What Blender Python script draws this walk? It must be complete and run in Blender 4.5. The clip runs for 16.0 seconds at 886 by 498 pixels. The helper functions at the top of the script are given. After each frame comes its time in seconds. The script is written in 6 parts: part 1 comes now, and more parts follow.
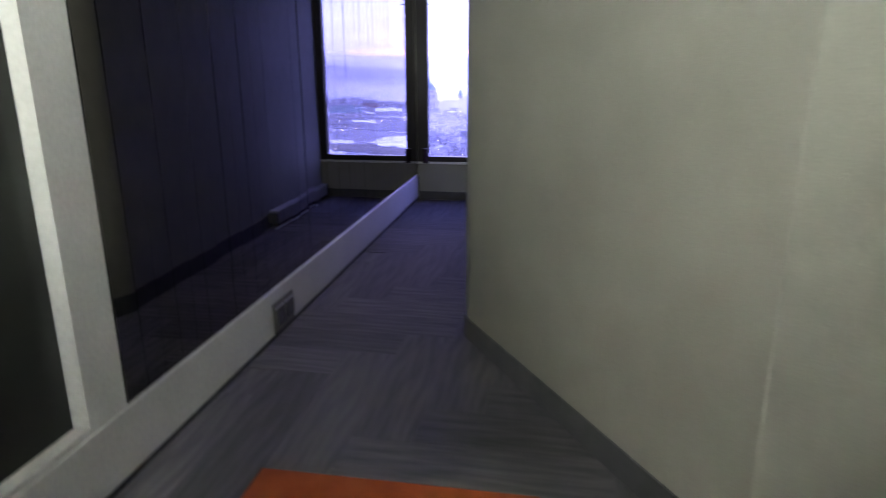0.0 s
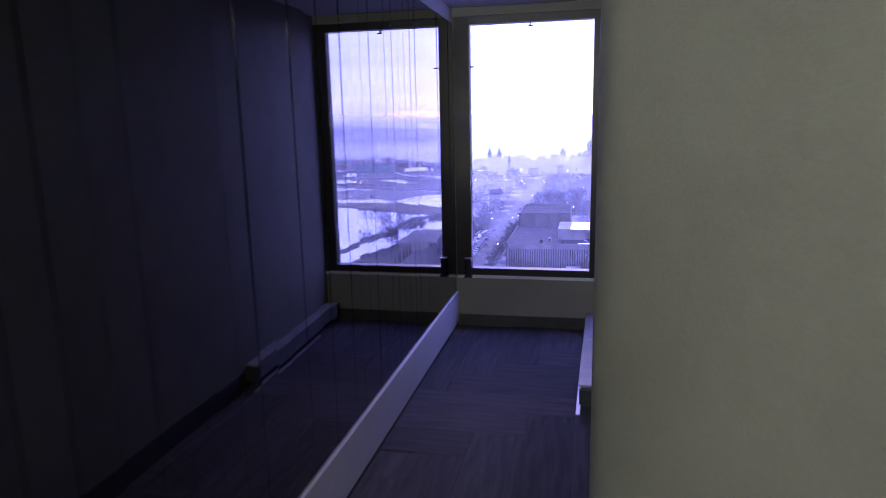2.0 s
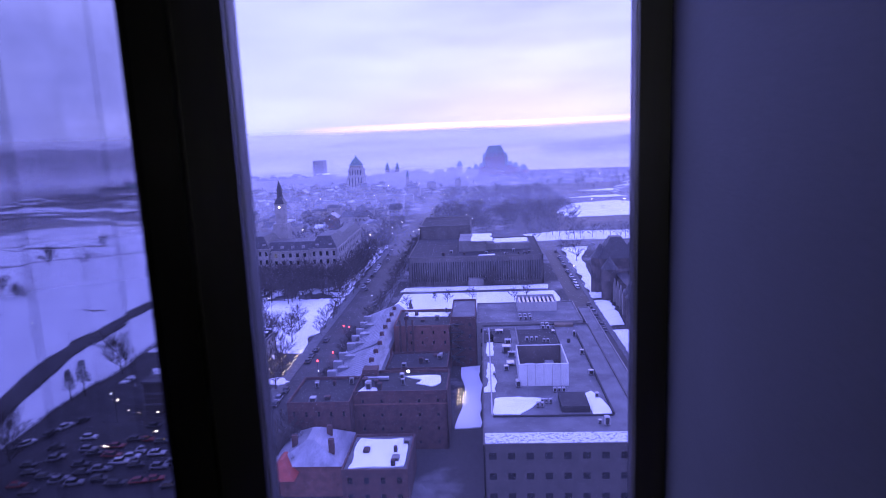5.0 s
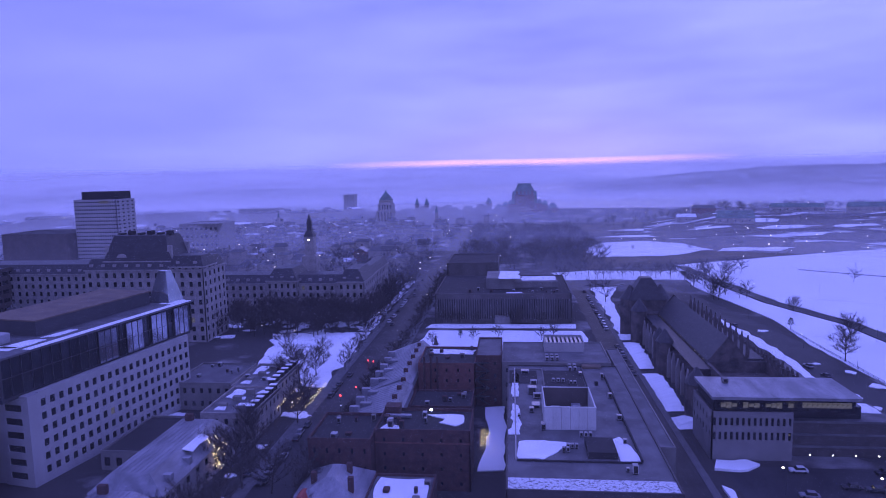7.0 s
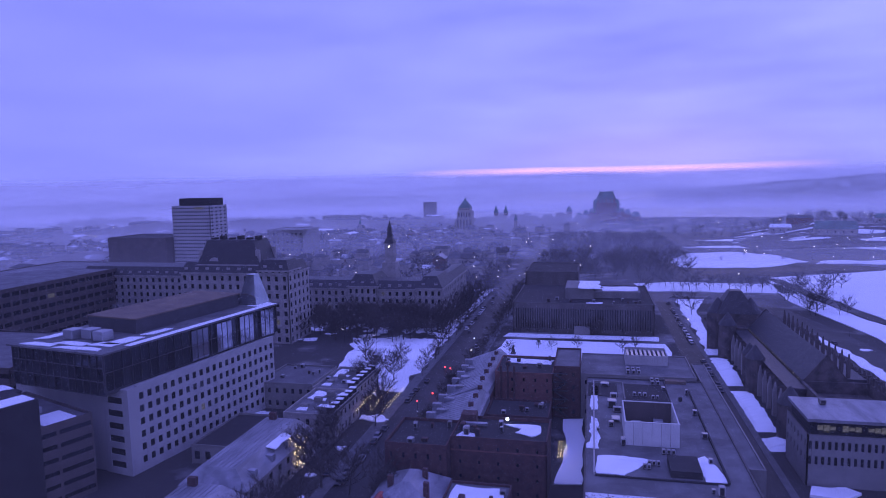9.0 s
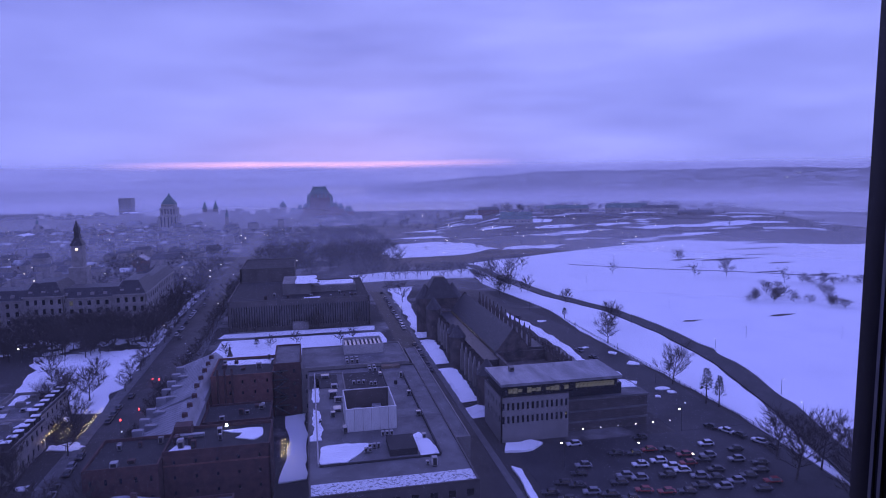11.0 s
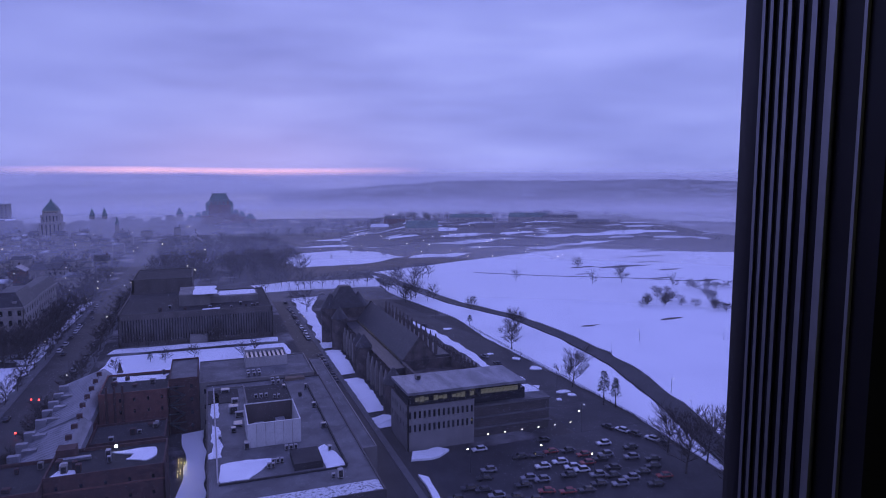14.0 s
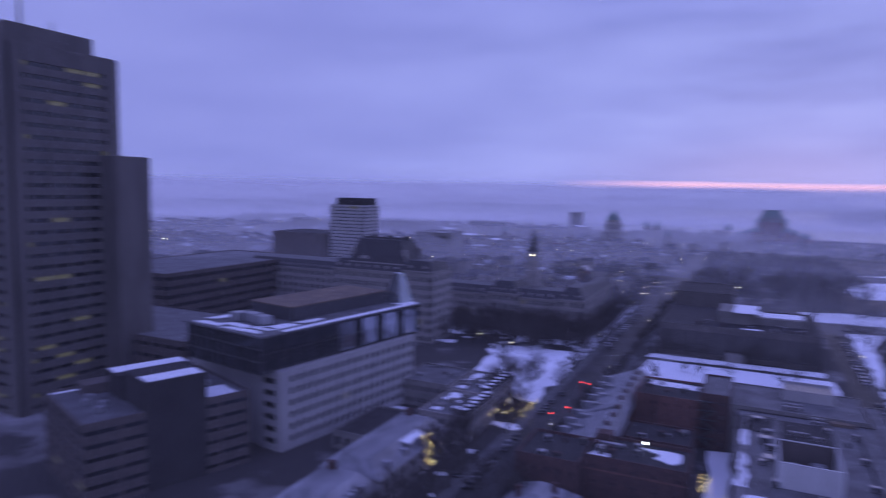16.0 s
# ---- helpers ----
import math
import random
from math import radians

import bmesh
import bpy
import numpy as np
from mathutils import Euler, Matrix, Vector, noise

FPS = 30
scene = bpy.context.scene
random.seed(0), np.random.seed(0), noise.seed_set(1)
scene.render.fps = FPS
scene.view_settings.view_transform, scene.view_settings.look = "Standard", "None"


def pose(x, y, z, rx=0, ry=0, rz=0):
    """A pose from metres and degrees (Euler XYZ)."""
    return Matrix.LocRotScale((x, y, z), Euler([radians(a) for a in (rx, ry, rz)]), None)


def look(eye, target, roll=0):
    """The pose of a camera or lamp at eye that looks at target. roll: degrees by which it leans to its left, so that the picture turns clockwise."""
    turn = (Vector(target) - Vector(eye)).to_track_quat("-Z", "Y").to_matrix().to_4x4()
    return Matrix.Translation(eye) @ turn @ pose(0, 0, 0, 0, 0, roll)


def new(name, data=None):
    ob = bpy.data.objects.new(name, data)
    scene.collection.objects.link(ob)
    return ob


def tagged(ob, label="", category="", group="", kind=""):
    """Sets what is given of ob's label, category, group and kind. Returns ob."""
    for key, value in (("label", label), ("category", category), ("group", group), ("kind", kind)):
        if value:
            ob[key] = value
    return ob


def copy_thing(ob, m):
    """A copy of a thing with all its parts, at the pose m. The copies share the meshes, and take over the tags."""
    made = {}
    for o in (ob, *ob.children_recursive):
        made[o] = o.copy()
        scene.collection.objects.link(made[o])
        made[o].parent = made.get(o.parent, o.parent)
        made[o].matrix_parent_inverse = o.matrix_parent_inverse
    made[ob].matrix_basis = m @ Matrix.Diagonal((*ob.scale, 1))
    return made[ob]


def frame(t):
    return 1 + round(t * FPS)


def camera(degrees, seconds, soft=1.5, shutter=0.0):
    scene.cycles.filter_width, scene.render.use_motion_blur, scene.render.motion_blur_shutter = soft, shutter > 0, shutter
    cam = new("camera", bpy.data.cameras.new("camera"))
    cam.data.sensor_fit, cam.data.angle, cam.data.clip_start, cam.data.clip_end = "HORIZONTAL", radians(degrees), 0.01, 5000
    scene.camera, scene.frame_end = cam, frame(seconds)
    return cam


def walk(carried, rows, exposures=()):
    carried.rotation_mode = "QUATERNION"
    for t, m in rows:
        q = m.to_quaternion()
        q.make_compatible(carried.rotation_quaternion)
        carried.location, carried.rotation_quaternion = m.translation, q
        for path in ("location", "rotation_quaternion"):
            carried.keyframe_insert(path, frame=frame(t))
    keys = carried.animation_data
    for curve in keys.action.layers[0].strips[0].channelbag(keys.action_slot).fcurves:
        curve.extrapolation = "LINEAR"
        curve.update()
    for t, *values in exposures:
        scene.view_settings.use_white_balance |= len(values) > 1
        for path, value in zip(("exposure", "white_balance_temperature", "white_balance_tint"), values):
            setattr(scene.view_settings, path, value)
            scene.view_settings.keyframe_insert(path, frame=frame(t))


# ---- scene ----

# ---- camera and walk ----
cam = camera(68.35, 16.0, soft=0.95, shutter=0.5)
ROWS = [
    (0.0, look((1.422, -6.694, 1.411), (1.095, -4.800, 0.857), -0.2)),
    (0.5, look((1.267, -6.306, 1.448), (0.765, -4.447, 0.906), -3.5)),
    (1.0, look((1.155, -5.787, 1.421), (0.685, -3.891, 0.995), -1.3)),
    (1.5, look((1.070, -5.329, 1.507), (0.545, -3.447, 1.089), -0.8)),
    (2.0, look((0.960, -4.836, 1.559), (0.536, -2.919, 1.177), -1.2)),
    (2.5, look((0.925, -4.262, 1.564), (0.504, -2.360, 1.118), -2.3)),
    (3.0, look((0.760, -3.750, 1.603), (0.466, -1.795, 1.296), -1.6)),
    (3.5, look((0.726, -3.235, 1.561), (0.600, -1.274, 1.191), -1.7)),
    (4.0, look((0.662, -2.665, 1.579), (0.512, -0.707, 1.202), -2.9)),
    (4.2, look((0.657, -2.455, 1.577), (0.523, -0.496, 1.200), -2.8)),
    (6.3, pose(0.7, -0.24, 1.55, 82.98, 0.67, 5.07)),
    (6.5, pose(0.71, -0.22, 1.55, 83.33, 0.96, 6.19)),
    (7.0, pose(0.72, -0.21, 1.55, 83.21, 1.26, 5.93)),
    (7.5, pose(0.72, -0.21, 1.55, 83.65, 1.46, 5.81)),
    (8.0, pose(0.72, -0.21, 1.55, 84.57, 1.61, 8.93)),
    (8.5, pose(0.72, -0.21, 1.55, 84.18, 1.39, 11.96)),
    (9.0, pose(0.72, -0.21, 1.55, 84.04, 1.23, 12.86)),
    (9.5, pose(0.72, -0.21, 1.55, 83.39, 0.52, 7.65)),
    (10.0, pose(0.72, -0.21, 1.55, 83.39, -0.13, -4.41)),
    (10.2, pose(0.72, -0.21, 1.55, 83.29, -0.18, -11.56)),
    (12.3, pose(0.70, -0.21, 1.55, 83.01, 2.25, -10.76)),
    (12.5, pose(0.70, -0.21, 1.55, 83.24, 1.97, -9.88)),
    (13.0, pose(0.705, -0.21, 1.55, 82.64, 1.81, -7.93)),
    (13.5, pose(0.72, -0.21, 1.55, 82.99, 1.00, -15.20)),
    (14.0, pose(0.72, -0.21, 1.55, 83.89, -0.07, -20.00)),
    (14.5, pose(0.72, -0.21, 1.55, 84.42, -1.24, -14.00)),
    (15.0, pose(0.72, -0.21, 1.55, 84.79, -1.97, -3.29)),
    (15.5, pose(0.72, -0.21, 1.55, 84.64, -2.89, 8.47)),
    (16.0, pose(0.72, -0.21, 1.55, 84.69, -1.11, 25.67)),
]
EXPOSURES = [
    (0.0, 2.5, 6400, 12), (1.0, 2.68, 6400, 13), (2.0, 2.32, 6300, 16), (2.5, 2.28, 6250, 18), (3.5, 1.87, 6000, 21), (4.2, 1.73, 5900, 22),
    (6.3, 0.08, 5900, 18), (9.0, 0.0, 6050, 15), (12.3, -0.16, 6800, -1), (14.5, -0.17, 7200, -7), (16.0, -0.1, 7500, -9),
]
walk(cam, ROWS, EXPOSURES)

# ---- world: overcast dawn, violet cloud with a thin pink break over the horizon ----
SUN_AZ, SUN_EL = 5.0, 2.0          # degrees right of +y, above the horizon
world = bpy.data.worlds.new("dawn_sky")
scene.world = world
world.use_nodes = True
wn, wl = world.node_tree.nodes, world.node_tree.links
wn.clear()


def wnode(kind, **inputs):
    n = wn.new(kind)
    for k, v in inputs.items():
        n.inputs[k].default_value = v
    return n


w_out = wn.new("ShaderNodeOutputWorld")
w_bg = wn.new("ShaderNodeBackground")
w_sky = wn.new("ShaderNodeTexSky")
w_sky.sky_type = "NISHITA"
w_sky.sun_disc = False
w_sky.sun_elevation = radians(SUN_EL)
w_sky.sun_rotation = radians(SUN_AZ)
w_co = wn.new("ShaderNodeTexCoord")
w_sep = wn.new("ShaderNodeSeparateXYZ")
wl.new(w_co.outputs["Generated"], w_sep.inputs[0])
# cloud deck: long soft streaks, flattened towards the horizon
w_map = wn.new("ShaderNodeMapping")
w_map.inputs["Scale"].default_value = (1.6, 1.6, 9.0)
wl.new(w_co.outputs["Generated"], w_map.inputs[0])
w_noise = wnode("ShaderNodeTexNoise", Scale=1.7, Detail=6.0, Roughness=0.52)
wl.new(w_map.outputs[0], w_noise.inputs["Vector"])
w_cloud = wn.new("ShaderNodeValToRGB")
w_cloud.color_ramp.elements[0].position, w_cloud.color_ramp.elements[0].color = 0.30, (0.30, 0.325, 1.02, 1)
w_cloud.color_ramp.elements[1].position, w_cloud.color_ramp.elements[1].color = 0.72, (0.50, 0.525, 1.42, 1)
wl.new(w_noise.outputs[0], w_cloud.inputs[0])
# the pink break: elevation band, thinned by noise, strongest round the sun's azimuth
w_n2 = wnode("ShaderNodeTexNoise", Scale=3.0, Detail=3.0)
wl.new(w_co.outputs["Generated"], w_n2.inputs["Vector"])


def wmath(op, a, b=None, clamp=False):
    n = wn.new("ShaderNodeMath")
    n.operation, n.use_clamp = op, clamp
    for i, v in enumerate((a, b)):
        if v is None:
            continue
        if isinstance(v, (int, float)):
            n.inputs[i].default_value = v
        else:
            wl.new(v, n.inputs[i])
    return n.outputs[0]


w_wave = wmath("MULTIPLY_ADD", w_n2.outputs[0], 0.008)
w_wave.node.inputs[2].default_value = -0.004
w_el = wmath("ADD", w_sep.outputs[2], w_wave)
w_d = wmath("ABSOLUTE", wmath("SUBTRACT", w_el, 0.0105))
w_band = wmath("SUBTRACT", 1.0, wmath("DIVIDE", w_d, 0.0065), True)
w_band = wmath("POWER", w_band, 0.7)
w_az = wmath("SUBTRACT", 1.0, wmath("ABSOLUTE", wmath("DIVIDE", wmath("SUBTRACT", w_sep.outputs[0], 0.02), 0.30)), True)
w_mask = wmath("MULTIPLY", w_band, wmath("MULTIPLY", w_az, 1.6, True), True)
w_halo = wmath("MULTIPLY", wmath("SUBTRACT", 1.0, wmath("DIVIDE", wmath("ABSOLUTE", wmath("SUBTRACT", w_sep.outputs[2], 0.03)), 0.05), True),
               wmath("MULTIPLY", w_az, 0.35))


def wmix(fac, a, b):
    n = wn.new("ShaderNodeMix")
    n.data_type = "RGBA"
    for sock, v in ((n.inputs[0], fac), (n.inputs[6], a), (n.inputs[7], b)):
        if isinstance(v, (int, float)):
            sock.default_value = v
        elif isinstance(v, tuple):
            sock.default_value = v
        else:
            wl.new(v, sock)
    return n.outputs[2]


w_dim = wn.new("ShaderNodeVectorMath")
w_dim.operation = "SCALE"
w_dim.inputs[3].default_value = 0.05
wl.new(w_sky.outputs[0], w_dim.inputs[0])
w_high = wmath("MULTIPLY", wmath("SUBTRACT", w_sep.outputs[2], 0.22), 2.2, True)
w_col = wmix(0.06, w_cloud.outputs[0], w_dim.outputs[0])
w_col = wmix(w_high, w_col, (0.34, 0.355, 1.36, 1))
w_dimside = wmath("MULTIPLY", wmath("SUBTRACT", -0.02, w_sep.outputs[0]), 1.5, True)
w_col = wmix(wmath("MULTIPLY", w_dimside, 0.75), w_col, (0.29, 0.30, 0.96, 1))
w_col = wmix(w_halo, w_col, (0.66, 0.56, 1.3, 1))
w_col = wmix(w_mask, w_col, (1.6, 0.85, 1.35, 1))
wl.new(w_col, w_bg.inputs[0])
w_bg.inputs[1].default_value = 1.0
wl.new(w_bg.outputs[0], w_out.inputs[0])

sun = new("sun", bpy.data.lights.new("sun", "SUN"))
sun.data.energy, sun.data.angle, sun.data.color = 0.10, radians(25), (1.0, 0.75, 0.9)
sun.matrix_world = look((0, 0, 300), (-math.sin(radians(SUN_AZ)) * 100, -math.cos(radians(SUN_AZ)) * 100, 300 - 40))

# unseen hall light behind the walker, set above an added shading bowl
hall = new("hall_lamp", bpy.data.lights.new("hall_lamp", "POINT"))
hall.data.shadow_soft_size, hall.data.energy, hall.data.color = 0.09, 60, (0.93, 0.97, 0.86)
hall.location = (0.62, -7.0, 2.13)

# ---- materials ----
def mat(name, col, rough=0.8, col2=None, scale=1.0, mix=(0.35, 0.65), bump=0.0, bump_scale=None, metal=0.0,
        stretch=(1, 1, 1), spread=0.0, emit=None, strength=0.0, stain=0.0, spec=0.4):
    """A Principled surface: two tones by noise at one scale, grain at eight times that, optional change from object to object."""
    m = bpy.data.materials.new(name)
    m.use_nodes = True
    n, l = m.node_tree.nodes, m.node_tree.links
    b = n["Principled BSDF"]
    b.inputs["Roughness"].default_value = rough
    b.inputs["Metallic"].default_value = metal
    b.inputs["Specular IOR Level"].default_value = spec
    co = n.new("ShaderNodeTexCoord")
    mp = n.new("ShaderNodeMapping")
    mp.inputs["Scale"].default_value = stretch
    l.new(co.outputs["Object"], mp.inputs[0])
    no = n.new("ShaderNodeTexNoise")
    no.inputs["Scale"].default_value, no.inputs["Detail"].default_value = scale, 6
    l.new(mp.outputs[0], no.inputs["Vector"])
    ra = n.new("ShaderNodeValToRGB")
    c2 = col2 or tuple(c * 0.72 for c in col)
    ra.color_ramp.elements[0].position, ra.color_ramp.elements[0].color = mix[0], (*c2, 1)
    ra.color_ramp.elements[1].position, ra.color_ramp.elements[1].color = mix[1], (*col, 1)
    l.new(no.outputs[0], ra.inputs[0])
    out = ra.outputs[0]
    fine = n.new("ShaderNodeTexNoise")
    fine.inputs["Scale"].default_value, fine.inputs["Detail"].default_value = bump_scale or scale * 8, 4
    l.new(mp.outputs[0], fine.inputs["Vector"])
    hs = n.new("ShaderNodeHueSaturation")
    l.new(out, hs.inputs["Color"])
    ma = n.new("ShaderNodeMapRange")
    ma.inputs["To Min"].default_value, ma.inputs["To Max"].default_value = 0.86, 1.14
    l.new(fine.outputs[0], ma.inputs[0])
    if spread:
        oi = n.new("ShaderNodeObjectInfo")
        mr = n.new("ShaderNodeMapRange")
        mr.inputs["To Min"].default_value, mr.inputs["To Max"].default_value = 1 - spread, 1 + spread
        l.new(oi.outputs["Random"], mr.inputs[0])
        mu = n.new("ShaderNodeMath")
        mu.operation = "MULTIPLY"
        l.new(ma.outputs[0], mu.inputs[0])
        l.new(mr.outputs[0], mu.inputs[1])
        l.new(mu.outputs[0], hs.inputs["Value"])
    else:
        l.new(ma.outputs[0], hs.inputs["Value"])
    l.new(hs.outputs[0], b.inputs["Base Color"])
    if bump:
        bu = n.new("ShaderNodeBump")
        bu.inputs["Strength"].default_value, bu.inputs["Distance"].default_value = bump, 0.02
        l.new(fine.outputs[0], bu.inputs["Height"])
        l.new(bu.outputs[0], b.inputs["Normal"])
    if emit:
        b.inputs["Emission Color"].default_value = (*emit, 1)
        b.inputs["Emission Strength"].default_value = strength
    return m


def haze_mat(name, alpha, low, high, col):
    """A sheet standing in for haze: part clear, part scattering, thinning out between two heights."""
    m = bpy.data.materials.new(name)
    m.use_nodes = True
    n, l = m.node_tree.nodes, m.node_tree.links
    n.clear()
    out = n.new("ShaderNodeOutputMaterial")
    tr, di, ts = n.new("ShaderNodeBsdfTransparent"), n.new("ShaderNodeBsdfDiffuse"), n.new("ShaderNodeBsdfTranslucent")
    di.inputs[0].default_value = ts.inputs[0].default_value = (*col, 1)
    m1, m2 = n.new("ShaderNodeMixShader"), n.new("ShaderNodeMixShader")
    m1.inputs[0].default_value = 0.1
    l.new(di.outputs[0], m1.inputs[1])
    l.new(ts.outputs[0], m1.inputs[2])
    co, se = n.new("ShaderNodeTexCoord"), n.new("ShaderNodeSeparateXYZ")
    l.new(co.outputs["Object"], se.inputs[0])
    mr = n.new("ShaderNodeMapRange")
    mr.interpolation_type = "SMOOTHSTEP"
    for k, v in (("From Min", low), ("From Max", high), ("To Min", alpha), ("To Max", 0.0)):
        mr.inputs[k].default_value = v
    l.new(se.outputs[2], mr.inputs[0])
    mp, no = n.new("ShaderNodeMapping"), n.new("ShaderNodeTexNoise")
    mp.inputs["Scale"].default_value = (0.0025, 0.0025, 0.02)
    no.inputs["Scale"].default_value, no.inputs["Detail"].default_value = 1.0, 4
    l.new(co.outputs["Object"], mp.inputs[0])
    l.new(mp.outputs[0], no.inputs["Vector"])
    nr = n.new("ShaderNodeMapRange")
    for k, v in (("From Min", 0.3), ("From Max", 0.7), ("To Min", 0.65), ("To Max", 1.2)):
        nr.inputs[k].default_value = v
    l.new(no.outputs[0], nr.inputs[0])
    mu = n.new("ShaderNodeMath")
    mu.operation, mu.use_clamp = "MULTIPLY", True
    l.new(mr.outputs[0], mu.inputs[0])
    l.new(nr.outputs[0], mu.inputs[1])
    l.new(mu.outputs[0], m2.inputs[0])
    l.new(tr.outputs[0], m2.inputs[1])
    l.new(m1.outputs[0], m2.inputs[2])
    l.new(m2.outputs[0], out.inputs[0])
    return m


def glass_mat(name, tint, gloss, veil):
    m = bpy.data.materials.new(name)
    m.use_nodes = True
    n, l = m.node_tree.nodes, m.node_tree.links
    n.clear()
    out, tr, gl, mx = (n.new(k) for k in ("ShaderNodeOutputMaterial", "ShaderNodeBsdfTransparent", "ShaderNodeBsdfGlossy", "ShaderNodeMixShader"))
    tr.inputs[0].default_value = (*tint, 1)
    gl.inputs["Roughness"].default_value = 0.4
    mx.inputs[0].default_value = gloss
    l.new(tr.outputs[0], mx.inputs[1])
    l.new(gl.outputs[0], mx.inputs[2])
    # a translucent share that scatters daylight, standing in for glare over the view
    du, m2 = n.new("ShaderNodeBsdfTranslucent"), n.new("ShaderNodeMixShader")
    du.inputs[0].default_value = (0.9, 0.9, 0.9, 1)
    m2.inputs[0].default_value = veil
    l.new(mx.outputs[0], m2.inputs[1])
    l.new(du.outputs[0], m2.inputs[2])
    l.new(m2.outputs[0], out.inputs[0])
    return m


M_WALL = mat("vinyl_wall", (0.22, 0.214, 0.186), 0.62, (0.20, 0.195, 0.168), 3, bump=0.08, bump_scale=160)
M_WHITE = mat("white_paint", (0.62, 0.615, 0.59), 0.45, (0.58, 0.575, 0.55), 4, bump=0.05, bump_scale=60)
M_CEIL = mat("ceiling_paint", (0.55, 0.55, 0.53), 0.9, scale=2, col2=(0.51, 0.51, 0.49), bump=0.1, bump_scale=120)
M_BASE = mat("dark_base", (0.055, 0.055, 0.058), 0.6, scale=8)
M_CARPET = mat("carpet", (0.098, 0.092, 0.098), 0.8, (0.055, 0.052, 0.057), 5, bump=0.5, bump_scale=240, stretch=(6, 0.6, 1), spread=0.22, spec=0.3)
M_CARPET_X = mat("carpet_cross", (0.098, 0.092, 0.098), 0.8, (0.055, 0.052, 0.057), 5, bump=0.5, bump_scale=240, stretch=(0.6, 6, 1), spread=0.22, spec=0.3)
M_ORANGE = mat("orange_carpet", (0.30, 0.06, 0.016), 0.97, (0.22, 0.042, 0.012), 6, bump=0.5, bump_scale=240, spec=0.1)
M_DARKPANEL = mat("dark_panel", (0.018, 0.02, 0.018), 0.35, scale=2)
M_FRAME = mat("bronze_aluminium", (0.026, 0.022, 0.023), 0.38, (0.018, 0.016, 0.016), 12, metal=0.35, stretch=(1, 1, 0.1))
M_MIRROR = mat("smoked_mirror", (0.33, 0.325, 0.32), 0.02, (0.30, 0.295, 0.29), 1.5, metal=1.0)
M_METAL = mat("grey_metal", (0.42, 0.42, 0.43), 0.4, scale=6, metal=0.7)
M_HEATER = mat("heater_enamel", (0.30, 0.29, 0.28), 0.42, scale=5, bump=0.05)
M_OUTLET = mat("outlet_grey", (0.16, 0.155, 0.14), 0.5, scale=14, bump=0.2)
M_PANE = glass_mat("window_glass", (0.97, 0.98, 0.99), 0.004, 0.02)
M_RIB = mat("rib_aluminium", (0.42, 0.40, 0.40), 0.4, (0.28, 0.27, 0.27), 12, metal=0.6, stretch=(1, 1, 0.1))
M_TUMBLER = mat("dark_glass", (0.03, 0.02, 0.03), 0.08, scale=5, spec=0.6)

# outdoors
M_SNOW = mat("snow", (0.93, 0.94, 0.95), 0.75, (0.85, 0.86, 0.88), 0.05, (0.30, 0.55), bump=0.35, bump_scale=0.9)
M_ROOFSNOW = mat("roof_snow", (0.92, 0.93, 0.94), 0.75, (0.82, 0.83, 0.85), 0.4, bump=0.3, bump_scale=3)
M_ASPHALT = mat("wet_asphalt", (0.046, 0.044, 0.045), 0.6, (0.026, 0.025, 0.026), 0.12, bump=0.25, bump_scale=4, spec=0.2)
M_GROUND = mat("winter_ground", (0.30, 0.29, 0.28), 0.9, (0.045, 0.041, 0.037), 0.035, (0.54, 0.70), bump=0.3, bump_scale=0.6)
M_WATER = mat("grey_water", (0.10, 0.11, 0.12), 0.25, scale=0.002)
M_PAVE = mat("pavement", (0.13, 0.128, 0.125), 0.8, scale=0.4, bump=0.2)
M_CONC = mat("pale_precast", (0.43, 0.41, 0.385), 0.8, (0.36, 0.345, 0.33), 0.25, bump=0.15, bump_scale=6, stretch=(1, 1, 0.3))
M_PANEL = mat("pale_panel", (0.60, 0.59, 0.57), 0.6, (0.52, 0.51, 0.49), 0.4, bump=0.1, bump_scale=4)
M_CONC2 = mat("grey_concrete", (0.24, 0.225, 0.20), 0.85, (0.17, 0.16, 0.145), 0.2, bump=0.2, bump_scale=5, stretch=(1, 1, 0.25))
M_BROWN = mat("brown_precast", (0.112, 0.092, 0.08), 0.85, (0.082, 0.068, 0.06), 0.25, bump=0.2, bump_scale=6)
M_BRICK = mat("red_brick", (0.19, 0.088, 0.068), 0.9, (0.12, 0.06, 0.048), 0.6, bump=0.3, bump_scale=9)
M_BRICK2 = mat("dark_brick", (0.10, 0.052, 0.044), 0.9, (0.06, 0.034, 0.03), 0.6, bump=0.3, bump_scale=9)
M_STONE = mat("grey_stone", (0.38, 0.35, 0.315), 0.9, (0.27, 0.25, 0.225), 0.35, bump=0.4, bump_scale=3)
M_RUIN = mat("sooty_stone", (0.135, 0.112, 0.098), 0.92, (0.055, 0.048, 0.044), 0.3, bump=0.5, bump_scale=2.5)
M_TOWER = mat("dark_concrete", (0.145, 0.13, 0.115), 0.85, (0.10, 0.09, 0.08), 0.15, bump=0.2, bump_scale=4, stretch=(1, 1, 0.25))
M_GLIM = mat("small_lamp", (0.8, 0.75, 0.6), 0.5, emit=(1.0, 0.86, 0.6), strength=1.6)
M_ROOF = mat("grey_membrane", (0.155, 0.153, 0.152), 0.75, (0.085, 0.083, 0.082), 0.18, bump=0.2, bump_scale=3)
M_ROOFDARK = mat("dark_membrane", (0.044, 0.041, 0.04), 0.8, scale=0.2, bump=0.2, bump_scale=3, spec=0.2)
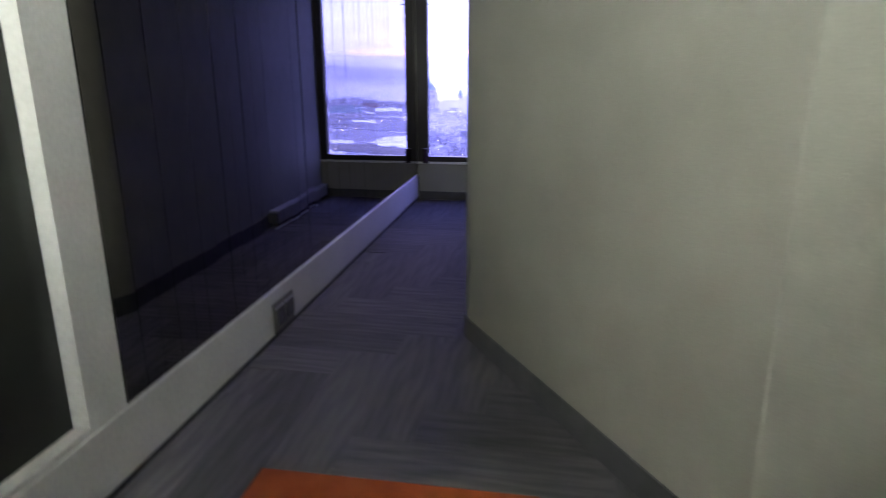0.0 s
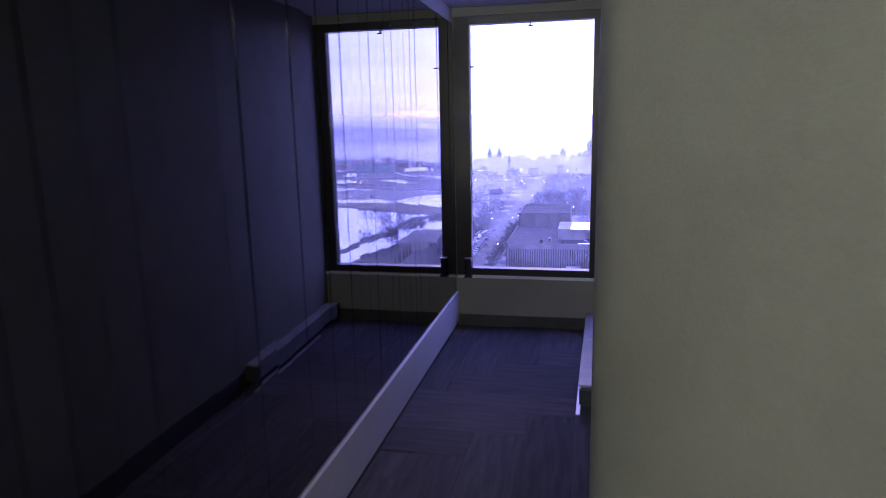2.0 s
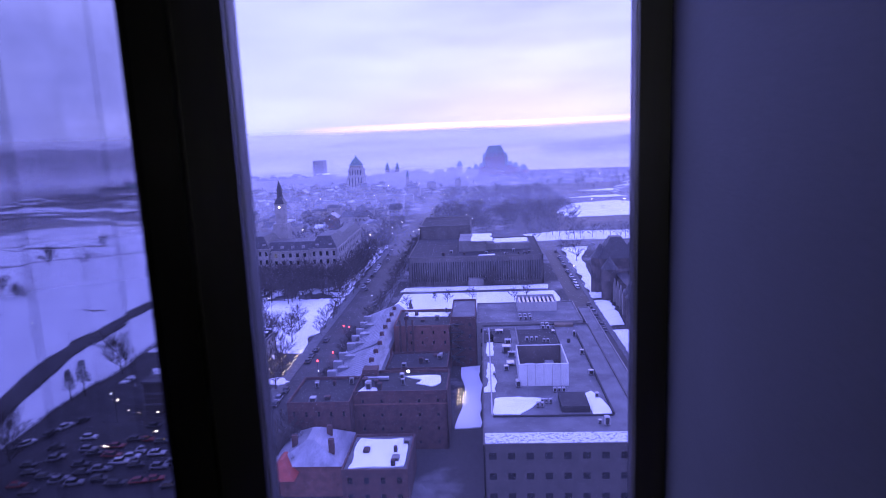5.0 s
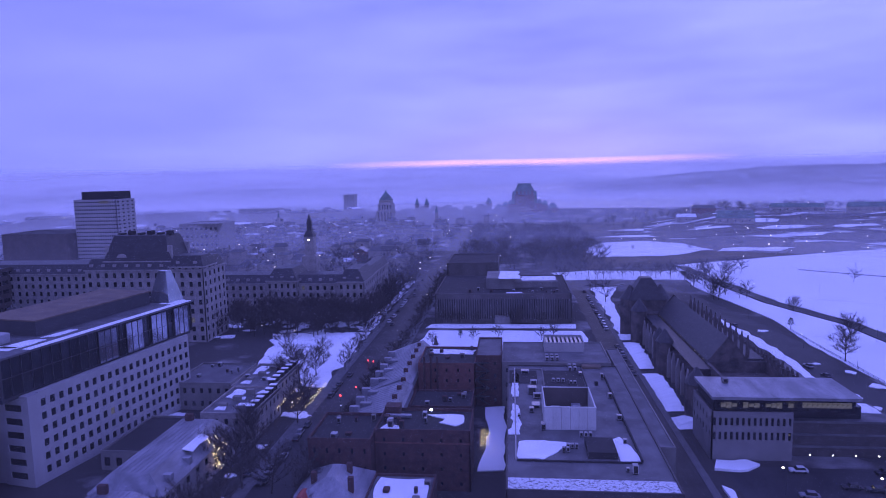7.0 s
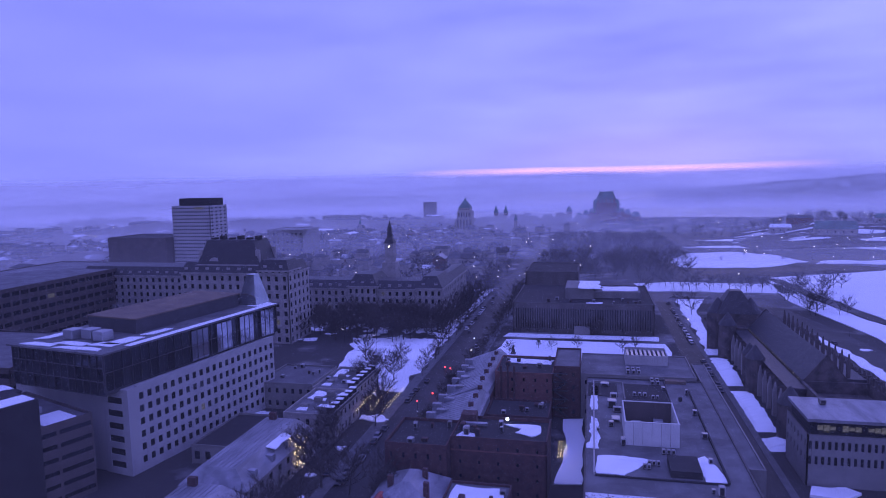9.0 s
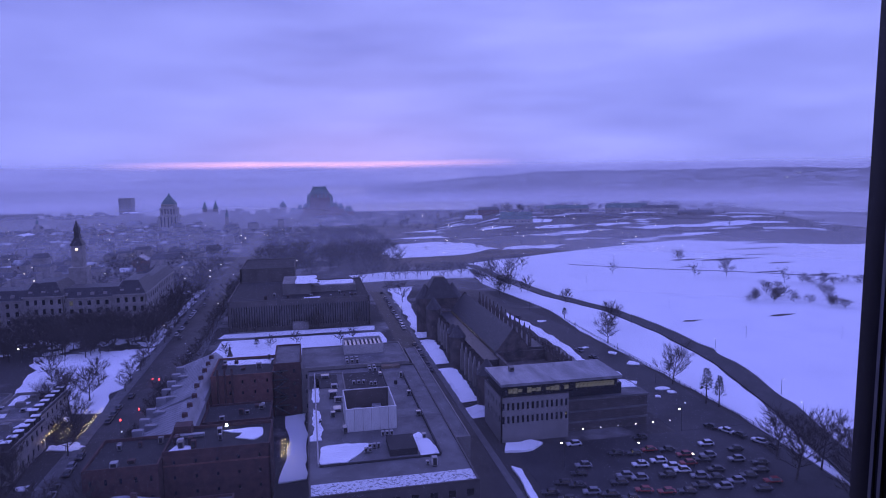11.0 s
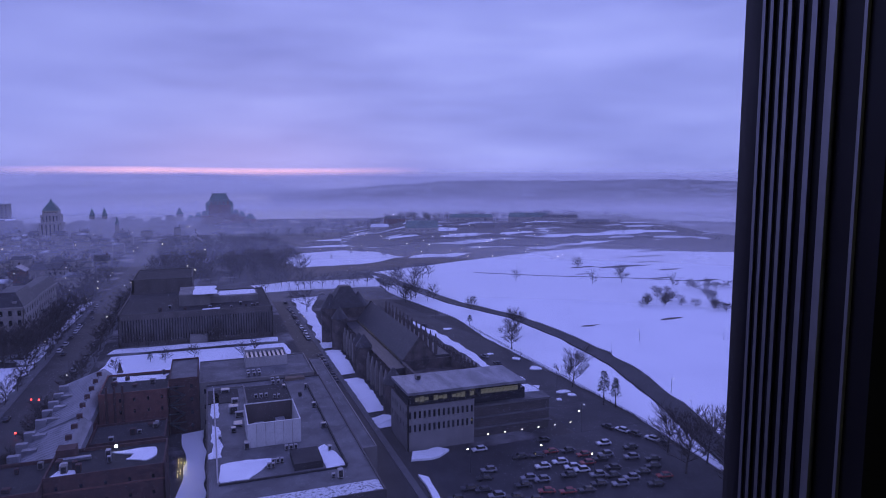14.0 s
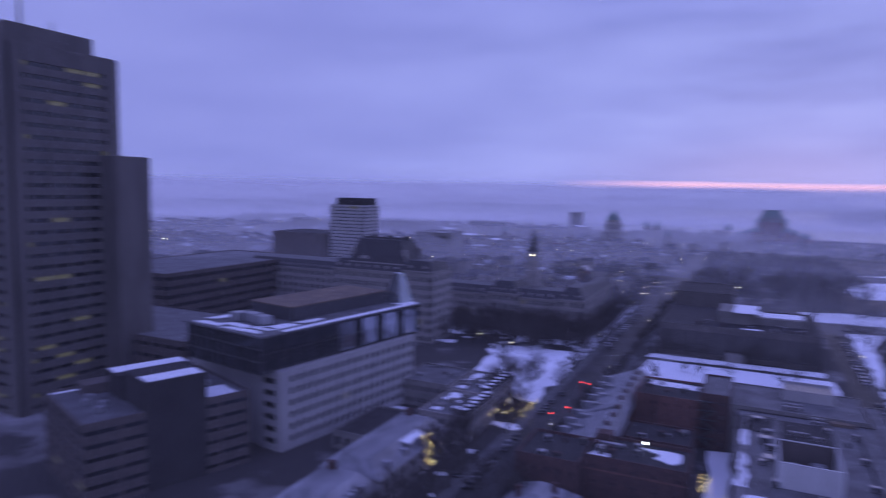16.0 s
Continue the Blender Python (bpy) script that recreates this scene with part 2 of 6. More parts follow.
M_TIN = mat("tin_roof", (0.34, 0.34, 0.355), 0.5, (0.17, 0.17, 0.178), 0.25, metal=0.25, bump=0.1, bump_scale=2, stretch=(1, 0.3, 1))
M_SLATE = mat("dark_slate", (0.055, 0.051, 0.051), 0.5, (0.036, 0.033, 0.033), 0.5, bump=0.3, bump_scale=3)
M_COPPER = mat("old_copper", (0.12, 0.20, 0.17), 0.7, (0.08, 0.12, 0.105), 0.1)
M_REDROOF = mat("red_tin_roof", (0.32, 0.05, 0.03), 0.5, (0.24, 0.04, 0.025), 0.5)
M_DARKGLASS = mat("dark_pane", (0.018, 0.02, 0.024), 0.12, scale=0.5, spread=0.5, spec=0.6)
M_BLUEGLASS = mat("curtain_glass", (0.05, 0.055, 0.06), 0.06, scale=0.3, metal=0.5, spread=0.35)
M_THINSNOW = mat("thin_snow", (0.66, 0.67, 0.68), 0.8, (0.20, 0.20, 0.20), 1.6, (0.36, 0.50), bump=0.3, bump_scale=3)
M_LIT = mat("lit_pane", (0.2, 0.18, 0.13), 0.5, (0.05, 0.045, 0.03), 1.2, (0.4, 0.6), emit=(1.0, 0.9, 0.6), strength=0.06)
M_ANNEX = mat("annex_stone", (0.25, 0.238, 0.222), 0.85, (0.20, 0.19, 0.178), 0.3, bump=0.15, bump_scale=5)
# the annex wing's dark facing, and overhang shade on the flat-roofed front
M_DARKSTONE_SHADE = mat("dark_facing_shade", (0.085, 0.075, 0.07), 0.7, scale=0.4)
M_LAMP = mat("lamp_glow", (0.8, 0.7, 0.5), 0.5, emit=(1.0, 0.82, 0.55), strength=10)
M_LAMPW = mat("lamp_glow_white", (0.8, 0.8, 0.8), 0.5, emit=(0.85, 0.92, 1.0), strength=7)
M_RED = mat("red_signal", (0.5, 0.02, 0.02), 0.5, emit=(1.0, 0.05, 0.05), strength=6)
M_BULB = mat("string_bulb", (0.8, 0.6, 0.3), 0.5, emit=(1.0, 0.72, 0.30), strength=7)
M_BARK = mat("bark", (0.085, 0.072, 0.064), 0.95, (0.055, 0.047, 0.042), 1.5, spread=0.2)
M_PINE = mat("pine_needles", (0.035, 0.045, 0.03), 0.9, scale=1.0, spread=0.2)
M_WOODS = mat("far_woods", (0.07, 0.062, 0.058), 0.95, (0.035, 0.032, 0.03), 0.05)
M_CARWHITE = mat("car_white", (0.72, 0.72, 0.72), 0.3, scale=1)
M_CARDARK = mat("car_dark", (0.03, 0.03, 0.034), 0.3, scale=1)
M_CARRED = mat("car_red", (0.25, 0.025, 0.02), 0.3, scale=1)
M_CARGREY = mat("car_grey", (0.25, 0.25, 0.26), 0.3, scale=1)
M_TOWNROOF = mat("town_roofs", (0.66, 0.67, 0.68), 0.8, (0.09, 0.088, 0.09), 0.035, (0.58, 0.68))
M_TYRE = mat("tyre", (0.02, 0.02, 0.02), 0.9, scale=3)
M_POLE = mat("pole_metal", (0.12, 0.12, 0.12), 0.5, metal=0.5, scale=3)
M_HILL = mat("far_shore", (0.42, 0.42, 0.43), 0.95, (0.10, 0.10, 0.102), 0.016, (0.50, 0.64), bump_scale=0.08, stretch=(1, 0.6, 2))
M_SLOPE = mat("citadel_grass", (0.13, 0.105, 0.07), 0.95, (0.06, 0.052, 0.04), 0.02, (0.4, 0.6), bump=0.3, bump_scale=0.4)
M_CITADEL = mat("snowy_hillside", (0.66, 0.67, 0.68), 0.95, (0.085, 0.072, 0.056), 0.03, (0.57, 0.62), bump=0.3, bump_scale=0.4, stretch=(0.6, 1.6, 2))
M_DARKMETAL = mat("dark_cladding", (0.06, 0.058, 0.06), 0.5, scale=0.3)
M_SKYGLASS = mat("pale_glass", (0.45, 0.47, 0.5), 0.08, scale=0.3, metal=0.8, spread=0.15)
M_GRAVEL = mat("roof_gravel", (0.20, 0.15, 0.10), 0.95, (0.13, 0.10, 0.075), 0.2, bump=0.3, bump_scale=3)

# ---- building blocks ----
def part(name, bm, material, parent=None, label=""):
    me = bpy.data.meshes.new(name)
    bm.to_mesh(me)
    bm.free()
    me.materials.append(material)
    ob = new(name, me)
    if parent:
        ob.parent = parent
    if label:
        ob["label"] = label
    return ob


def box(bm, x0, x1, y0, y1, z0, z1):
    v = [bm.verts.new((x, y, z)) for x in (x0, x1) for y in (y0, y1) for z in (z0, z1)]
    for f in ((0, 1, 3, 2), (4, 6, 7, 5), (0, 4, 5, 1), (2, 3, 7, 6), (0, 2, 6, 4), (1, 5, 7, 3)):
        bm.faces.new([v[i] for i in f])
    return v


def boxes(*dims):
    bm = bmesh.new()
    for d in dims:
        box(bm, *d)
    return bm


def cyl(bm, x, y, z0, z1, r0, r1=None, n=10, cap=True):
    r1 = r0 if r1 is None else r1
    a = [bm.verts.new((x + r0 * math.cos(6.2832 * i / n), y + r0 * math.sin(6.2832 * i / n), z0)) for i in range(n)]
    b = [bm.verts.new((x + r1 * math.cos(6.2832 * i / n), y + r1 * math.sin(6.2832 * i / n), z1)) for i in range(n)]
    for i in range(n):
        bm.faces.new((a[i], a[(i + 1) % n], b[(i + 1) % n], b[i]))
    if cap:
        bm.faces.new(a[::-1])
        bm.faces.new(b)


def prism(bm, pts, z0, z1):
    """An upright slab over an outline given anticlockwise."""
    a = [bm.verts.new((x, y, z0)) for x, y in pts]
    b = [bm.verts.new((x, y, z1)) for x, y in pts]
    n = len(pts)
    for i in range(n):
        bm.faces.new((a[i], a[(i + 1) % n], b[(i + 1) % n], b[i]))
    bm.faces.new(a[::-1])
    bm.faces.new(b)


def bevel(bm, w, seg=2):
    bmesh.ops.remove_doubles(bm, verts=bm.verts, dist=1e-5)
    bmesh.ops.bevel(bm, geom=list(bm.edges), offset=w, segments=seg, affect="EDGES", profile=0.5)
    return bm


def thing(name, label, category, x=0, y=0, z=0, rz=0, group="", kind=""):
    ob = new(name)
    ob.empty_display_size = 0.2
    ob.matrix_world = pose(x, y, z, 0, 0, rz)
    return tagged(ob, label, category, group, kind)


# ---- the room ----
CEIL = 2.36
WX = 1.065
# window wall with its opening
bm = boxes((-0.30, 1.30, 0.0, 0.075, -0.3, 0.40), (-0.30, 1.30, 0.0, 0.075, 2.30, 2.8), (-0.30, 0.0, 0.0, 0.075, 0.40, 2.30), (WX, 1.30, 0.0, 0.075, 0.40, 2.30))
tagged(part("wall_north", bm, M_WALL), "pale painted wall below a tall window", "wall", kind="structure")
# mirror wall with post and dark recess
bm = boxes((-0.30, -0.012, -9.2, 0.0, -0.3, 0.268), (-0.30, -0.012, -9.2, 0.0, 2.25, 2.8), (-0.30, -0.03, -4.89, 0.0, 0.268, 2.25))
tagged(part("wall_west", bm, M_WHITE), "white wall that carries a long mirror", "wall", kind="structure")
tagged(part("wall_south", boxes((-0.3, 4.2, -9.4, -9.2, -0.3, 2.8)), M_WALL),
       "pale plain wall at the hall's end", "wall", kind="structure")
# right wall: window stretch, softly rounded corner, angled stretch, wall across the hall
VX, VY, DX, DY = 0.980, -3.485, 1.975, -5.09
ua, ub = Vector((WX - VX, -VY)).normalized(), Vector((DX - VX, DY - VY)).normalized()
pa, pb = Vector((VX, VY)) + ua * 0.09, Vector((VX, VY)) + ub * 0.09
ARC = []
for k in range(13):
    t = k / 12
    p = pa * (1 - t) ** 2 + Vector((VX, VY)) * 2 * t * (1 - t) + pb * t ** 2
    ARC.append((p.x, p.y))
bm = bmesh.new()
prism(bm, [(WX, 0.0)] + ARC + [(DX, DY), (DX + 0.5, -4.4), (1.4, 0.0)], -0.3, 2.8)
bmesh.ops.recalc_face_normals(bm, faces=bm.faces)
tagged(part("wall_east", bm, M_WALL), "pale vinyl-covered wall with an angled corner", "wall", kind="structure")
bm = bmesh.new()
prism(bm, [(DX, DY), (4.2, DY - 0.45), (4.2, DY + 0.1), (DX + 0.5, -4.6)], -0.3, 2.8)
bmesh.ops.recalc_face_normals(bm, faces=bm.faces)
tagged(part("wall_hall", bm, M_WALL), "pale vinyl-covered wall across the hall", "wall", kind="structure")
tagged(part("wall_far_east", boxes((4.2, 4.4, -9.4, -5.0, -0.3, 2.8)), M_WALL), "pale plain wall at the hall side", "wall", kind="structure")
tagged(part("floor", boxes((-0.3, 4.2, -9.4, 0.075, -0.3, -0.006)), M_CARPET), "dark grey carpeted floor", "floor", kind="structure")
tagged(part("ceiling", boxes((-0.3, 4.2, -9.4, 0.075, CEIL, 2.5)), M_CEIL), "plain white painted ceiling", "ceiling", kind="structure")

# mirror in strips
mirror = thing("wall_mirror", "long smoked mirror of narrow vertical strips above a white board", "mirror", 0, 0, 0.27)
rng = random.Random(4)
y = -4.88
while y < -0.06:
    w = min(rng.choice((0.115, 0.12, 0.11, 0.125)), -0.03 - y)
    gap = rng.choice((0.0007, 0.0007, 0.001, 0.0026))
    ob = part("mirror_strip", boxes((-0.006, 0.0, -w / 2 + gap, w / 2 - gap, 0, 1.98)), M_MIRROR, mirror)
    ob.location = (rng.uniform(-0.001, 0.0), y + w / 2, 0.0)
    ob.rotation_euler = (0, radians(rng.uniform(-0.08, 0.08)), radians(rng.uniform(-0.24, 0.24)))
    y += w
part("backing", boxes((-0.028, -0.012, -4.888, -0.004, 0, 1.98)), M_DARKPANEL, mirror)

# white board under the mirror
sk = bevel(boxes((-0.012, 0.012, -9.2, -0.004, 0.028, 0.268)), 0.004)
tagged(part("baseboard", sk, M_WHITE), "tall white painted board along the mirror", "baseboard", kind="structure")
tagged(part("trim_toe", boxes((-0.012, 0.006, -9.2, -0.013, 0.0, 0.0275)), M_BASE), "dark recessed toe strip under the white board", "trim", kind="structure")

# window: dark frame with ribbed jambs, pane, catch
win = thing("window_1", "tall window with a dark bronze aluminium frame", "window", 0, 0.0, 0.40, kind="structure")
FX0, FX1, FZ0, FZ1 = 0.115, 0.997, 0.052, 1.842     # the clear glass, heights above the sill
bm = boxes((0.002, FX0, -0.012, 0.075, 0.0, 1.898), (FX1, WX - 0.002, -0.008, 0.075, 0.0, 1.898),
           (FX0, FX1, -0.006, 0.075, 0.002, FZ0), (FX0, FX1, -0.006, 0.075, FZ1, 1.896))
part("window_frame", bm, M_FRAME, win)
for sgn, x in ((1, FX1), (-1, FX0)):
    for i, (yc, wd, out) in enumerate(((0.0615, 0.0020, 0.0012), (0.056, 0.0020, 0.0016), (0.0505, 0.0022, 0.0012), (0.0445, 0.0022, 0.002), (0.038, 0.0024, 0.0016), (0.030, 0.0030, 0.0022), (0.0195, 0.0040, 0.003), (0.004, 0.0016, 0.002))):
        x0, x1 = sorted((x - sgn * out, x + sgn * 0.004))
        part("frame_rib", boxes((x0, x1, yc - wd / 2, yc + wd / 2, FZ0, FZ1)), M_RIB, win)
pane = part("pane", boxes((FX0 - 0.01, FX1 + 0.01, 0.066, 0.071, FZ0 - 0.01, FZ1 + 0.01)), M_PANE, win)
pane.visible_shadow = False
part("catch", boxes((FX0 - 0.012, FX0 + 0.036, 0.005, 0.012, 1.543, 1.552)), M_FRAME, win)
bm = bmesh.new()
box(bm, 0.55, 0.556, -0.01, 0.03, FZ1 - 0.03, FZ1 + 0.004)
box(bm, 0.54, 0.575, -0.012, -0.006, FZ1 - 0.034, FZ1 - 0.026)
part("upper_catch", bm, M_FRAME, win)
part("window_sill", bevel(boxes((0.003, WX - 0.003, -0.022, -0.001, -0.022, -0.002)), 0.003), M_WHITE, win)

can = thing("glass_tumbler", "small dark glass tumbler standing on the sill", "tumbler", 0.095, -0.045, 0.40)
part("shelf_foot", boxes((-0.03, 0.03, -0.02, 0.032, -0.012, 0.0)), M_FRAME, can)
bm = bmesh.new()
cyl(bm, 0, 0, 0.0, 0.135, 0.024, 0.028, 20)
part("tumbler_body", bm, M_TUMBLER, can)
bm = bmesh.new()
cyl(bm, 0, 0, 0.135, 0.139, 0.029, 0.029, 20)
part("rim", bm, M_METAL, can, "bright metal rim")

# dark strip of base along the walls
tagged(part("trim", boxes((0.012, WX, -0.012, -0.0005, 0.0, 0.085)), M_BASE), "dark rubber strip below the window wall", "trim", kind="structure")


def strip(x0, y0, x1, y1, off):
    """A base strip along a wall's foot, proud of it on the room's side."""
    d = Vector((x1 - x0, y1 - y0, 0))
    n = Vector((d.y, -d.x, 0)).normalized() * off
    bm = bmesh.new()
    prism(bm, [(x0, y0), (x0 + n.x, y0 + n.y), (x1 + n.x, y1 + n.y), (x1, y1)], 0.0, 0.115)
    bmesh.ops.recalc_face_normals(bm, faces=bm.faces)
    return part("baseboard_dark", bm, M_BASE)


foot = [(WX, -0.012)] + ARC + [(DX, DY), (4.2, DY - 0.45)]
for p, q in zip(foot, foot[1:]):
    tagged(strip(*p, *q, 0.008), "dark rubber base strip along the pale wall", "baseboard", kind="structure")

# baseboard heater by the window
heater = thing("baseboard_heater", "low grey metal heater along the wall by the window", "heater", 1.006, -0.745, 0, -1.5)
part("heater_body", bevel(boxes((-0.036, 0.036, -0.66, 0.69, 0.03, 0.135)), 0.006), M_HEATER, heater)
part("lid", bevel(boxes((-0.044, 0.040, -0.69, 0.69, 0.137, 0.146)), 0.003), M_HEATER, heater)
part("end_cap", bevel(boxes((-0.04, 0.038, -0.72, -0.692, 0.045, 0.132)), 0.004), M_BASE, heater, "dark end cap")
part("thermostat_plate", boxes((-0.02, 0.012, 0.05, 0.085, 0.1465, 0.149)), M_METAL, heater, "small bright plate")
for yy in (-0.62, 0.6):
    part("foot", boxes((-0.02, 0.02, yy - 0.02, yy + 0.02, 0.0, 0.03)), M_BASE, heater)
fl = part("floor_strip", bevel(boxes((-0.012, 0.012, -0.52, 0.52, 0.0, 0.007)), 0.002), M_METAL)
fl.matrix_world = pose(0.955, -0.985, 0.0, 0, 0, -1.5)
tagged(fl, "thin bright metal strip lying on the carpet", "floor strip")

# socket in the white board
sock = thing("wall_outlet", "dark grey double wall outlet in the white board", "outlet", 0.012, -3.60, 0.035)
part("plate", bevel(boxes((0.0, 0.007, -0.13, 0.13, 0.0, 0.165)), 0.003), M_OUTLET, sock)
for yy in (-0.062, 0.062):
    part("socket_face", bevel(boxes((0.007, 0.02, yy - 0.045, yy + 0.045, 0.04, 0.13)), 0.012), M_BASE, sock)
    part("socket_rim", bevel(boxes((0.007, 0.013, yy - 0.052, yy + 0.052, 0.128, 0.14)), 0.002), M_METAL, sock)

# post beside the mirror and the dark recessed door
tagged(part("wall_post", boxes((-0.30, 0.002, -5.075, -4.892, 0.268, 2.25)), M_WHITE), "white upright post beside the mirror", "wall post", kind="structure")
door = thing("closet_door", "dark panel door set in a white frame", "door", -0.055, -6.08, 0.27, kind="structure")
part("door_panel", boxes((-0.03, 0.0, -0.95, 1.0, 0.0, 1.98)), M_DARKPANEL, door)
part("door_sill", bevel(boxes((0.0, 0.058, -0.97, 1.003, -0.001, 0.02)), 0.003), M_WHITE, door)
tagged(part("wall_west_rear", boxes((-0.30, -0.012, -9.2, -7.09, 0.268, 2.25)), M_WHITE), "white wall beside the dark door", "wall", kind="structure")

# added, unseen bowl hung so the hall light misses floor and low walls
bl = thing("bowl_lamp", "added unseen metal bowl shading the floor from the hall light", "ceiling lamp", 0.62, -7.0, 1.94)
bm = bmesh.new()
rings = [[bm.verts.new((r * math.cos(k * 0.2618), r * math.sin(k * 0.2618), z)) for k in range(24)] for r, z in ((0.02, 0.0), (0.10, 0.012), (0.155, 0.05), (0.175, 0.105), (0.168, 0.105), (0.148, 0.056), (0.095, 0.02), (0.02, 0.008))]
for a, b in zip(rings, rings[1:]):
    for k in range(24):
        bm.faces.new((a[k], a[(k + 1) % 24], b[(k + 1) % 24], b[k]))
part("bowl", bm, M_METAL, bl)
for k in range(3):
    x, y = 0.16 * math.cos(k * 2.094), 0.16 * math.sin(k * 2.094)
    bm = bmesh.new()
    cyl(bm, x, y, 0.09, CEIL - 1.94, 0.004, 0.004, 6)
    part("hanger_rod", bm, M_METAL, bl)
bm = bmesh.new()
cyl(bm, 0, 0, CEIL - 1.965, CEIL - 1.94, 0.18, 0.18, 24)
part("ceiling_plate", bm, M_METAL, bl)

# carpet planks laid in herringbone, one orange
WP, LP = 0.25, 1.0
cp_mesh = {}
planks = []
for chain in range(-4, 5):
    for s in range(-44, 12):
        for hor in (0, 1):
            if hor:
                x0, x1, y0, y1 = s * WP, s * WP + LP, s * WP, s * WP + WP
            else:
                x0, x1, y0, y1 = s * WP - WP, s * WP, s * WP, s * WP + LP
            x0, x1 = x0 + chain * 2 * LP + 0.30, x1 + chain * 2 * LP + 0.30
            cx, cy = (x0 + x1) / 2, (y0 + y1) / 2 - 0.19
            if not (-0.6 < cx < 2.6 and -7.8 < cy < 0.6) or (cx > 1.6 and cy > -3.4):
                continue
            planks.append((hor, cx, cy))
floor_ob = bpy.data.objects["floor"]
best = min(planks, key=lambda p: (p[1] - 0.927) ** 2 + (p[2] + 4.912) ** 2 + (0 if p[0] else 9))
sx, sy = 0.927 - best[1], -4.912 - best[2]
for p in planks:
    hor, cx, cy = p[0], p[1] + sx, p[2] + sy
    hw, hl = (LP / 2, WP / 2) if hor else (WP / 2, LP / 2)
    # trimmed at the mirror wall and under the window
    x0, x1, y0, y1 = max(cx - hw, -0.03), cx + hw, cy - hl, min(cy + hl, 0.06)
    if x1 - x0 < 0.02 or y1 - y0 < 0.02:
        continue
    key = (round(x1 - x0, 3), round(y1 - y0, 3), p is best)
    if key not in cp_mesh:
        a, b = key[0] / 2 - 0.0012, key[1] / 2 - 0.0012
        bm = boxes((-a, a, -b, b, 0, 0.005))
        me = bpy.data.meshes.new("carpet_plank")
        bm.to_mesh(me)
        bm.free()
        me.materials.append(M_ORANGE if p is best else M_CARPET_X if hor else M_CARPET)
        cp_mesh[key] = me
    ob = new("carpet_plank", cp_mesh[key])
    ob.parent = floor_ob
    ob.location = ((x0 + x1) / 2, (y0 + y1) / 2, -0.0045)
    if p is best:
        ob["label"] = "orange carpet plank"

# ---- outdoors: the city below the window ----
G = -78.0
PANES = {}


def pane_mesh(w, h, m, d=0.12):
    key = (round(w, 2), round(h, 2), m.name)
    if key not in PANES:
        bm = boxes((-w / 2, w / 2, -d, 0.0, -h / 2, h / 2))
        me = bpy.data.meshes.new("pane")
        bm.to_mesh(me)
        bm.free()
        me.materials.append(m)
        PANES[key] = me
    return PANES[key]


WR = random.Random(11)


def side(parent, ax, ay, bx, by, z0, z1, cols, rows, fw=0.5, fh=0.5, m=None, mp=None, lit=0.0, depth=0.4, foot=0.0, head=0.0):
    """A wall with real openings from a to b (its outside on the right hand), a lattice of piers and bands, with a recessed pane in each opening."""
    L = math.hypot(bx - ax, by - ay)
    ang = math.atan2(by - ay, bx - ax)
    bm = bmesh.new()
    zz0, zz1 = z0 + foot, z1 - head
    cw, rh = L / cols, (zz1 - zz0) / rows
    if foot:
        box(bm, 0, L, 0.02, depth, z0, zz0)
    if head:
        box(bm, 0, L, 0.02, depth, zz1, z1)
    pw = cw * (1 - fw)
    for i in range(cols + 1):
        a, b = max(0, i * cw - pw / 2), min(L, i * cw + pw / 2)
        box(bm, a, b, 0.0, depth, z0, z1)
    ph = rh * (1 - fh)
    for j in range(rows + 1):
        a, b = max(zz0, zz0 + j * rh - ph / 2), min(zz1, zz0 + j * rh + ph / 2)
        box(bm, 0, L, 0.03, depth, a, b)
    w = part("wall", bm, m, parent)
    w.location, w.rotation_euler = (ax, ay, 0), (0, 0, ang)
    for i in range(cols):
        for j in range(rows):
            mm = M_LIT if WR.random() < lit else mp
            p = new("pane", pane_mesh(cw * fw, rh * fh, mm))
            p.parent = w
            p.location = ((i + 0.5) * cw, depth - 0.02, zz0 + (j + 0.5) * rh)
    return w


def ring(bm, x0, x1, y0, y1, z0, z1, t=0.35):
    box(bm, x0, x1, y0, y0 + t, z0, z1)
    box(bm, x0, x1, y1 - t, y1, z0, z1)
    box(bm, x0, x0 + t, y0 + t, y1 - t, z0, z1)
    box(bm, x1 - t, x1, y0 + t, y1 - t, z0, z1)


def frustum(bm, x0, x1, y0, y1, z0, z1, i):
    j = i if isinstance(i, tuple) else (i, i)
    a = [bm.verts.new(p) for p in ((x0, y0, z0), (x1, y0, z0), (x1, y1, z0), (x0, y1, z0))]
    b = [bm.verts.new(p) for p in ((x0 + j[0], y0 + j[1], z1), (x1 - j[0], y0 + j[1], z1), (x1 - j[0], y1 - j[1], z1), (x0 + j[0], y1 - j[1], z1))]
    for k in range(4):
        bm.faces.new((a[k], a[(k + 1) % 4], b[(k + 1) % 4], b[k]))
    bm.faces.new(a[::-1])
    bm.faces.new(b)


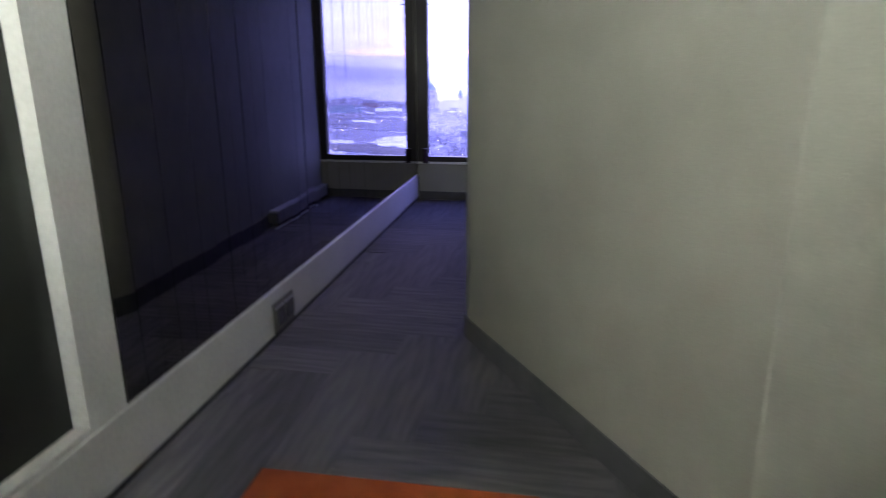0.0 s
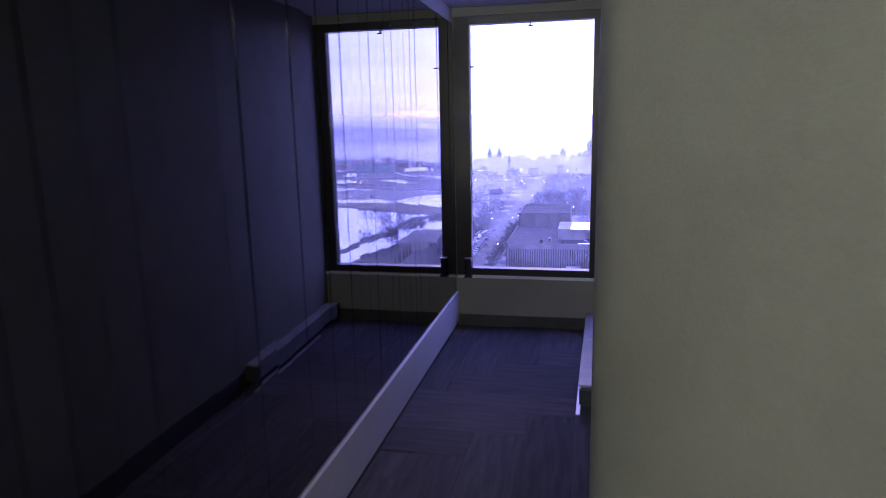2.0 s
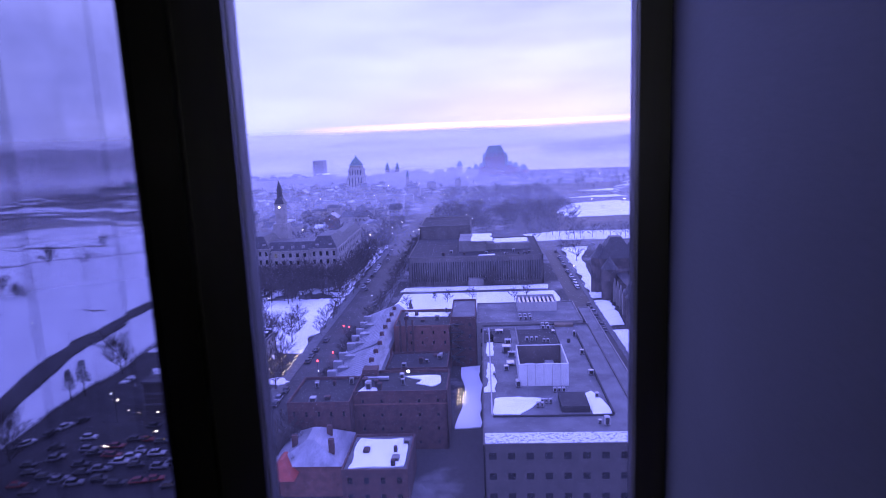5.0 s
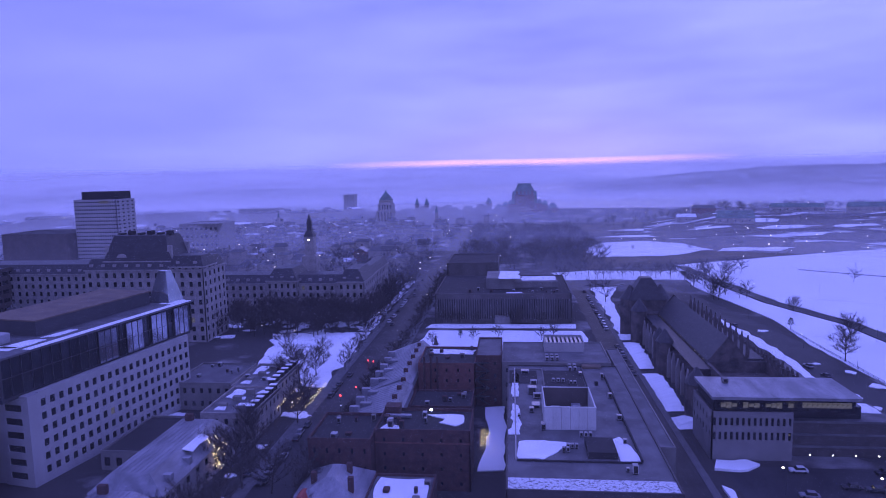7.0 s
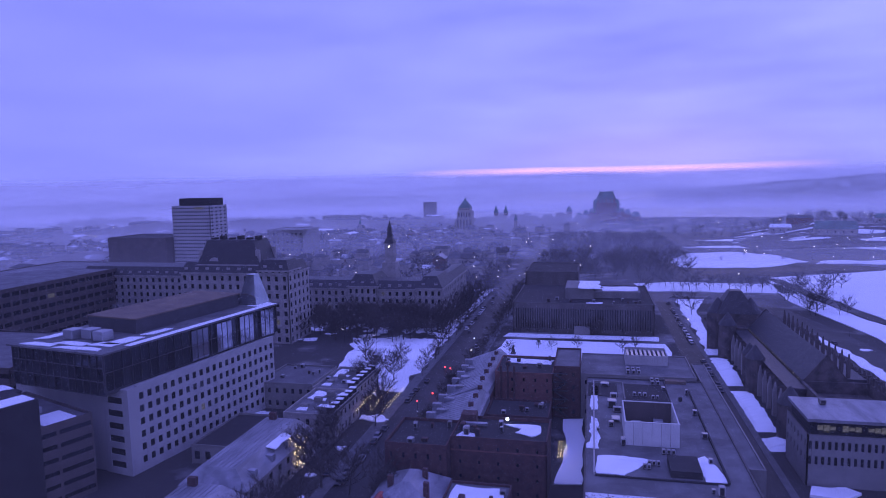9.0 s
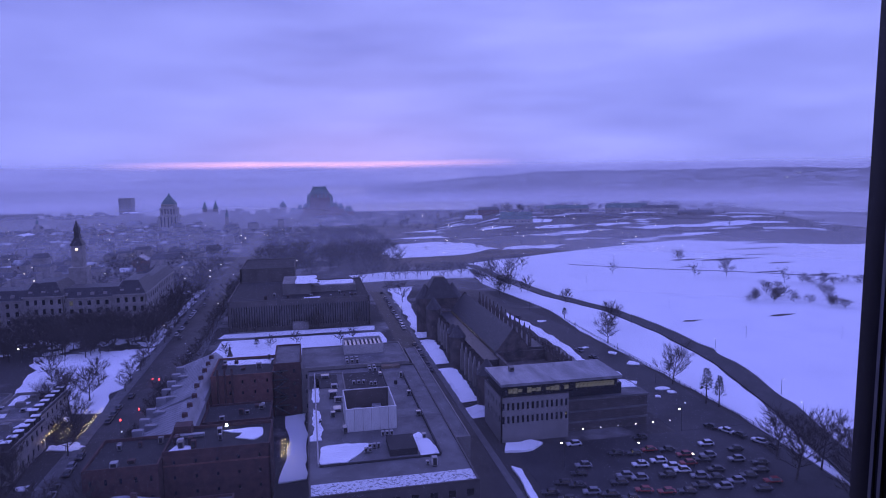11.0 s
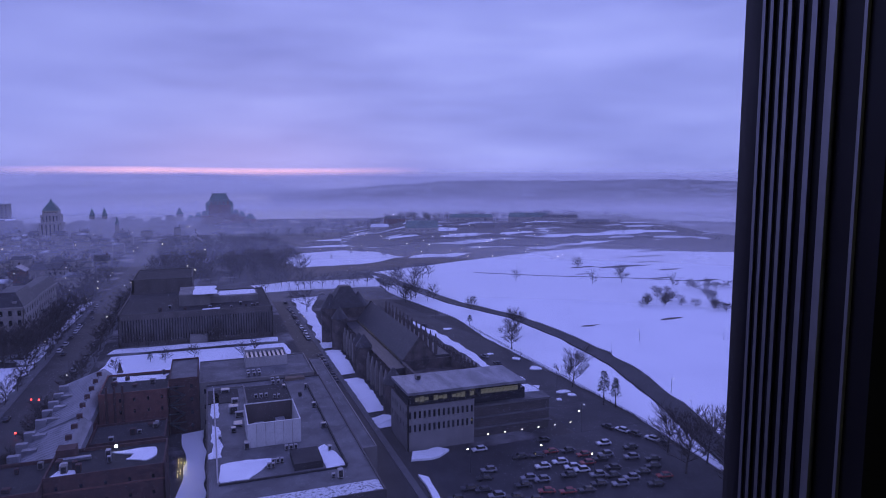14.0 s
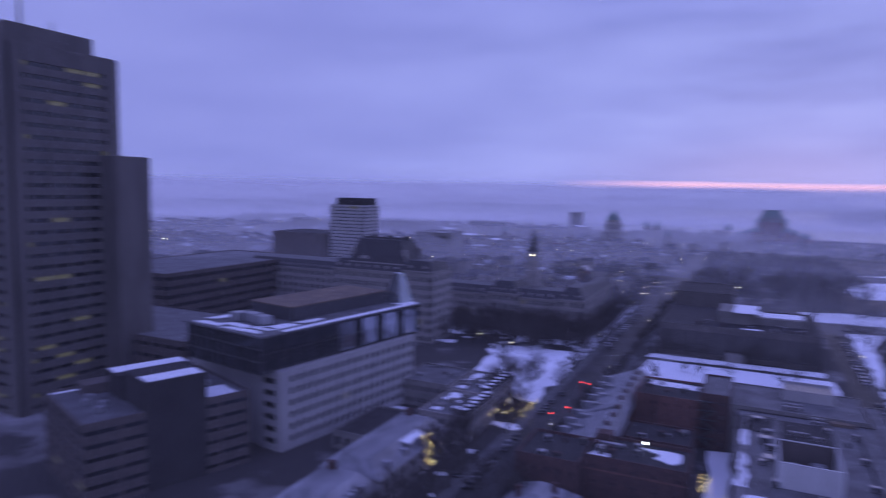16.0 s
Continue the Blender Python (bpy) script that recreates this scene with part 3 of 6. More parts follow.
def gable(bm, x0, x1, y0, y1, z0, z1, along="y", over=0.3):
    if along == "y":
        xm = (x0 + x1) / 2
        pts = [(x0 - over, z0), (xm, z1), (x1 + over, z0), (x1 + over, z0 + 0.3), (xm, z1 + 0.35), (x0 - over, z0 + 0.3)]
        a = [bm.verts.new((x, y0 - over, z)) for x, z in pts]
        b = [bm.verts.new((x, y1 + over, z)) for x, z in pts]
    else:
        ym = (y0 + y1) / 2
        pts = [(y0 - over, z0), (ym, z1), (y1 + over, z0), (y1 + over, z0 + 0.3), (ym, z1 + 0.35), (y0 - over, z0 + 0.3)]
        a = [bm.verts.new((x0 - over, y, z)) for y, z in pts]
        b = [bm.verts.new((x1 + over, y, z)) for y, z in pts]
    n = 6
    for i in range(n):
        bm.faces.new((a[i], a[(i + 1) % n], b[(i + 1) % n], b[i]))
    for q in ((0, 1, 4, 5), (1, 2, 3, 4)):
        bm.faces.new([a[k] for k in q])
        bm.faces.new([b[k] for k in q][::-1])
    bmesh.ops.recalc_face_normals(bm, faces=bm.faces)


def block(name, label, cat, x0, x1, y0, y1, h, m=None, roof=None, mp=None, s=None, e=None, w=None, lit=0.0, base=0.0, parapet=0.7,
          group="", rz=0.0, depth=0.4, foot=0.0, head=0.0, top=True):
    """A building: core, walls with openings on the sides named (south, east, west), roof deck and parapet.
    Its parts are placed about the middle of its foot."""
    mx, my = (x0 + x1) / 2, (y0 + y1) / 2
    ob = thing(name, label, cat, mx, my, G + base, rz, group)
    a, b, c, d = x0 - mx, x1 - mx, y0 - my, y1 - my
    part("core", boxes((a + depth if w else a, b - depth if e else b, c + depth if s else c, d, 0, h - 0.02)), m if not (s and e and w) else M_DARKGLASS, ob)
    if s:
        side(ob, a, c, b, c, 0, h, *s, m=m, mp=mp or M_DARKGLASS, lit=lit, depth=depth, foot=foot, head=head)
    if e:
        side(ob, b, c, b, d, 0, h, *e, m=m, mp=mp or M_DARKGLASS, lit=lit, depth=depth, foot=foot, head=head)
    if w:
        side(ob, a, d, a, c, 0, h, *w, m=m, mp=mp or M_DARKGLASS, lit=lit, depth=depth, foot=foot, head=head)
    if top:
        part("roof", boxes((a + 0.3, b - 0.3, c + 0.3, d - 0.3, h - 0.02, h + 0.12)), roof or M_ROOF, ob)
        if parapet:
            bm = bmesh.new()
            ring(bm, a - 0.03, b + 0.03, c - 0.03, d + 0.03, h, h + parapet)
            part("parapet", bm, m, ob)
    return ob


def patch(name, label, cat, pts, z, m, jag=1.0, step=6.0, seed=1, thick=0.3, kind="structure"):
    """A sheet of ground or snow over an outline, its edge roughened."""
    out = []
    for i, (x, y) in enumerate(pts):
        x2, y2 = pts[(i + 1) % len(pts)]
        k = max(1, int(math.hypot(x2 - x, y2 - y) / step))
        for j in range(k):
            px, py = x + (x2 - x) * j / k, y + (y2 - y) * j / k
            if jag:
                v = noise.noise_vector(Vector((px * 0.13 + seed * 7, py * 0.13, seed)))
                u = noise.noise_vector(Vector((px * 0.5, py * 0.5 + seed, seed)))
                px, py = px + (v.x + 0.5 * u.x) * jag, py + (v.y + 0.5 * u.y) * jag
            out.append((px, py))
    bm = bmesh.new()
    prism(bm, out, z - thick, z)
    bmesh.ops.recalc_face_normals(bm, faces=bm.faces)
    bmesh.ops.triangulate(bm, faces=[f for f in bm.faces if len(f.verts) > 4])
    return tagged(part(name, bm, m), label, cat, kind=kind)


# trees
def tree_mesh(seed, height, levels, twigs, spread=0.55, thick=1.0):
    r = random.Random(seed)
    trunk, crown = bmesh.new(), bmesh.new()

    def stick(bm, a, b, r0, r1, n):
        d = (b - a).normalized()
        u = d.orthogonal().normalized()
        v = d.cross(u)
        p = [bm.verts.new(a + (u * math.cos(6.2832 * i / n) + v * math.sin(6.2832 * i / n)) * r0) for i in range(n)]
        q = [bm.verts.new(b + (u * math.cos(6.2832 * i / n) + v * math.sin(6.2832 * i / n)) * r1) for i in range(n)]
        for i in range(n):
            bm.faces.new((p[i], p[(i + 1) % n], q[(i + 1) % n], q[i]))

    def limb(bm, a, d, length, rad, n, lift):
        """A limb of three lengths that bends upwards; gives its joints."""
        pts = [a]
        for k in range(3):
            d = (d + Vector((r.uniform(-1, 1), r.uniform(-1, 1), 0)) * 0.16 + Vector((0, 0, lift))).normalized()
            b = pts[-1] + d * length / 3
            stick(bm, pts[-1], b, rad * (1 - 0.28 * k), rad * (0.72 - 0.28 * k), n)
            pts.append(b)
        return pts, d

    def at(pts, f):
        k = min(2, int(f * 3))
        return pts[k].lerp(pts[k + 1], f * 3 - k)

    h = height
    stem, _ = limb(trunk, Vector((0, 0, 0)), Vector((0, 0, 1)), h * 0.72, h * 0.02, 6, 0.25)
    for i in range(levels):
        f = 0.24 + 0.74 * (i + r.uniform(0, 0.8)) / levels
        ang = 2.4 * i + r.uniform(-0.4, 0.4)
        up = 0.35 + 0.9 * f * f
        d = Vector((math.cos(ang), math.sin(ang), up)).normalized()
        # limbs end on a rounded crown
        length = h * spread * (0.55 + 0.45 * math.sin(math.pi * min(1, f * 0.95 + 0.02))) * r.uniform(0.8, 1.1)
        pts, _ = limb(trunk, at(stem, min(0.99, f)), d, length, h * 0.0085 * (1.25 - 0.6 * f), 4, 0.10)
        for j in range(5 + levels // 4):
            q = r.uniform(0.12, 1.0)
            e = (pts[3] - pts[0]).normalized() + Vector((r.uniform(-1, 1), r.uniform(-1, 1), r.uniform(-0.35, 0.8))) * 0.95
            sub, sd = limb(crown, at(pts, min(0.99, q)), e.normalized(), length * r.uniform(0.3, 0.6), h * 0.0036 * thick, 3, 0.06)
            for _ in range(twigs):
                t = at(sub, r.uniform(0.15, 0.99))
                e = (sd + Vector((r.uniform(-1, 1), r.uniform(-1, 1), r.uniform(-0.6, 0.9))) * 1.0).normalized()
                stick(crown, t, t + e * length * r.uniform(0.12, 0.30), h * 0.0026 * thick, h * 0.0012 * thick, 3)

    return trunk, crown


def make_tree(seed, height, levels, twigs, label, spread=0.55, thick=1.0):
    t = thing("bare_tree", label, "tree")
    a, b = tree_mesh(seed, height, levels, twigs, spread, thick)
    part("trunk", a, M_BARK, t)
    part("crown", b, M_BARK, t)
    return t


def make_pine(seed, height):
    r = random.Random(seed)
    t = thing("pine_tree", "tall dark pine with a ragged needle crown", "tree")
    bm = bmesh.new()
    cyl(bm, 0, 0, 0, height * 0.97, height * 0.022, 0.04, 7)
    part("trunk", bm, M_BARK, t)
    bm = bmesh.new()
    for k in range(420):
        f = r.uniform(0.42, 1.0)
        rad = height * 0.27 * (1.08 - f) ** 0.6 * r.uniform(0.35, 1.0)
        a = r.uniform(0, 6.2832)
        c = Vector((math.cos(a) * rad, math.sin(a) * rad, f * height + r.uniform(-0.4, 0.2)))
        s = height * r.uniform(0.022, 0.045)
        p = [c + Vector((r.uniform(-1, 1), r.uniform(-1, 1), r.uniform(-0.5, 0.5))) * s for _ in range(4)]
        v = [bm.verts.new(q) for q in p]
        for f3 in ((0, 1, 2), (0, 3, 1), (1, 3, 2), (2, 3, 0)):
            bm.faces.new([v[i] for i in f3])
    part("crown", bm, M_PINE, t)
    return t


def make_car(label, paint, suv=0.0):
    c = thing("parked_car", label, "car", group="parked cars")
    bm = bmesh.new()
    box(bm, -0.9, 0.9, -2.25, 2.25, 0.32, 0.82 + suv * 0.5)
    bevel(bm, 0.16, 2)
    part("body", bm, paint, c)
    bm = bmesh.new()
    frustum(bm, -0.80, 0.80, -1.75 - suv * 0.3, 0.95, 0.80 + suv * 0.45, 1.42 + suv, (0.16, 0.5))
    part("windows", bm, M_DARKGLASS, c)
    bm = bmesh.new()
    frustum(bm, -0.66, 0.66, -1.30 - suv * 0.3, 0.50, 1.40 + suv, 1.47 + suv, (0.06, 0.1))
    part("cabin_roof", bm, paint, c)
    for x in (-0.82, 0.82):
        for yy in (-1.4, 1.4):
            bm = bmesh.new()
            cyl(bm, 0, 0, -0.11, 0.11, 0.33, 0.33, 12)
            w = part("wheel", bm, M_TYRE, c)
            w.location, w.rotation_euler = (x, yy, 0.33), (0, radians(90), 0)
    for x in (-0.62, 0.62):
        part("headlight", boxes((x - 0.16, x + 0.16, 2.20, 2.27, 0.58, 0.72)), M_METAL, c)
        part("tail_light", boxes((x - 0.14, x + 0.14, -2.27, -2.20, 0.62, 0.76)), M_CARRED, c)
    return c


def make_lamp(h, glow, label, size=0.32):
    p = thing("street_lamp", label, "street lamp", group="street lamps")
    bm = bmesh.new()
    cyl(bm, 0, 0, 0, h, 0.09, 0.05, 8)
    part("pole", bm, M_POLE, p)
    part("arm", boxes((-0.9, 0.05, -0.04, 0.04, h - 0.06, h + 0.02)), M_POLE, p)
    bm = bmesh.new()
    frustum(bm, -0.9 - size, -0.9 + size, -size * 0.8, size * 0.8, h - 0.16, h + 0.10, 0.08)
    part("lamp_head", bm, glow, p, "glowing lamp head")
    return p


def hood(parent, x, y, z, sx, sy, sz, m):
    """A rooftop machine: casing, grille and curb."""
    bm = boxes((-sx / 2, sx / 2, -sy / 2, sy / 2, 0.25, sz))
    bevel(bm, min(sx, sy) * 0.06, 1)
    o = thing("roof_unit", "grey metal ventilation unit on a flat roof", "roof unit", x, y, z, group="roof units")
    part("casing", bm, m, o)
    part("curb", boxes((-sx * 0.4, sx * 0.4, -sy * 0.4, sy * 0.4, 0, 0.26)), M_ROOFDARK, o)
    part("grille", boxes((-sx * 0.35, sx * 0.35, -sy / 2 - 0.04, -sy / 2 + 0.01, 0.4, sz - 0.2)), M_ROOFDARK, o)
    return o

# ---- ground, streets, snow ----
bm = bmesh.new()
N = 40
xs = [-4600 + 9200 * i / N for i in range(N + 1)]
vs = [[bm.verts.new((x, -900 + 5600 * j / N, G)) for j in range(N + 1)] for x in xs]
for i in range(N):
    for j in range(N):
        bm.faces.new((vs[i][j], vs[i + 1][j], vs[i + 1][j + 1], vs[i][j + 1]))
tagged(part("ground", bm, M_GROUND), "dark winter ground reaching the horizon", "ground", kind="structure")


def road(name, label, x0, x1, y0, y1, z=0.05):
    return tagged(part(name, boxes((x0, x1, y0, y1, G - 0.2, G + z)), M_ASPHALT), label, "road", kind="structure")


road("road_avenue", "wet dark asphalt avenue between snowy verges", -66, -50, 60, 900)
road("road_side", "wet dark asphalt street beside snowbanks", 39.5, 48.5, 60, 470)
road("road_cross", "asphalt cross street by the long concrete building", -66, 140, 448, 462, 0.04)
road("road_lot", "wet asphalt car park with rows of cars", 56, 134, 60, 172, 0.03)
for x0, x1 in ((-70, -66), (-50, -46.5), (48.5, 50.5)):
    tagged(part("pavement", boxes((x0, x1, 60, 440, G - 0.2, G + 0.18)), M_PAVE), "grey concrete pavement along the street", "pavement", kind="structure")

# park road, curving by the snowfield
cl = [(122, 60), (140, 140), (154, 184), (166, 232), (170, 280), (167, 335), (150, 386), (141, 450), (135, 526)]
edge = []
for off in (-4.2, 4.2):
    row = []
    for i, p in enumerate(cl):
        a, b = cl[max(0, i - 1)], cl[min(len(cl) - 1, i + 1)]
        d = Vector((b[0] - a[0], b[1] - a[1])).normalized()
        row.append((p[0] + d.y * off, p[1] - d.x * off))
    edge.append(row)
patch("road_park", "dark asphalt road curving through the snowy park", "road", edge[1] + edge[0][::-1], G + 0.36, M_ASPHALT, 0, 8)
snow_in = [(x - 1.0, y) for x, y in edge[0]]
snow_out = [(x + 1.0, y) for x, y in edge[1]]
patch("snow_field", "wide white snowfield of the park", "snow", snow_out + [(132, 538), (172, 556), (214, 577), (262, 600), (367, 641), (456, 668), (540, 690), (640, 705), (800, 640), (900, 300), (700, 60)], G + 0.35, M_SNOW, 2.5, 9, 2)
patch("snow_verge", "snow strip between fence and park road", "snow", [(131, 128), (135, 180), (134, 230), (131, 290), (134, 345), (120, 440), (128, 520)] + snow_in[:0:-1], G + 0.3, M_SNOW, 0.8, 5, 3)
patch("road_drive", "asphalt drive with parking along the park fence", "road", [(108, 172), (133, 172), (132, 240), (129, 300), (118, 380), (104, 445), (96, 440), (108, 350), (110, 250)], G + 0.06, M_ASPHALT, 0.4, 6, 4)
patch("snow_armoury", "trodden snow beside the old stone hall", "snow", [(87.5, 200), (98, 206), (104, 260), (103, 330), (94, 400), (84, 410), (87.5, 300)], G + 0.25, M_SNOW, 1.5, 5, 5)
patch("snow_islands", "patchy snow between the drive and the hall", "snow", [(110, 215), (113, 218), (114, 300), (108, 345), (106, 340), (110, 260)], G + 0.22, M_SNOW, 1.8, 3, 6)
patch("snow_plaza", "snow-covered square before the long concrete building", "snow", [(-46, 250), (35, 243), (35, 318), (-41, 318)], G + 0.4, M_SNOW, 1.0, 5, 7)
patch("snow_museum", "narrow snow strip along the concrete building", "snow", [(-43, 324), (32, 324), (33, 332), (-42, 332)], G + 0.25, M_SNOW, 0.8, 3, 8)
patch("snow_square", "snowy square with bare trees beside the avenue", "snow", [(-100, 234), (-87, 230), (-70.6, 231), (-70.4, 314), (-119, 310), (-112, 288), (-107, 258)], G + 0.3, M_SNOW, 3.5, 4, 9)
patch("snow_verge_avenue", "snow along the avenue's edge", "snow", [(-78, 318), (-70.5, 316), (-70.5, 470), (-76, 465), (-74, 400)], G + 0.25, M_SNOW, 3.0, 4, 10)
patch("snow_corner", "patchy snow by the street corner", "snow", [(51, 310), (57, 312), (60, 400), (70, 440), (53, 438)], G + 0.3, M_SNOW, 2.0, 4, 12)
patch("snow_green", "snowy green behind the old stone hall", "snow", [(36, 470), (170, 466), (150, 505), (60, 512), (30, 500)], G + 0.3, M_SNOW, 3.0, 5, 13)
patch("snow_bowl", "broad snowy hollow before the citadel", "snow", [(78, 590), (150, 600), (186, 640), (176, 690), (140, 720), (92, 700), (70, 640)], G + 0.35, M_SNOW, 6, 8, 14)
for i, (x, y, sx, sy) in enumerate(((230, 640, 40, 10), (300, 760, 70, 9), (210, 745, 38, 6), (380, 880, 90, 12), (260, 850, 46, 8), (330, 700, 44, 5), (150, 770, 50, 7), (470, 760, 60, 9), (180, 850, 60, 10), (420, 1010, 120, 16))):
    patch("snow_streak", "thin snow streak on the brown citadel slope", "snow", [(x - sx, y - sy), (x + sx * 0.4, y - sy * 1.5), (x + sx, y + sy), (x - sx * 0.3, y + sy * 1.4)], G + 0.3, M_SNOW, sy * 0.8, 6, 20 + i)
patch("path_park", "thin trodden path across the snowfield", "path", [(214, 508), (262, 470), (318, 438), (362, 404), (364, 406.5), (319, 441), (263, 473.5), (215, 511)], G + 0.42, M_GROUND, 0.5, 6, 15)
patch("snow_drift_lot", "ploughed snow at the car park's corner", "snow", [(53, 169.5), (61, 169), (65.5, 172), (63, 175), (55, 174.5)], G + 0.7, M_SNOW, 0.8, 1.5, 16, 0.7)
patch("snow_drift_lot", "ploughed snow along the car park's edge", "snow", [(50.2, 130), (52, 131), (54.2, 158), (52.4, 160)], G + 0.6, M_SNOW, 0.7, 1.5, 17, 0.6)
for i, (x, y, a, b) in enumerate(((358, 500, 34, 5), (322, 508, 16, 4), (386, 470, 14, 3), (430, 560, 40, 4), (345, 430, 12, 3), (300, 470, 10, 2), (480, 600, 36, 5), (405, 520, 20, 3), (372, 408, 14, 4), (250, 300, 9, 2.2), (196, 300, 6, 2))):
    patch("grass_patch", "brown grass showing through the snowfield", "grass", [(x - a, y - b * 0.4), (x - a * 0.2, y - b), (x + a, y + b * 0.2), (x + a * 0.3, y + b), (x - a * 0.6, y + b * 0.7)], G + 0.41, M_SLOPE, b * 0.6, 2.5, 330 + i, 0.2)
# snowbanks along the side street
for i, (y0, y1) in enumerate(((196, 206), (211, 251), (257, 297), (301, 312))):
    bm = bmesh.new()
    n = 46
    rows = []
    for k in range(n + 1):
        yy = y0 + (y1 - y0) * k / n
        w = 3.5 + 1.1 * noise.noise(Vector((yy * 0.35, i, 0))) + 0.5 * noise.noise(Vector((yy * 1.3, i, 7)))
        hh = (1.7 + 0.6 * noise.noise(Vector((yy * 0.5, i, 4))) + 0.5 * noise.noise(Vector((yy * 1.6, i, 2)))) * min(1, 4 * min(k, n - k) / n + 0.15)
        rows.append([bm.verts.new((52.6 + w * f, yy, G + 0.18 + hh * q)) for f, q in ((-0.6, 0), (-0.3, 0.42), (0.05, 0.68), (0.4, 0.9), (1.0, 1.05))])
    for k in range(n):
        for j in range(4):
            bm.faces.new((rows[k][j], rows[k][j + 1], rows[k + 1][j + 1], rows[k + 1][j]))
    tagged(part("snowbank", bm, M_SNOW), "ploughed snowbank along the street", "snow", kind="structure")

# ---- near buildings ----
# white office with a dark glass crown
R9 = -9.7
of = thing("office_building", "pale precast office block with square windows and dark glass crown", "office building", -123, 149, G, R9)
part("core", boxes((-46, -0.4, 0.4, 64, 0, 24.4)), M_CONC, of)
side(of, 0, 3.2, 0, 64, 0, 24.5, 21, 6, 0.54, 0.54, m=M_CONC, mp=M_DARKGLASS, lit=0.01, foot=1.5, head=1.0)
side(of, -9.5, 0, -0.6, 0, 0, 23.6, 1, 6, 0.62, 0.5, m=M_CONC, mp=M_DARKGLASS, lit=0.05, foot=1.0, head=0.6)
part("corner_pier", boxes((-0.7, 0.0, 0.0, 3.2, 0, 24.5)), M_CONC, of)
part("coping", boxes((-1.0, 0.05, 3.2, 64.05, 24.5, 24.9)), M_CONC, of)
part("crown_core", boxes((-38.5, -3.2, -4.0, 69.6, 23.9, 35.2)), M_DARKMETAL, of)
side(of, -2.6, -4.6, -2.6, 70.2, 24.95, 35.2, 24, 2, 0.97, 0.97, m=M_DARKMETAL, mp=M_BLUEGLASS, depth=0.5)
side(of, -39.0, -4.6, -2.6, -4.6, 23.9, 35.2, 13, 3, 0.95, 0.94, m=M_DARKMETAL, mp=M_BLUEGLASS, depth=0.5)
for k in range(4):
    yy = 27 + k * 11.2
    side(of, -2.2, yy, -2.2, yy + 7.4, 25.1, 34.6, 3, 2, 0.97, 0.98, m=M_DARKMETAL, mp=M_SKYGLASS, depth=0.3)
part("crown_roof", boxes((-39.8, -2.0, -5.4, 71.0, 35.2, 35.7)), M_ROOF, of)
part("penthouse", boxes((-33, -13, 16, 62, 35.7, 40.0)), M_DARKMETAL, of)
part("penthouse_roof", boxes((-33.4, -12.6, 15.6, 62.4, 40.0, 40.4)), M_GRAVEL, of, "brown gravelled roof")
part("snow_cover", boxes((-4.6, -2.2, 4, 70, 35.7, 35.82)), M_ROOFSNOW, of, "thin snow along the roof's edge")
part("snow_drift", boxes((-9.6, -4.9, 62.5, 70.4, 35.7, 35.86)), M_ROOFSNOW, of, "snow drift at the roof's corner")
for x, yy in ((-27, 6), (-22, 8), (-16, 7)):
    part("roof_machine", bevel(boxes((x - 2, x + 2, yy - 2, yy + 2, 35.7, 38.6)), 0.2, 1), M_METAL, of)
for i, (x, yy, s1, s2) in enumerate(((-30, -2.6, 6, 1.6), (-14, -2.8, 8, 1.5), (-21, 1, 6, 1.8), (-9, 8, 3, 5.5), (-35.5, 8, 2, 7), (-8.6, 20, 1.6, 5), (-11, 3, 4, 2))):
    patch("roof_snow", "snow lying on a flat roof", "snow", [(-123 + (x + a * s1) * 0.986 + (yy + b * s2) * 0.168, 149 - (x + a * s1) * 0.168 + (yy + b * s2) * 0.986) for a, b in ((-1, -1), (1, -0.7), (0.9, 1), (-0.6, 0.8))], G + 35.95, M_ROOFSNOW, 0.8, 1.5, 40 + i, 0.2)
gp = part("glass_prow", boxes((-5, 5, -3, 3, 0, 1)), M_SKYGLASS, of, "slanting pale glass roof light")
bm = bmesh.new()
frustum(bm, -4.2, 4.2, -4, 4, 0, 11, (2.6, 2.6))
bm.to_mesh(gp.data)
bm.free()
gp.location = (-11, 68, 35.7)

# brown office in front
bo = block("brown_office", "low brown office block with long window bands", "office building", -167.8, -133.3, 104, 147.5, 20.5, M_BROWN, M_ROOF, M_DARKGLASS, s=(5, 6, 0.9, 0.35), e=(5, 6, 0.92, 0.35), lit=0.02, rz=-20, parapet=0.9)
part("stair_tower", boxes((2, 17.5, -7, 9.0, 0, 28.6)), M_ROOFDARK, bo)
part("stair_tower_roof", boxes((2.3, 17.2, -6.7, 8.7, 28.6, 28.8)), M_ROOFDARK, bo)
part("tower_snow", boxes((11, 17.0, -6.4, 8.4, 28.8, 28.95)), M_ROOFSNOW, bo, "snow lying on the stair tower")
part("plant_room", boxes((-8, 1.9, -8, 12, 20.6, 27)), M_ROOFDARK, bo)
part("plant_room_roof", boxes((-8.3, 1.9, -8.3, 12.3, 27, 27.4)), M_ROOFDARK, bo)
part("snow_edge", boxes((-7.8, -2, -8, 12, 27.4, 27.55)), M_ROOFSNOW, bo, "snow lying on the plant room")
part("low_room", boxes((-15, -8.5, -14, -2, 20.6, 23.5)), M_BROWN, bo)
part("snow_cover", boxes((-16.4, -15.2, -20.4, 18, 20.64, 20.8)), M_ROOFSNOW, bo, "snow lying on the roof")
part("snow_drift", boxes((6, 16, 11, 19, 20.64, 20.8)), M_ROOFSNOW, bo, "snow lying on the roof")
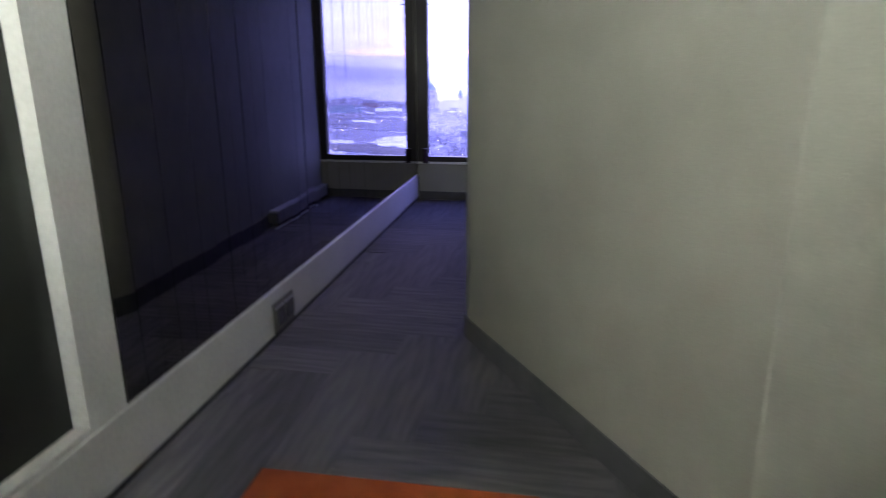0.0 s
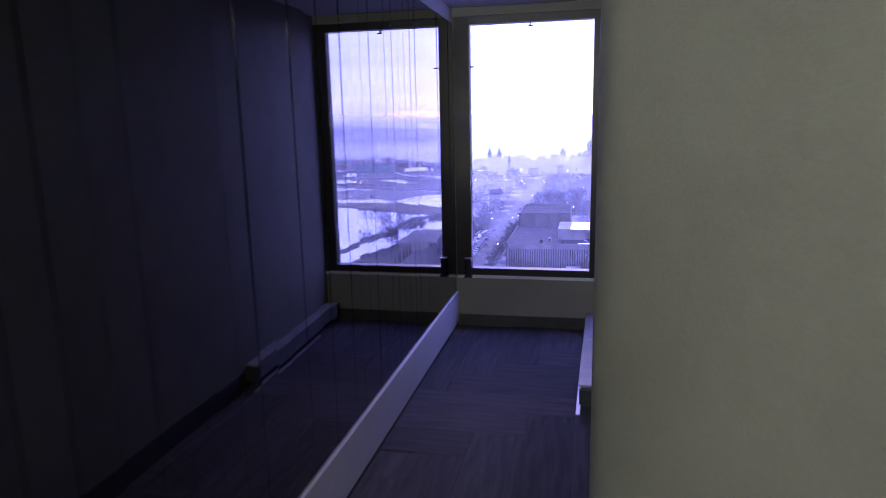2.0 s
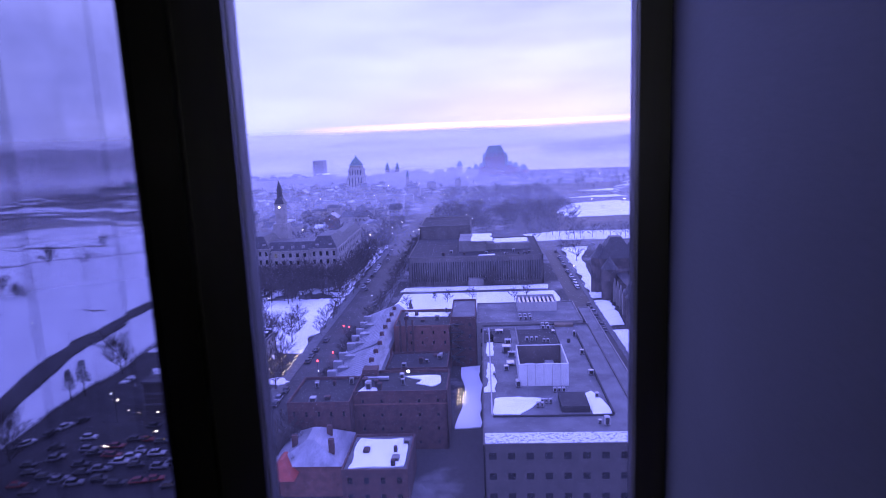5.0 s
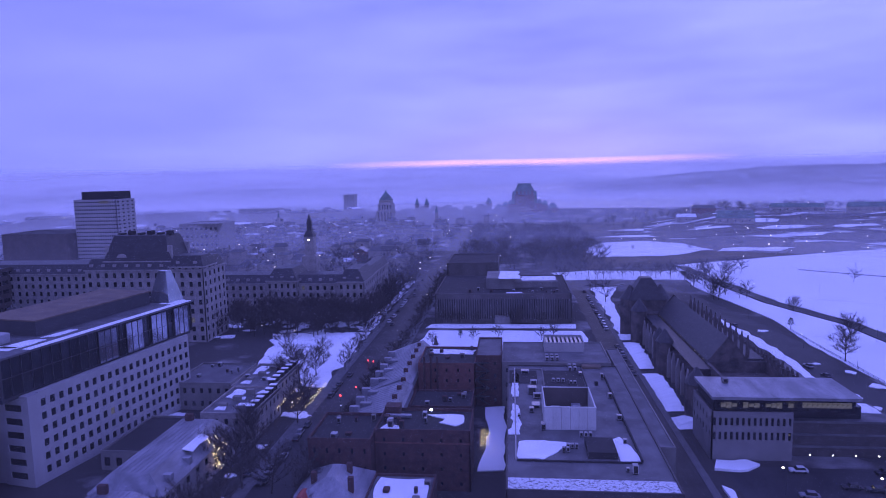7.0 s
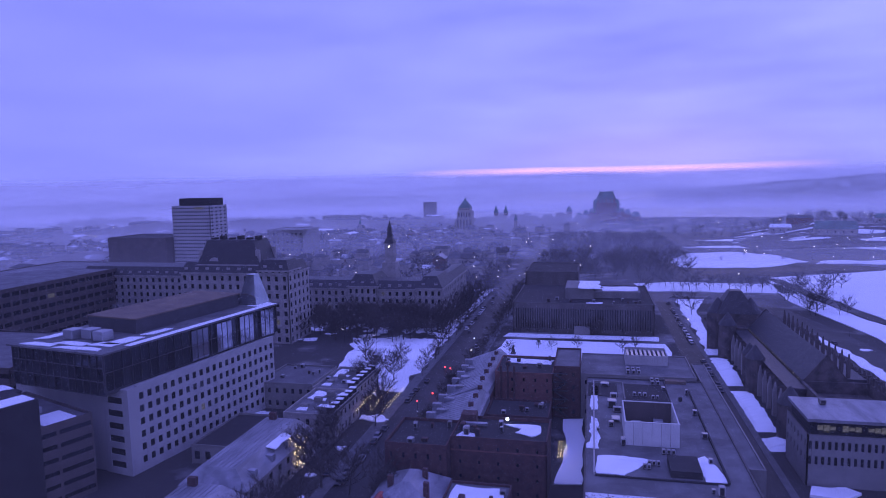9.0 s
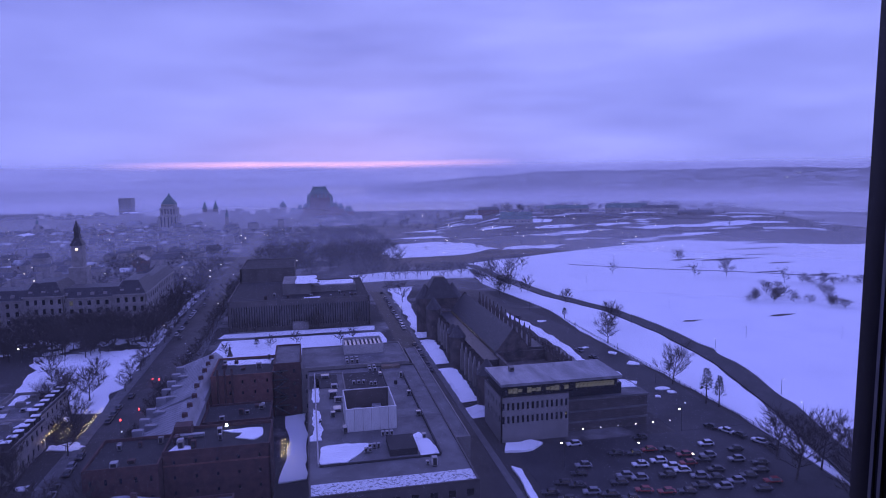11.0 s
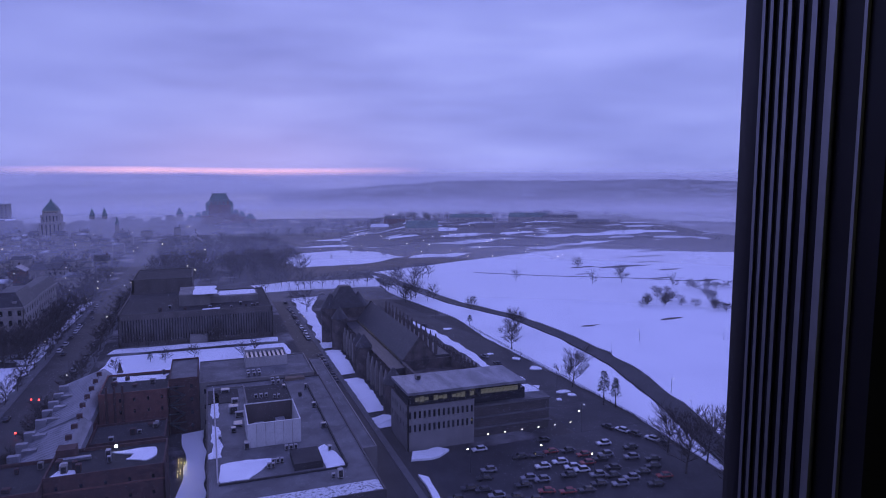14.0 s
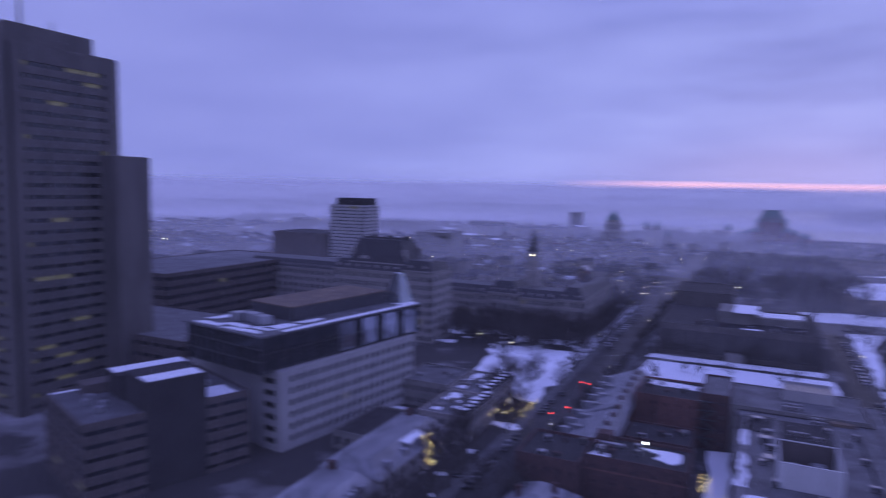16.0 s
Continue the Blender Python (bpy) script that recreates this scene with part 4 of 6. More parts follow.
for x, yy in ((-4, -14), (0, -16), (4, -13), (8, -15), (3, 15)):
    part("roof_machine", bevel(boxes((x - 1, x + 1, yy - 0.9, yy + 0.9, 20.6, 22.3)), 0.1, 1), M_METAL, bo)
block("annex_block", "flat-roofed annex behind the brown office", "office building", -275, -182, 168, 215, 22, M_BROWN, M_ROOF, s=(16, 5, 0.85, 0.35), e=(8, 5, 0.85, 0.35))
block("long_office", "long brown office block with ribbon windows", "office building", -352, -284, 250, 372, 30, M_BROWN, M_ROOF, s=(14, 6, 0.86, 0.45), e=(22, 6, 0.82, 0.45), lit=0.02)

# skyscraper
tw = block("office_tower", "very tall dark concrete tower with banded windows", "skyscraper", -267, -218, 131, 171, 124, M_TOWER, M_ROOFDARK, s=(6, 30, 0.94, 0.38), e=(6, 30, 0.94, 0.38), lit=0.12, depth=0.8, head=4)
part("crown", boxes((-19, 17, -16, 16, 124, 132)), M_TOWER, tw)
bm = bmesh.new()
cyl(bm, 0, 0, 132, 156, 0.6, 0.25, 8)
part("mast", bm, M_POLE, tw)
part("core_shaft", boxes((24.5, 34, 12, 26, 0, 89)), M_TOWER, tw)
part("corner_pier", boxes((23.6, 24.9, -20.3, -15.5, 0, 124)), M_TOWER, tw)
part("corner_pier", boxes((23.6, 24.9, 15.5, 20.2, 0, 124)), M_TOWER, tw)
part("corner_pier", boxes((19.5, 24.9, -20.4, -19.2, 0, 124)), M_TOWER, tw)
part("corner_pier", boxes((-24.6, -19.5, -20.4, -19.2, 0, 124)), M_TOWER, tw)
for k in range(5):
    part("roof_mast", boxes((-0.15, 0.15, -0.15, 0.15, 132, 135 + (k % 3))), M_POLE, tw).location = (-14 + k * 6.5, 8 - 4 * (k % 3), 0)

# low houses by the avenue, left side
lh = block("row_house", "grey flat-roofed town house by the avenue", "house", -116, -95, 206, 229, 9, M_CONC2, M_ROOF, s=(7, 2, 0.4, 0.4), e=(6, 2, 0.4, 0.4), group="houses along the avenue")
for i, (x0, x1, y0, y1, h) in enumerate(((-95, -80, 206, 232, 8), (-93, -77, 180, 204, 8.5))):
    o = block("row_house", "stone town house with snow on its roof", "house", x0, x1, y0, y1, h, M_STONE, M_ROOF, s=(5, 2, 0.4, 0.45), e=(7, 2, 0.4, 0.45), lit=0.06, group="houses along the avenue")
    patch("roof_snow", "snow lying on a town house roof", "snow", [(x0 + 1, y0 + 15), (x0 + 5, y0 + 14), (x0 + 6, y1 - 3), (x0 + 2, y1 - 2)], G + h + 0.3, M_ROOFSNOW, 1.4, 1.5, 60 + i, 0.2)
    for k, (u, v, q) in enumerate(((0.75, 0.85, 2.0), (0.6, 0.35, 1.6), (0.25, 0.2, 1.8), (0.85, 0.55, 1.2), (0.45, 0.6, 1.1))):
        px, py = x0 + (x1 - x0) * u, y0 + (y1 - y0) * v
        patch("roof_snow", "snow scrap on a town house roof", "snow", [(px - q, py - q * 0.6), (px + q, py - q * 0.8), (px + q * 0.8, py + q), (px - q * 0.7, py + q * 0.9)], G + h + 0.32, M_ROOFSNOW, 0.9, 0.9, 160 + i * 9 + k, 0.2)
    hx, hy = (x1 - x0) / 2, (y1 - y0) / 2
    bm = bmesh.new()
    prism(bm, [(hx - 2.6, -hy), (hx + 0.35, -hy), (hx + 0.35, hy), (hx - 2.6, hy)], h - 0.05, h + 0.5)
    part("eaves", bm, M_SLATE, o)
    for k in range(6):
        dm = part("dormer", boxes((hx - 2.2, hx - 0.1, -0.8, 0.8, h + 0.5, h + 2.3)), M_SLATE, o)
        dm.location = (0, -hy + 2.4 + k * (2 * hy - 4.8) / 5, 0)
        part("dormer_snow", boxes((hx - 2.3, hx, -0.9, 0.9, h + 2.3, h + 2.5)), M_ROOFSNOW, dm, "snow cap")
        part("dormer_pane", boxes((hx - 0.1, hx - 0.05, -0.5, 0.5, h + 0.8, h + 2.0)), M_DARKGLASS, dm)
    for k in range(3):
        part("roof_hatch", boxes((-1.2, 1.2, -0.9, 0.9, h + 0.1, h + 1.1 + 0.4 * k)), M_CONC2, o).location = (-hx * 0.5 + 2.2 * k, -hy * 0.4 + 5.5 * k, 0)
for i, (x0, x1, y0, y1, h, mm) in enumerate(((-97, -79, 133, 172, 7.5, M_TIN), (-96, -78, 112, 131, 7, M_TIN))):
    o = thing("row_house", "stone row house with a pale tin mansard roof", "house", (x0 + x1) / 2, (y0 + y1) / 2, G, 0, "houses along the avenue")
    hx, hy = (x1 - x0) / 2, (y1 - y0) / 2
    part("core", boxes((-hx, hx - 0.4, -hy + 0.4, hy, 0, h)), M_STONE, o)
    side(o, hx, -hy, hx, hy, 0, h, 8, 2, 0.4, 0.5, m=M_STONE, mp=M_DARKGLASS, lit=0.1)
    side(o, -hx, -hy, hx, -hy, 0, h, 4, 2, 0.4, 0.5, m=M_STONE, mp=M_DARKGLASS, lit=0.1)
    bm = bmesh.new()
    frustum(bm, -hx - 0.3, hx + 0.3, -hy - 0.3, hy + 0.3, h, h + 4, (4.5, 3))
    part("roof", bm, mm, o)
    for k in range(7):
        part("seam", boxes((-0.05, 0.05, -hy + 3, hy - 3, 0, 0.12)), mm, o).location = (-hx + 5 + k * 1.3, 0, h + 4)
    for k in range(4):
        part("dormer", boxes((hx - 3.2, hx - 0.6, -0.8, 0.8, h + 0.4, h + 2.6)), mm, o).location = (0, -hy + 6 + k * (2 * hy - 12) / 3, 0)
    part("chimney", boxes((-1, 1, -0.6, 0.6, h + 3, h + 6)), M_BRICK2, o).location = (-2, hy - 4, 0)
patch("roof_snow", "snow patch sliding off a tin roof", "snow", [(-85, 150), (-80, 149), (-79.5, 158), (-84, 160)], G + 11.2, M_ROOFSNOW, 1.0, 2, 64, 0.25)
block("terrace_roof", "small flat-roofed terrace annex beside the office", "house", -112, -98, 160, 186, 5, M_CONC2, M_ROOFDARK, s=(4, 1, 0.5, 0.5), e=(6, 1, 0.5, 0.5))

# right side of the avenue: tin-roofed houses and brick blocks
for i, (x0, x1, y0, y1, h) in enumerate(((-47, -31.5, 168, 200, 9), (-46, -32, 200, 247, 9.5))):
    o = thing("tin_roof_house", "brick house with a broad seamed tin roof", "house", (x0 + x1) / 2, (y0 + y1) / 2, G, 0, "houses along the avenue")
    hx, hy = (x1 - x0) / 2, (y1 - y0) / 2
    part("core", boxes((-hx, hx - 0.4, -hy + 0.4, hy, 0, h)), M_BRICK, o)
    side(o, hx, -hy, hx, hy, 0, h, 9, 2, 0.35, 0.45, m=M_BRICK, mp=M_DARKGLASS, lit=0.05)
    side(o, -hx, -hy, hx, -hy, 0, h, 4, 2, 0.35, 0.45, m=M_BRICK, mp=M_DARKGLASS, lit=0.05)
    # broad plane falling to the avenue, short drop to the yard
    bm = bmesh.new()
    rise, rx_ = 4.6, hx - 2.2
    pts = [(-hx - 0.5, h), (rx_, h + rise), (hx + 0.3, h + 2.4), (hx + 0.3, h + 0.01), (-hx - 0.5, h - 0.3)]
    va = [bm.verts.new((x, -hy - 0.3, z)) for x, z in pts]
    vb = [bm.verts.new((x, hy + 0.3, z)) for x, z in pts]
    bm.faces.new(va)
    bm.faces.new(vb[::-1])
    for k in range(5):
        bm.faces.new((va[k], vb[k], vb[(k + 1) % 5], va[(k + 1) % 5]))
    bmesh.ops.recalc_face_normals(bm, faces=bm.faces)
    part("roof", bm, M_TIN, o)
    run = rx_ + hx + 0.5
    tilt = math.atan2(rise, run)
    for k in range(int(2 * hy / 2.0)):
        q = part("seam", boxes((0, math.hypot(run, rise), -0.05, 0.05, -0.02, 0.10)), M_TIN, o)
        q.location, q.rotation_euler = (-hx - 0.5, -hy + 1 + k * 2.0, h), (0, -tilt, 0)
    for k in range(int(2 * hy / 8)):
        part("chimney", boxes((-1.3, 1.3, -0.8, 0.8, h - 0.5, h + 3.0)), M_TIN, o, "tin-clad chimney").location = (-hx + 1.4, -hy + 4 + k * 8, 0)
        part("chimney", boxes((-0.7, 0.7, -0.5, 0.5, h + 2.5, h + 5.6)), M_BRICK2, o).location = (hx - 2.6, -hy + 7 + k * 8, 0)
    for k in range(3):
        yy = -hy + 6 + k * 10.5
        part("dormer", boxes((-hx + 2.2, -hx + 5.4, yy - 0.9, yy + 0.9, h + 0.4, h + 2.5)), M_TIN, o)
ba = block("brick_block", "red brick rear block with fire stairs and pipes", "apartment building", -31.4, -12, 213, 234, 14.5, M_BRICK, M_ROOFDARK, s=(5, 4, 0.16, 0.32), e=(5, 4, 0.2, 0.32), lit=0.05)
for k in range(3):
    bm = bmesh.new()
    cyl(bm, 0, 0, 1, 17.5, 0.35, 0.35, 8)
    part("flue_pipe", bm, M_BRICK2, ba).location = (-7.5 + k * 2.2, -11.0, 0)
bb = block("brick_hall", "dark brick block with a tarred roof and low parapet", "apartment building", -34, -10, 154, 169, 15, M_BRICK2, M_ROOFDARK, s=(5, 4, 0.13, 0.26), e=(3, 4, 0.2, 0.3), lit=0.0, parapet=0.9)
part("brick_band", boxes((-12.06, 12.06, -7.56, -7.4, 12.2, 12.6)), M_BRICK, bb)
part("roof_duct", bevel(boxes((-11, -4, 1.5, 2.5, 15.2, 16.2)), 0.2, 1), M_METAL, bb, "pale bent duct")
part("stair_house", boxes((-11.4, -7.4, 3.2, 6.8, 15.1, 17.6)), M_BRICK2, bb)
block("brick_wing", "lower dark brick wing beside the houses", "apartment building", -50, -34.2, 150, 167.5, 14, M_BRICK2, M_ROOFDARK, s=(5, 3, 0.2, 0.3), parapet=0.9)
block("yard_block", "low dark brick yard building", "shed", -31, -12, 190, 205, 8, M_BRICK2, M_ROOFDARK, s=(4, 2, 0.25, 0.4), e=(3, 2, 0.25, 0.4))
block("brick_stair_block", "dark brick stair block between two roofs", "apartment building", -11.8, -3.2, 214, 238, 17, M_BRICK2, M_ROOF, s=(2, 4, 0.2, 0.3))
fs = thing("fire_stairs", "dark zigzag fire stairs on a brick wall", "stairs", -9.8, 212.6, G)
for k in range(5):
    bm = bmesh.new()
    z0 = 1.0 + k * 2.9
    for j in range(8):
        f = j / 8 if k % 2 else 1 - j / 8
        box(bm, -2.2 + f * 4.2, -1.55 + f * 4.2, -0.5, 0.5, z0 + j * 0.33, z0 + j * 0.33 + 0.12)
    part("flight", bm, M_DARKMETAL, fs)
    part("landing", boxes((-2.6, 2.6, 0.1, 1.2, z0 + 2.62, z0 + 2.75)), M_DARKMETAL, fs)
for i, (pts, z) in enumerate((([(-18, 160), (-14.5, 158), (-12, 160), (-12.6, 164.5), (-16, 167), (-21, 166.5), (-17, 164)], 15.35), ([(-33, 156), (-28, 155.5), (-28, 158), (-32, 158.5)], 15.35),
                              ([(-29, 226), (-14, 225), (-13, 231), (-28, 232)], 14.8))):
    patch("roof_snow", "snow patch on a tarred roof", "snow", pts, G + z, M_ROOFSNOW, 1.6, 1.5, 70 + i, 0.25)
hr = thing("red_roof_house", "small house with red and grey tin hip roofs", "house", -40.5, 140, G)
part("core", boxes((-8, 7.5, -8, 8, 0, 7.5)), M_BRICK, hr)
bm = bmesh.new()
frustum(bm, -8.4, 7.9, -8.4, 8.4, 7.5, 11.5, (7.2, 5))
part("roof", bm, M_TIN, hr)
bm = bmesh.new()
frustum(bm, -9.2, -2, -12, -2, 6.0, 9.5, (3.2, 3))
part("red_roof", bm, M_REDROOF, hr, "red painted tin roof")
for x, yy in ((-4, -3), (3, 2), (5, -5)):
    part("chimney", boxes((x - 0.6, x + 0.6, yy - 0.5, yy + 0.5, 8, 12.5)), M_BRICK2, hr)
sr = block("flat_house", "low house with a snowy flat roof", "house", -32, -17.5, 128, 145, 8, M_BRICK2, M_ROOF, s=(4, 2, 0.3, 0.4))
patch("roof_snow", "snow spread over a flat house roof", "snow", [(-31, 130), (-19, 130), (-19, 143), (-30.5, 143.5)], G + 8.35, M_ROOFSNOW, 1.0, 2, 76, 0.25)
patch("snow_yard", "snow in a narrow yard between buildings", "snow", [(-9.2, 165), (-2, 166), (-2, 214), (-9, 212), (-6.5, 190)], G + 0.3, M_SNOW, 0.8, 3, 77)

# big flat roof
# its wall colour is darkened to paint in the shade below the roof edge
fr = block("flat_roof_building", "large building with a grey membrane roof and rooftop plant", "commercial building", -1, 34.6, 127.5, 214, 14, M_DARKSTONE_SHADE, M_ROOF, s=(9, 3, 0.4, 0.35), w=(14, 3, 0.35, 0.4), parapet=0.5)
block("flat_roof_rear", "rear wing with a grey membrane roof", "commercial building", -3, 33, 214.2, 240, 15, M_CONC2, M_ROOF, s=(8, 3, 0.4, 0.3), parapet=0.5)
block("flat_roof_side", "narrow side wing with a grey membrane roof", "commercial building", 34.7, 38.8, 152, 238, 13.2, M_CONC2, M_ROOF, parapet=0.4)
bx = thing("plant_enclosure", "pale metal plant enclosure open to the sky", "plant enclosure", 14.9, 168, G + 14.1)
bm = bmesh.new()
ring(bm, -6.4, 6.4, -8, 8, 0, 5.9, 0.3)
part("screen_wall", bm, M_PANEL, bx)
for k in range(5):
    part("panel_joint", boxes((-0.04, 0.04, -8.03, -7.99, 0.1, 5.8)), M_CONC2, bx).location = (-4.3 + k * 2.15, 0, 0)
part("coping", boxes((-6.5, 6.5, -8.1, -7.6, 5.9, 6.02)), M_PANEL, bx)
for x, yy in ((-3, 2), (2.5, 4), (3.5, -2), (-2.5, -4)):
    part("machine", bevel(boxes((x - 1.2, x + 1.2, yy - 1, yy + 1, 0.02, 2.4)), 0.1, 1), M_METAL, bx)
part("brick_lining", boxes((-6.05, 6.05, 7.5, 7.68, 0.02, 5.7)), M_BROWN, bx)
ve = thing("louvre_enclosure", "rooftop enclosure of grey louvred screens", "plant enclosure", 18.8, 233, G + 15.1)
bm = bmesh.new()
ring(bm, -7, 7, -5, 6.4, 0, 3.4, 0.3)
part("screen_wall", bm, M_CONC, ve)
for k in range(9):
    part("cooling_fin", boxes((-6.4 + k * 1.5, -5.6 + k * 1.5, -4, 5.6, 0.05, 2.8)), M_METAL, ve)
# rows of small white fans, machines, rims and hatches on the flat roof
for x0, yy, nx, ny, dx, q, zz in ((12.2, 217.5, 3, 2, 1.7, 1.0, 15.12), (19.2, 209.5, 2, 2, 1.6, 1.0, 14.12), (13.0, 197.4, 3, 1, 1.5, 0.9, 14.12), (18.2, 195.3, 2, 1, 1.2, 0.8, 14.12),
                                  (17.2, 155.9, 3, 1, 1.1, 0.8, 14.12), (13.4, 149.0, 3, 1, 1.0, 0.7, 14.12), (12.2, 146.9, 2, 1, 1.0, 0.7, 14.12)):
    for a in range(nx):
        for b in range(ny):
            hood(None, x0 + a * dx, yy + b * 3.2, G + zz, q, q, 1.3, M_CONC)
for x, yy, sx, sy, sz, mm in ((6.9, 195.1, 2.0, 1.6, 1.5, M_CONC), (6.2, 186.9, 2.6, 2.4, 2.2, M_METAL), (7.6, 183, 2.4, 1.2, 1.6, M_CONC), (6.9, 176.4, 2.2, 3.0, 0.9, M_METAL), (5.6, 172, 1.3, 1.3, 1.4, M_METAL), (28.2, 201, 0.8, 0.8, 1.8, M_METAL), (28.1, 183.6, 1.2, 1.0, 1.6, M_METAL),
                              (28.1, 167.2, 1.4, 1.0, 1.5, M_METAL), (26.6, 136.6, 1.2, 1.2, 2.2, M_CONC), (25.2, 137.5, 0.7, 0.7, 1.0, M_METAL), (25.7, 194.8, 1.0, 0.8, 1.2, M_ROOFDARK), (8.2, 160, 1.2, 2.0, 1.8, M_METAL), (4.5, 206, 2.6, 2.0, 1.2, M_METAL), (22, 205, 1.0, 1.6, 1.0, M_METAL), (2.2, 168, 0.8, 0.8, 1.0, M_CONC), (27, 152, 0.9, 0.9, 1.4, M_METAL)):
    hood(None, x, yy, G + 14.12, sx, sy, sz, mm)
FX, FY = 16.8, 170.75
for x0, x1, y0, y1, z0, z1, mm, nm in ((1.0, 1.35, 142, 210, 14.1, 14.75, M_CONC, "roof_rim"), (1.4, 10, 209.6, 210, 14.1, 14.6, M_CONC2, "roof_rim"), (29.0, 29.35, 142, 203, 14.1, 14.8, M_ROOFDARK, "roof_rim"), (9.9, 10.2, 190, 210, 14.1, 14.6, M_CONC2, "roof_rim"),
                                       (22.6, 22.9, 188, 212, 14.1, 14.55, M_ROOFDARK, "roof_rim"), (1.4, 29, 141.4, 141.8, 14.1, 14.5, M_ROOFDARK, "roof_rim"), (17.5, 24, 143.5, 152, 14.1, 15.7, M_ROOFDARK, "stair_house"), (23.2, 29.4, 211.2, 213.6, 14.1, 15.0, M_GRAVEL, "hatch"), (-0.5, 8.2, 196, 208.5, 14.12, 14.3, M_ROOFDARK, "roof_patch"), (10.4, 22.4, 192.2, 209, 14.12, 14.24, M_ROOFDARK, "roof_patch")):
    part(nm, boxes((x0 - FX, x1 - FX, y0 - FY, y1 - FY, z0, z1)), mm, fr)
# the front strip: snow melted off round a grid of studs
part("snow_strip", boxes((-17.4, 17.4, -42.8, -37.4, 14.12, 14.2)), M_THINSNOW, fr, "thin snow melting off the roof's front")
for i, (pts) in enumerate(([(1.8, 142.5), (7, 142.6), (9.5, 146), (14, 151.6), (8, 153), (1.9, 152.6)], [(-0.4, 156), (2.5, 156), (2.2, 176), (0.2, 178)], [(24.4, 142.5), (28.6, 143), (28.4, 150), (26.6, 156.5), (24.6, 154)], [(0, 184), (2, 184), (2, 206), (0.3, 206)])):
    patch("roof_snow", "snow patch left on the flat membrane roof", "snow", pts, G + 14.3, M_ROOFSNOW, 1.1, 1.5, 80 + i, 0.2)

# modern annex of the old hall
an = block("stone_annex", "pale stone annex with narrow windows under a dark overhanging roof", "office building", 54, 75, 176, 194, 13.6, M_ANNEX, M_ROOFDARK, s=(14, 2, 0.5, 0.55), w=(6, 2, 0.35, 0.45), parapet=0, head=0.8, foot=4.8)
part("glazed_storey", boxes((-9.8, 26.4, -8.2, 7.2, 13.7, 17.2)), M_DARKGLASS, an)
for k in range(14):
    o = new("lit_pane", pane_mesh(1.35, 0.9 + 0.35 * (k % 3), M_LIT if k % 4 else M_DARKGLASS))
    o.parent = an
    o.location = (-8.8 + k * 1.45, -8.1, 15.2)
for k in range(10):
    o = new("lit_pane", pane_mesh(1.2, 1.5, M_LIT))
    o.parent = an
    o.location = (13.6 + k * 1.25, -8.1, 15.4)
part("roof_slab", boxes((-10.8, 27.2, -10, 7.6, 17.2, 18.0)), M_TIN, an, "flat grey roof slab")
part("dark_wing", boxes((10.6, 38, -5.5, 8, 0, 9.6)), M_DARKSTONE_SHADE, an, "dark lower wing")
for z in (2.6, 6.0):
    part("wing_band", boxes((10.7, 38.2, -5.9, -5.45, z, z + 0.5)), M_ROOF, an)
part("wing_roof", boxes((10.6, 38.4, -6, 8.2, 9.6, 10.2)), M_ROOF, an)
part("rear_wing", boxes((10.6, 30, -4, 8.5, 10.2, 13.7)), M_DARKGLASS, an)
patch("roof_snow", "snow on the annex terrace", "snow", [(95, 186), (102, 185), (102, 192), (96, 192)], G + 10.45, M_ROOFSNOW, 0.8, 1.5, 90, 0.2)

# old stone hall, roofless at its near end
ah = thing("stone_hall", "long sooty stone drill hall with round towers and broken walls", "hall", 67, 258, G)
part("nave_wall", boxes((0, 13, -33, 42, 0, 13)), M_RUIN, ah)
bm = bmesh.new()
gable(bm, 0, 13, -33, 42, 13, 21, "y", 0.4)
part("nave_roof", bm, M_SLATE, ah)
part("aisle", boxes((-7, 0, -56, 42, 0, 9)), M_RUIN, ah)
bm = bmesh.new()
frustum(bm, -7.2, 0.0, -40, 42, 9, 12.4, (6.4, 0.3))
part("aisle_roof", bm, M_SLATE, ah)
part("east_aisle", boxes((13, 19, -33, 42, 0, 11.5)), M_RUIN, ah)
bm = bmesh.new()
frustum(bm, 12.9, 18.6, -33, 42, 11.5, 14.0, (0.2, 0.2))
part("east_aisle_roof", bm, M_SLATE, ah)
bm = bmesh.new()
ring(bm, -1, 19.5, -58, -33.2, 0, 13.2, 1.0)
part("ruined_wall", bm, M_RUIN, ah)
part("rubble_floor", boxes((0.1, 18.4, -56.9, -34.3, 0, 9.5)), M_RUIN, ah, "sooty rubble inside the roofless walls")
rr_ = random.Random(3)
for k in range(28):
    y0 = -58 + k * 3.55
    bm = bmesh.new()
    box(bm, -0.55, 0.55, -0.95, 0.95, 0, 2.2 + rr_.uniform(-0.2, 0.6))
    frustum(bm, -0.4, 0.4, -0.5, 0.5, 2.2, 3.9 + rr_.uniform(-0.4, 0.5), 0.25)
    part("merlon", bm, M_RUIN, ah).location = (19.1, y0 + 1, 13 if y0 < -33 else 11.6)
for k in range(6):
    part("merlon", boxes((-0.8, 0.8, -0.5, 0.5, 0, 1.0 + rr_.uniform(0, 0.9))), M_RUIN, ah).location = (0.5 + k * 3.5, -57.5, 13.2)
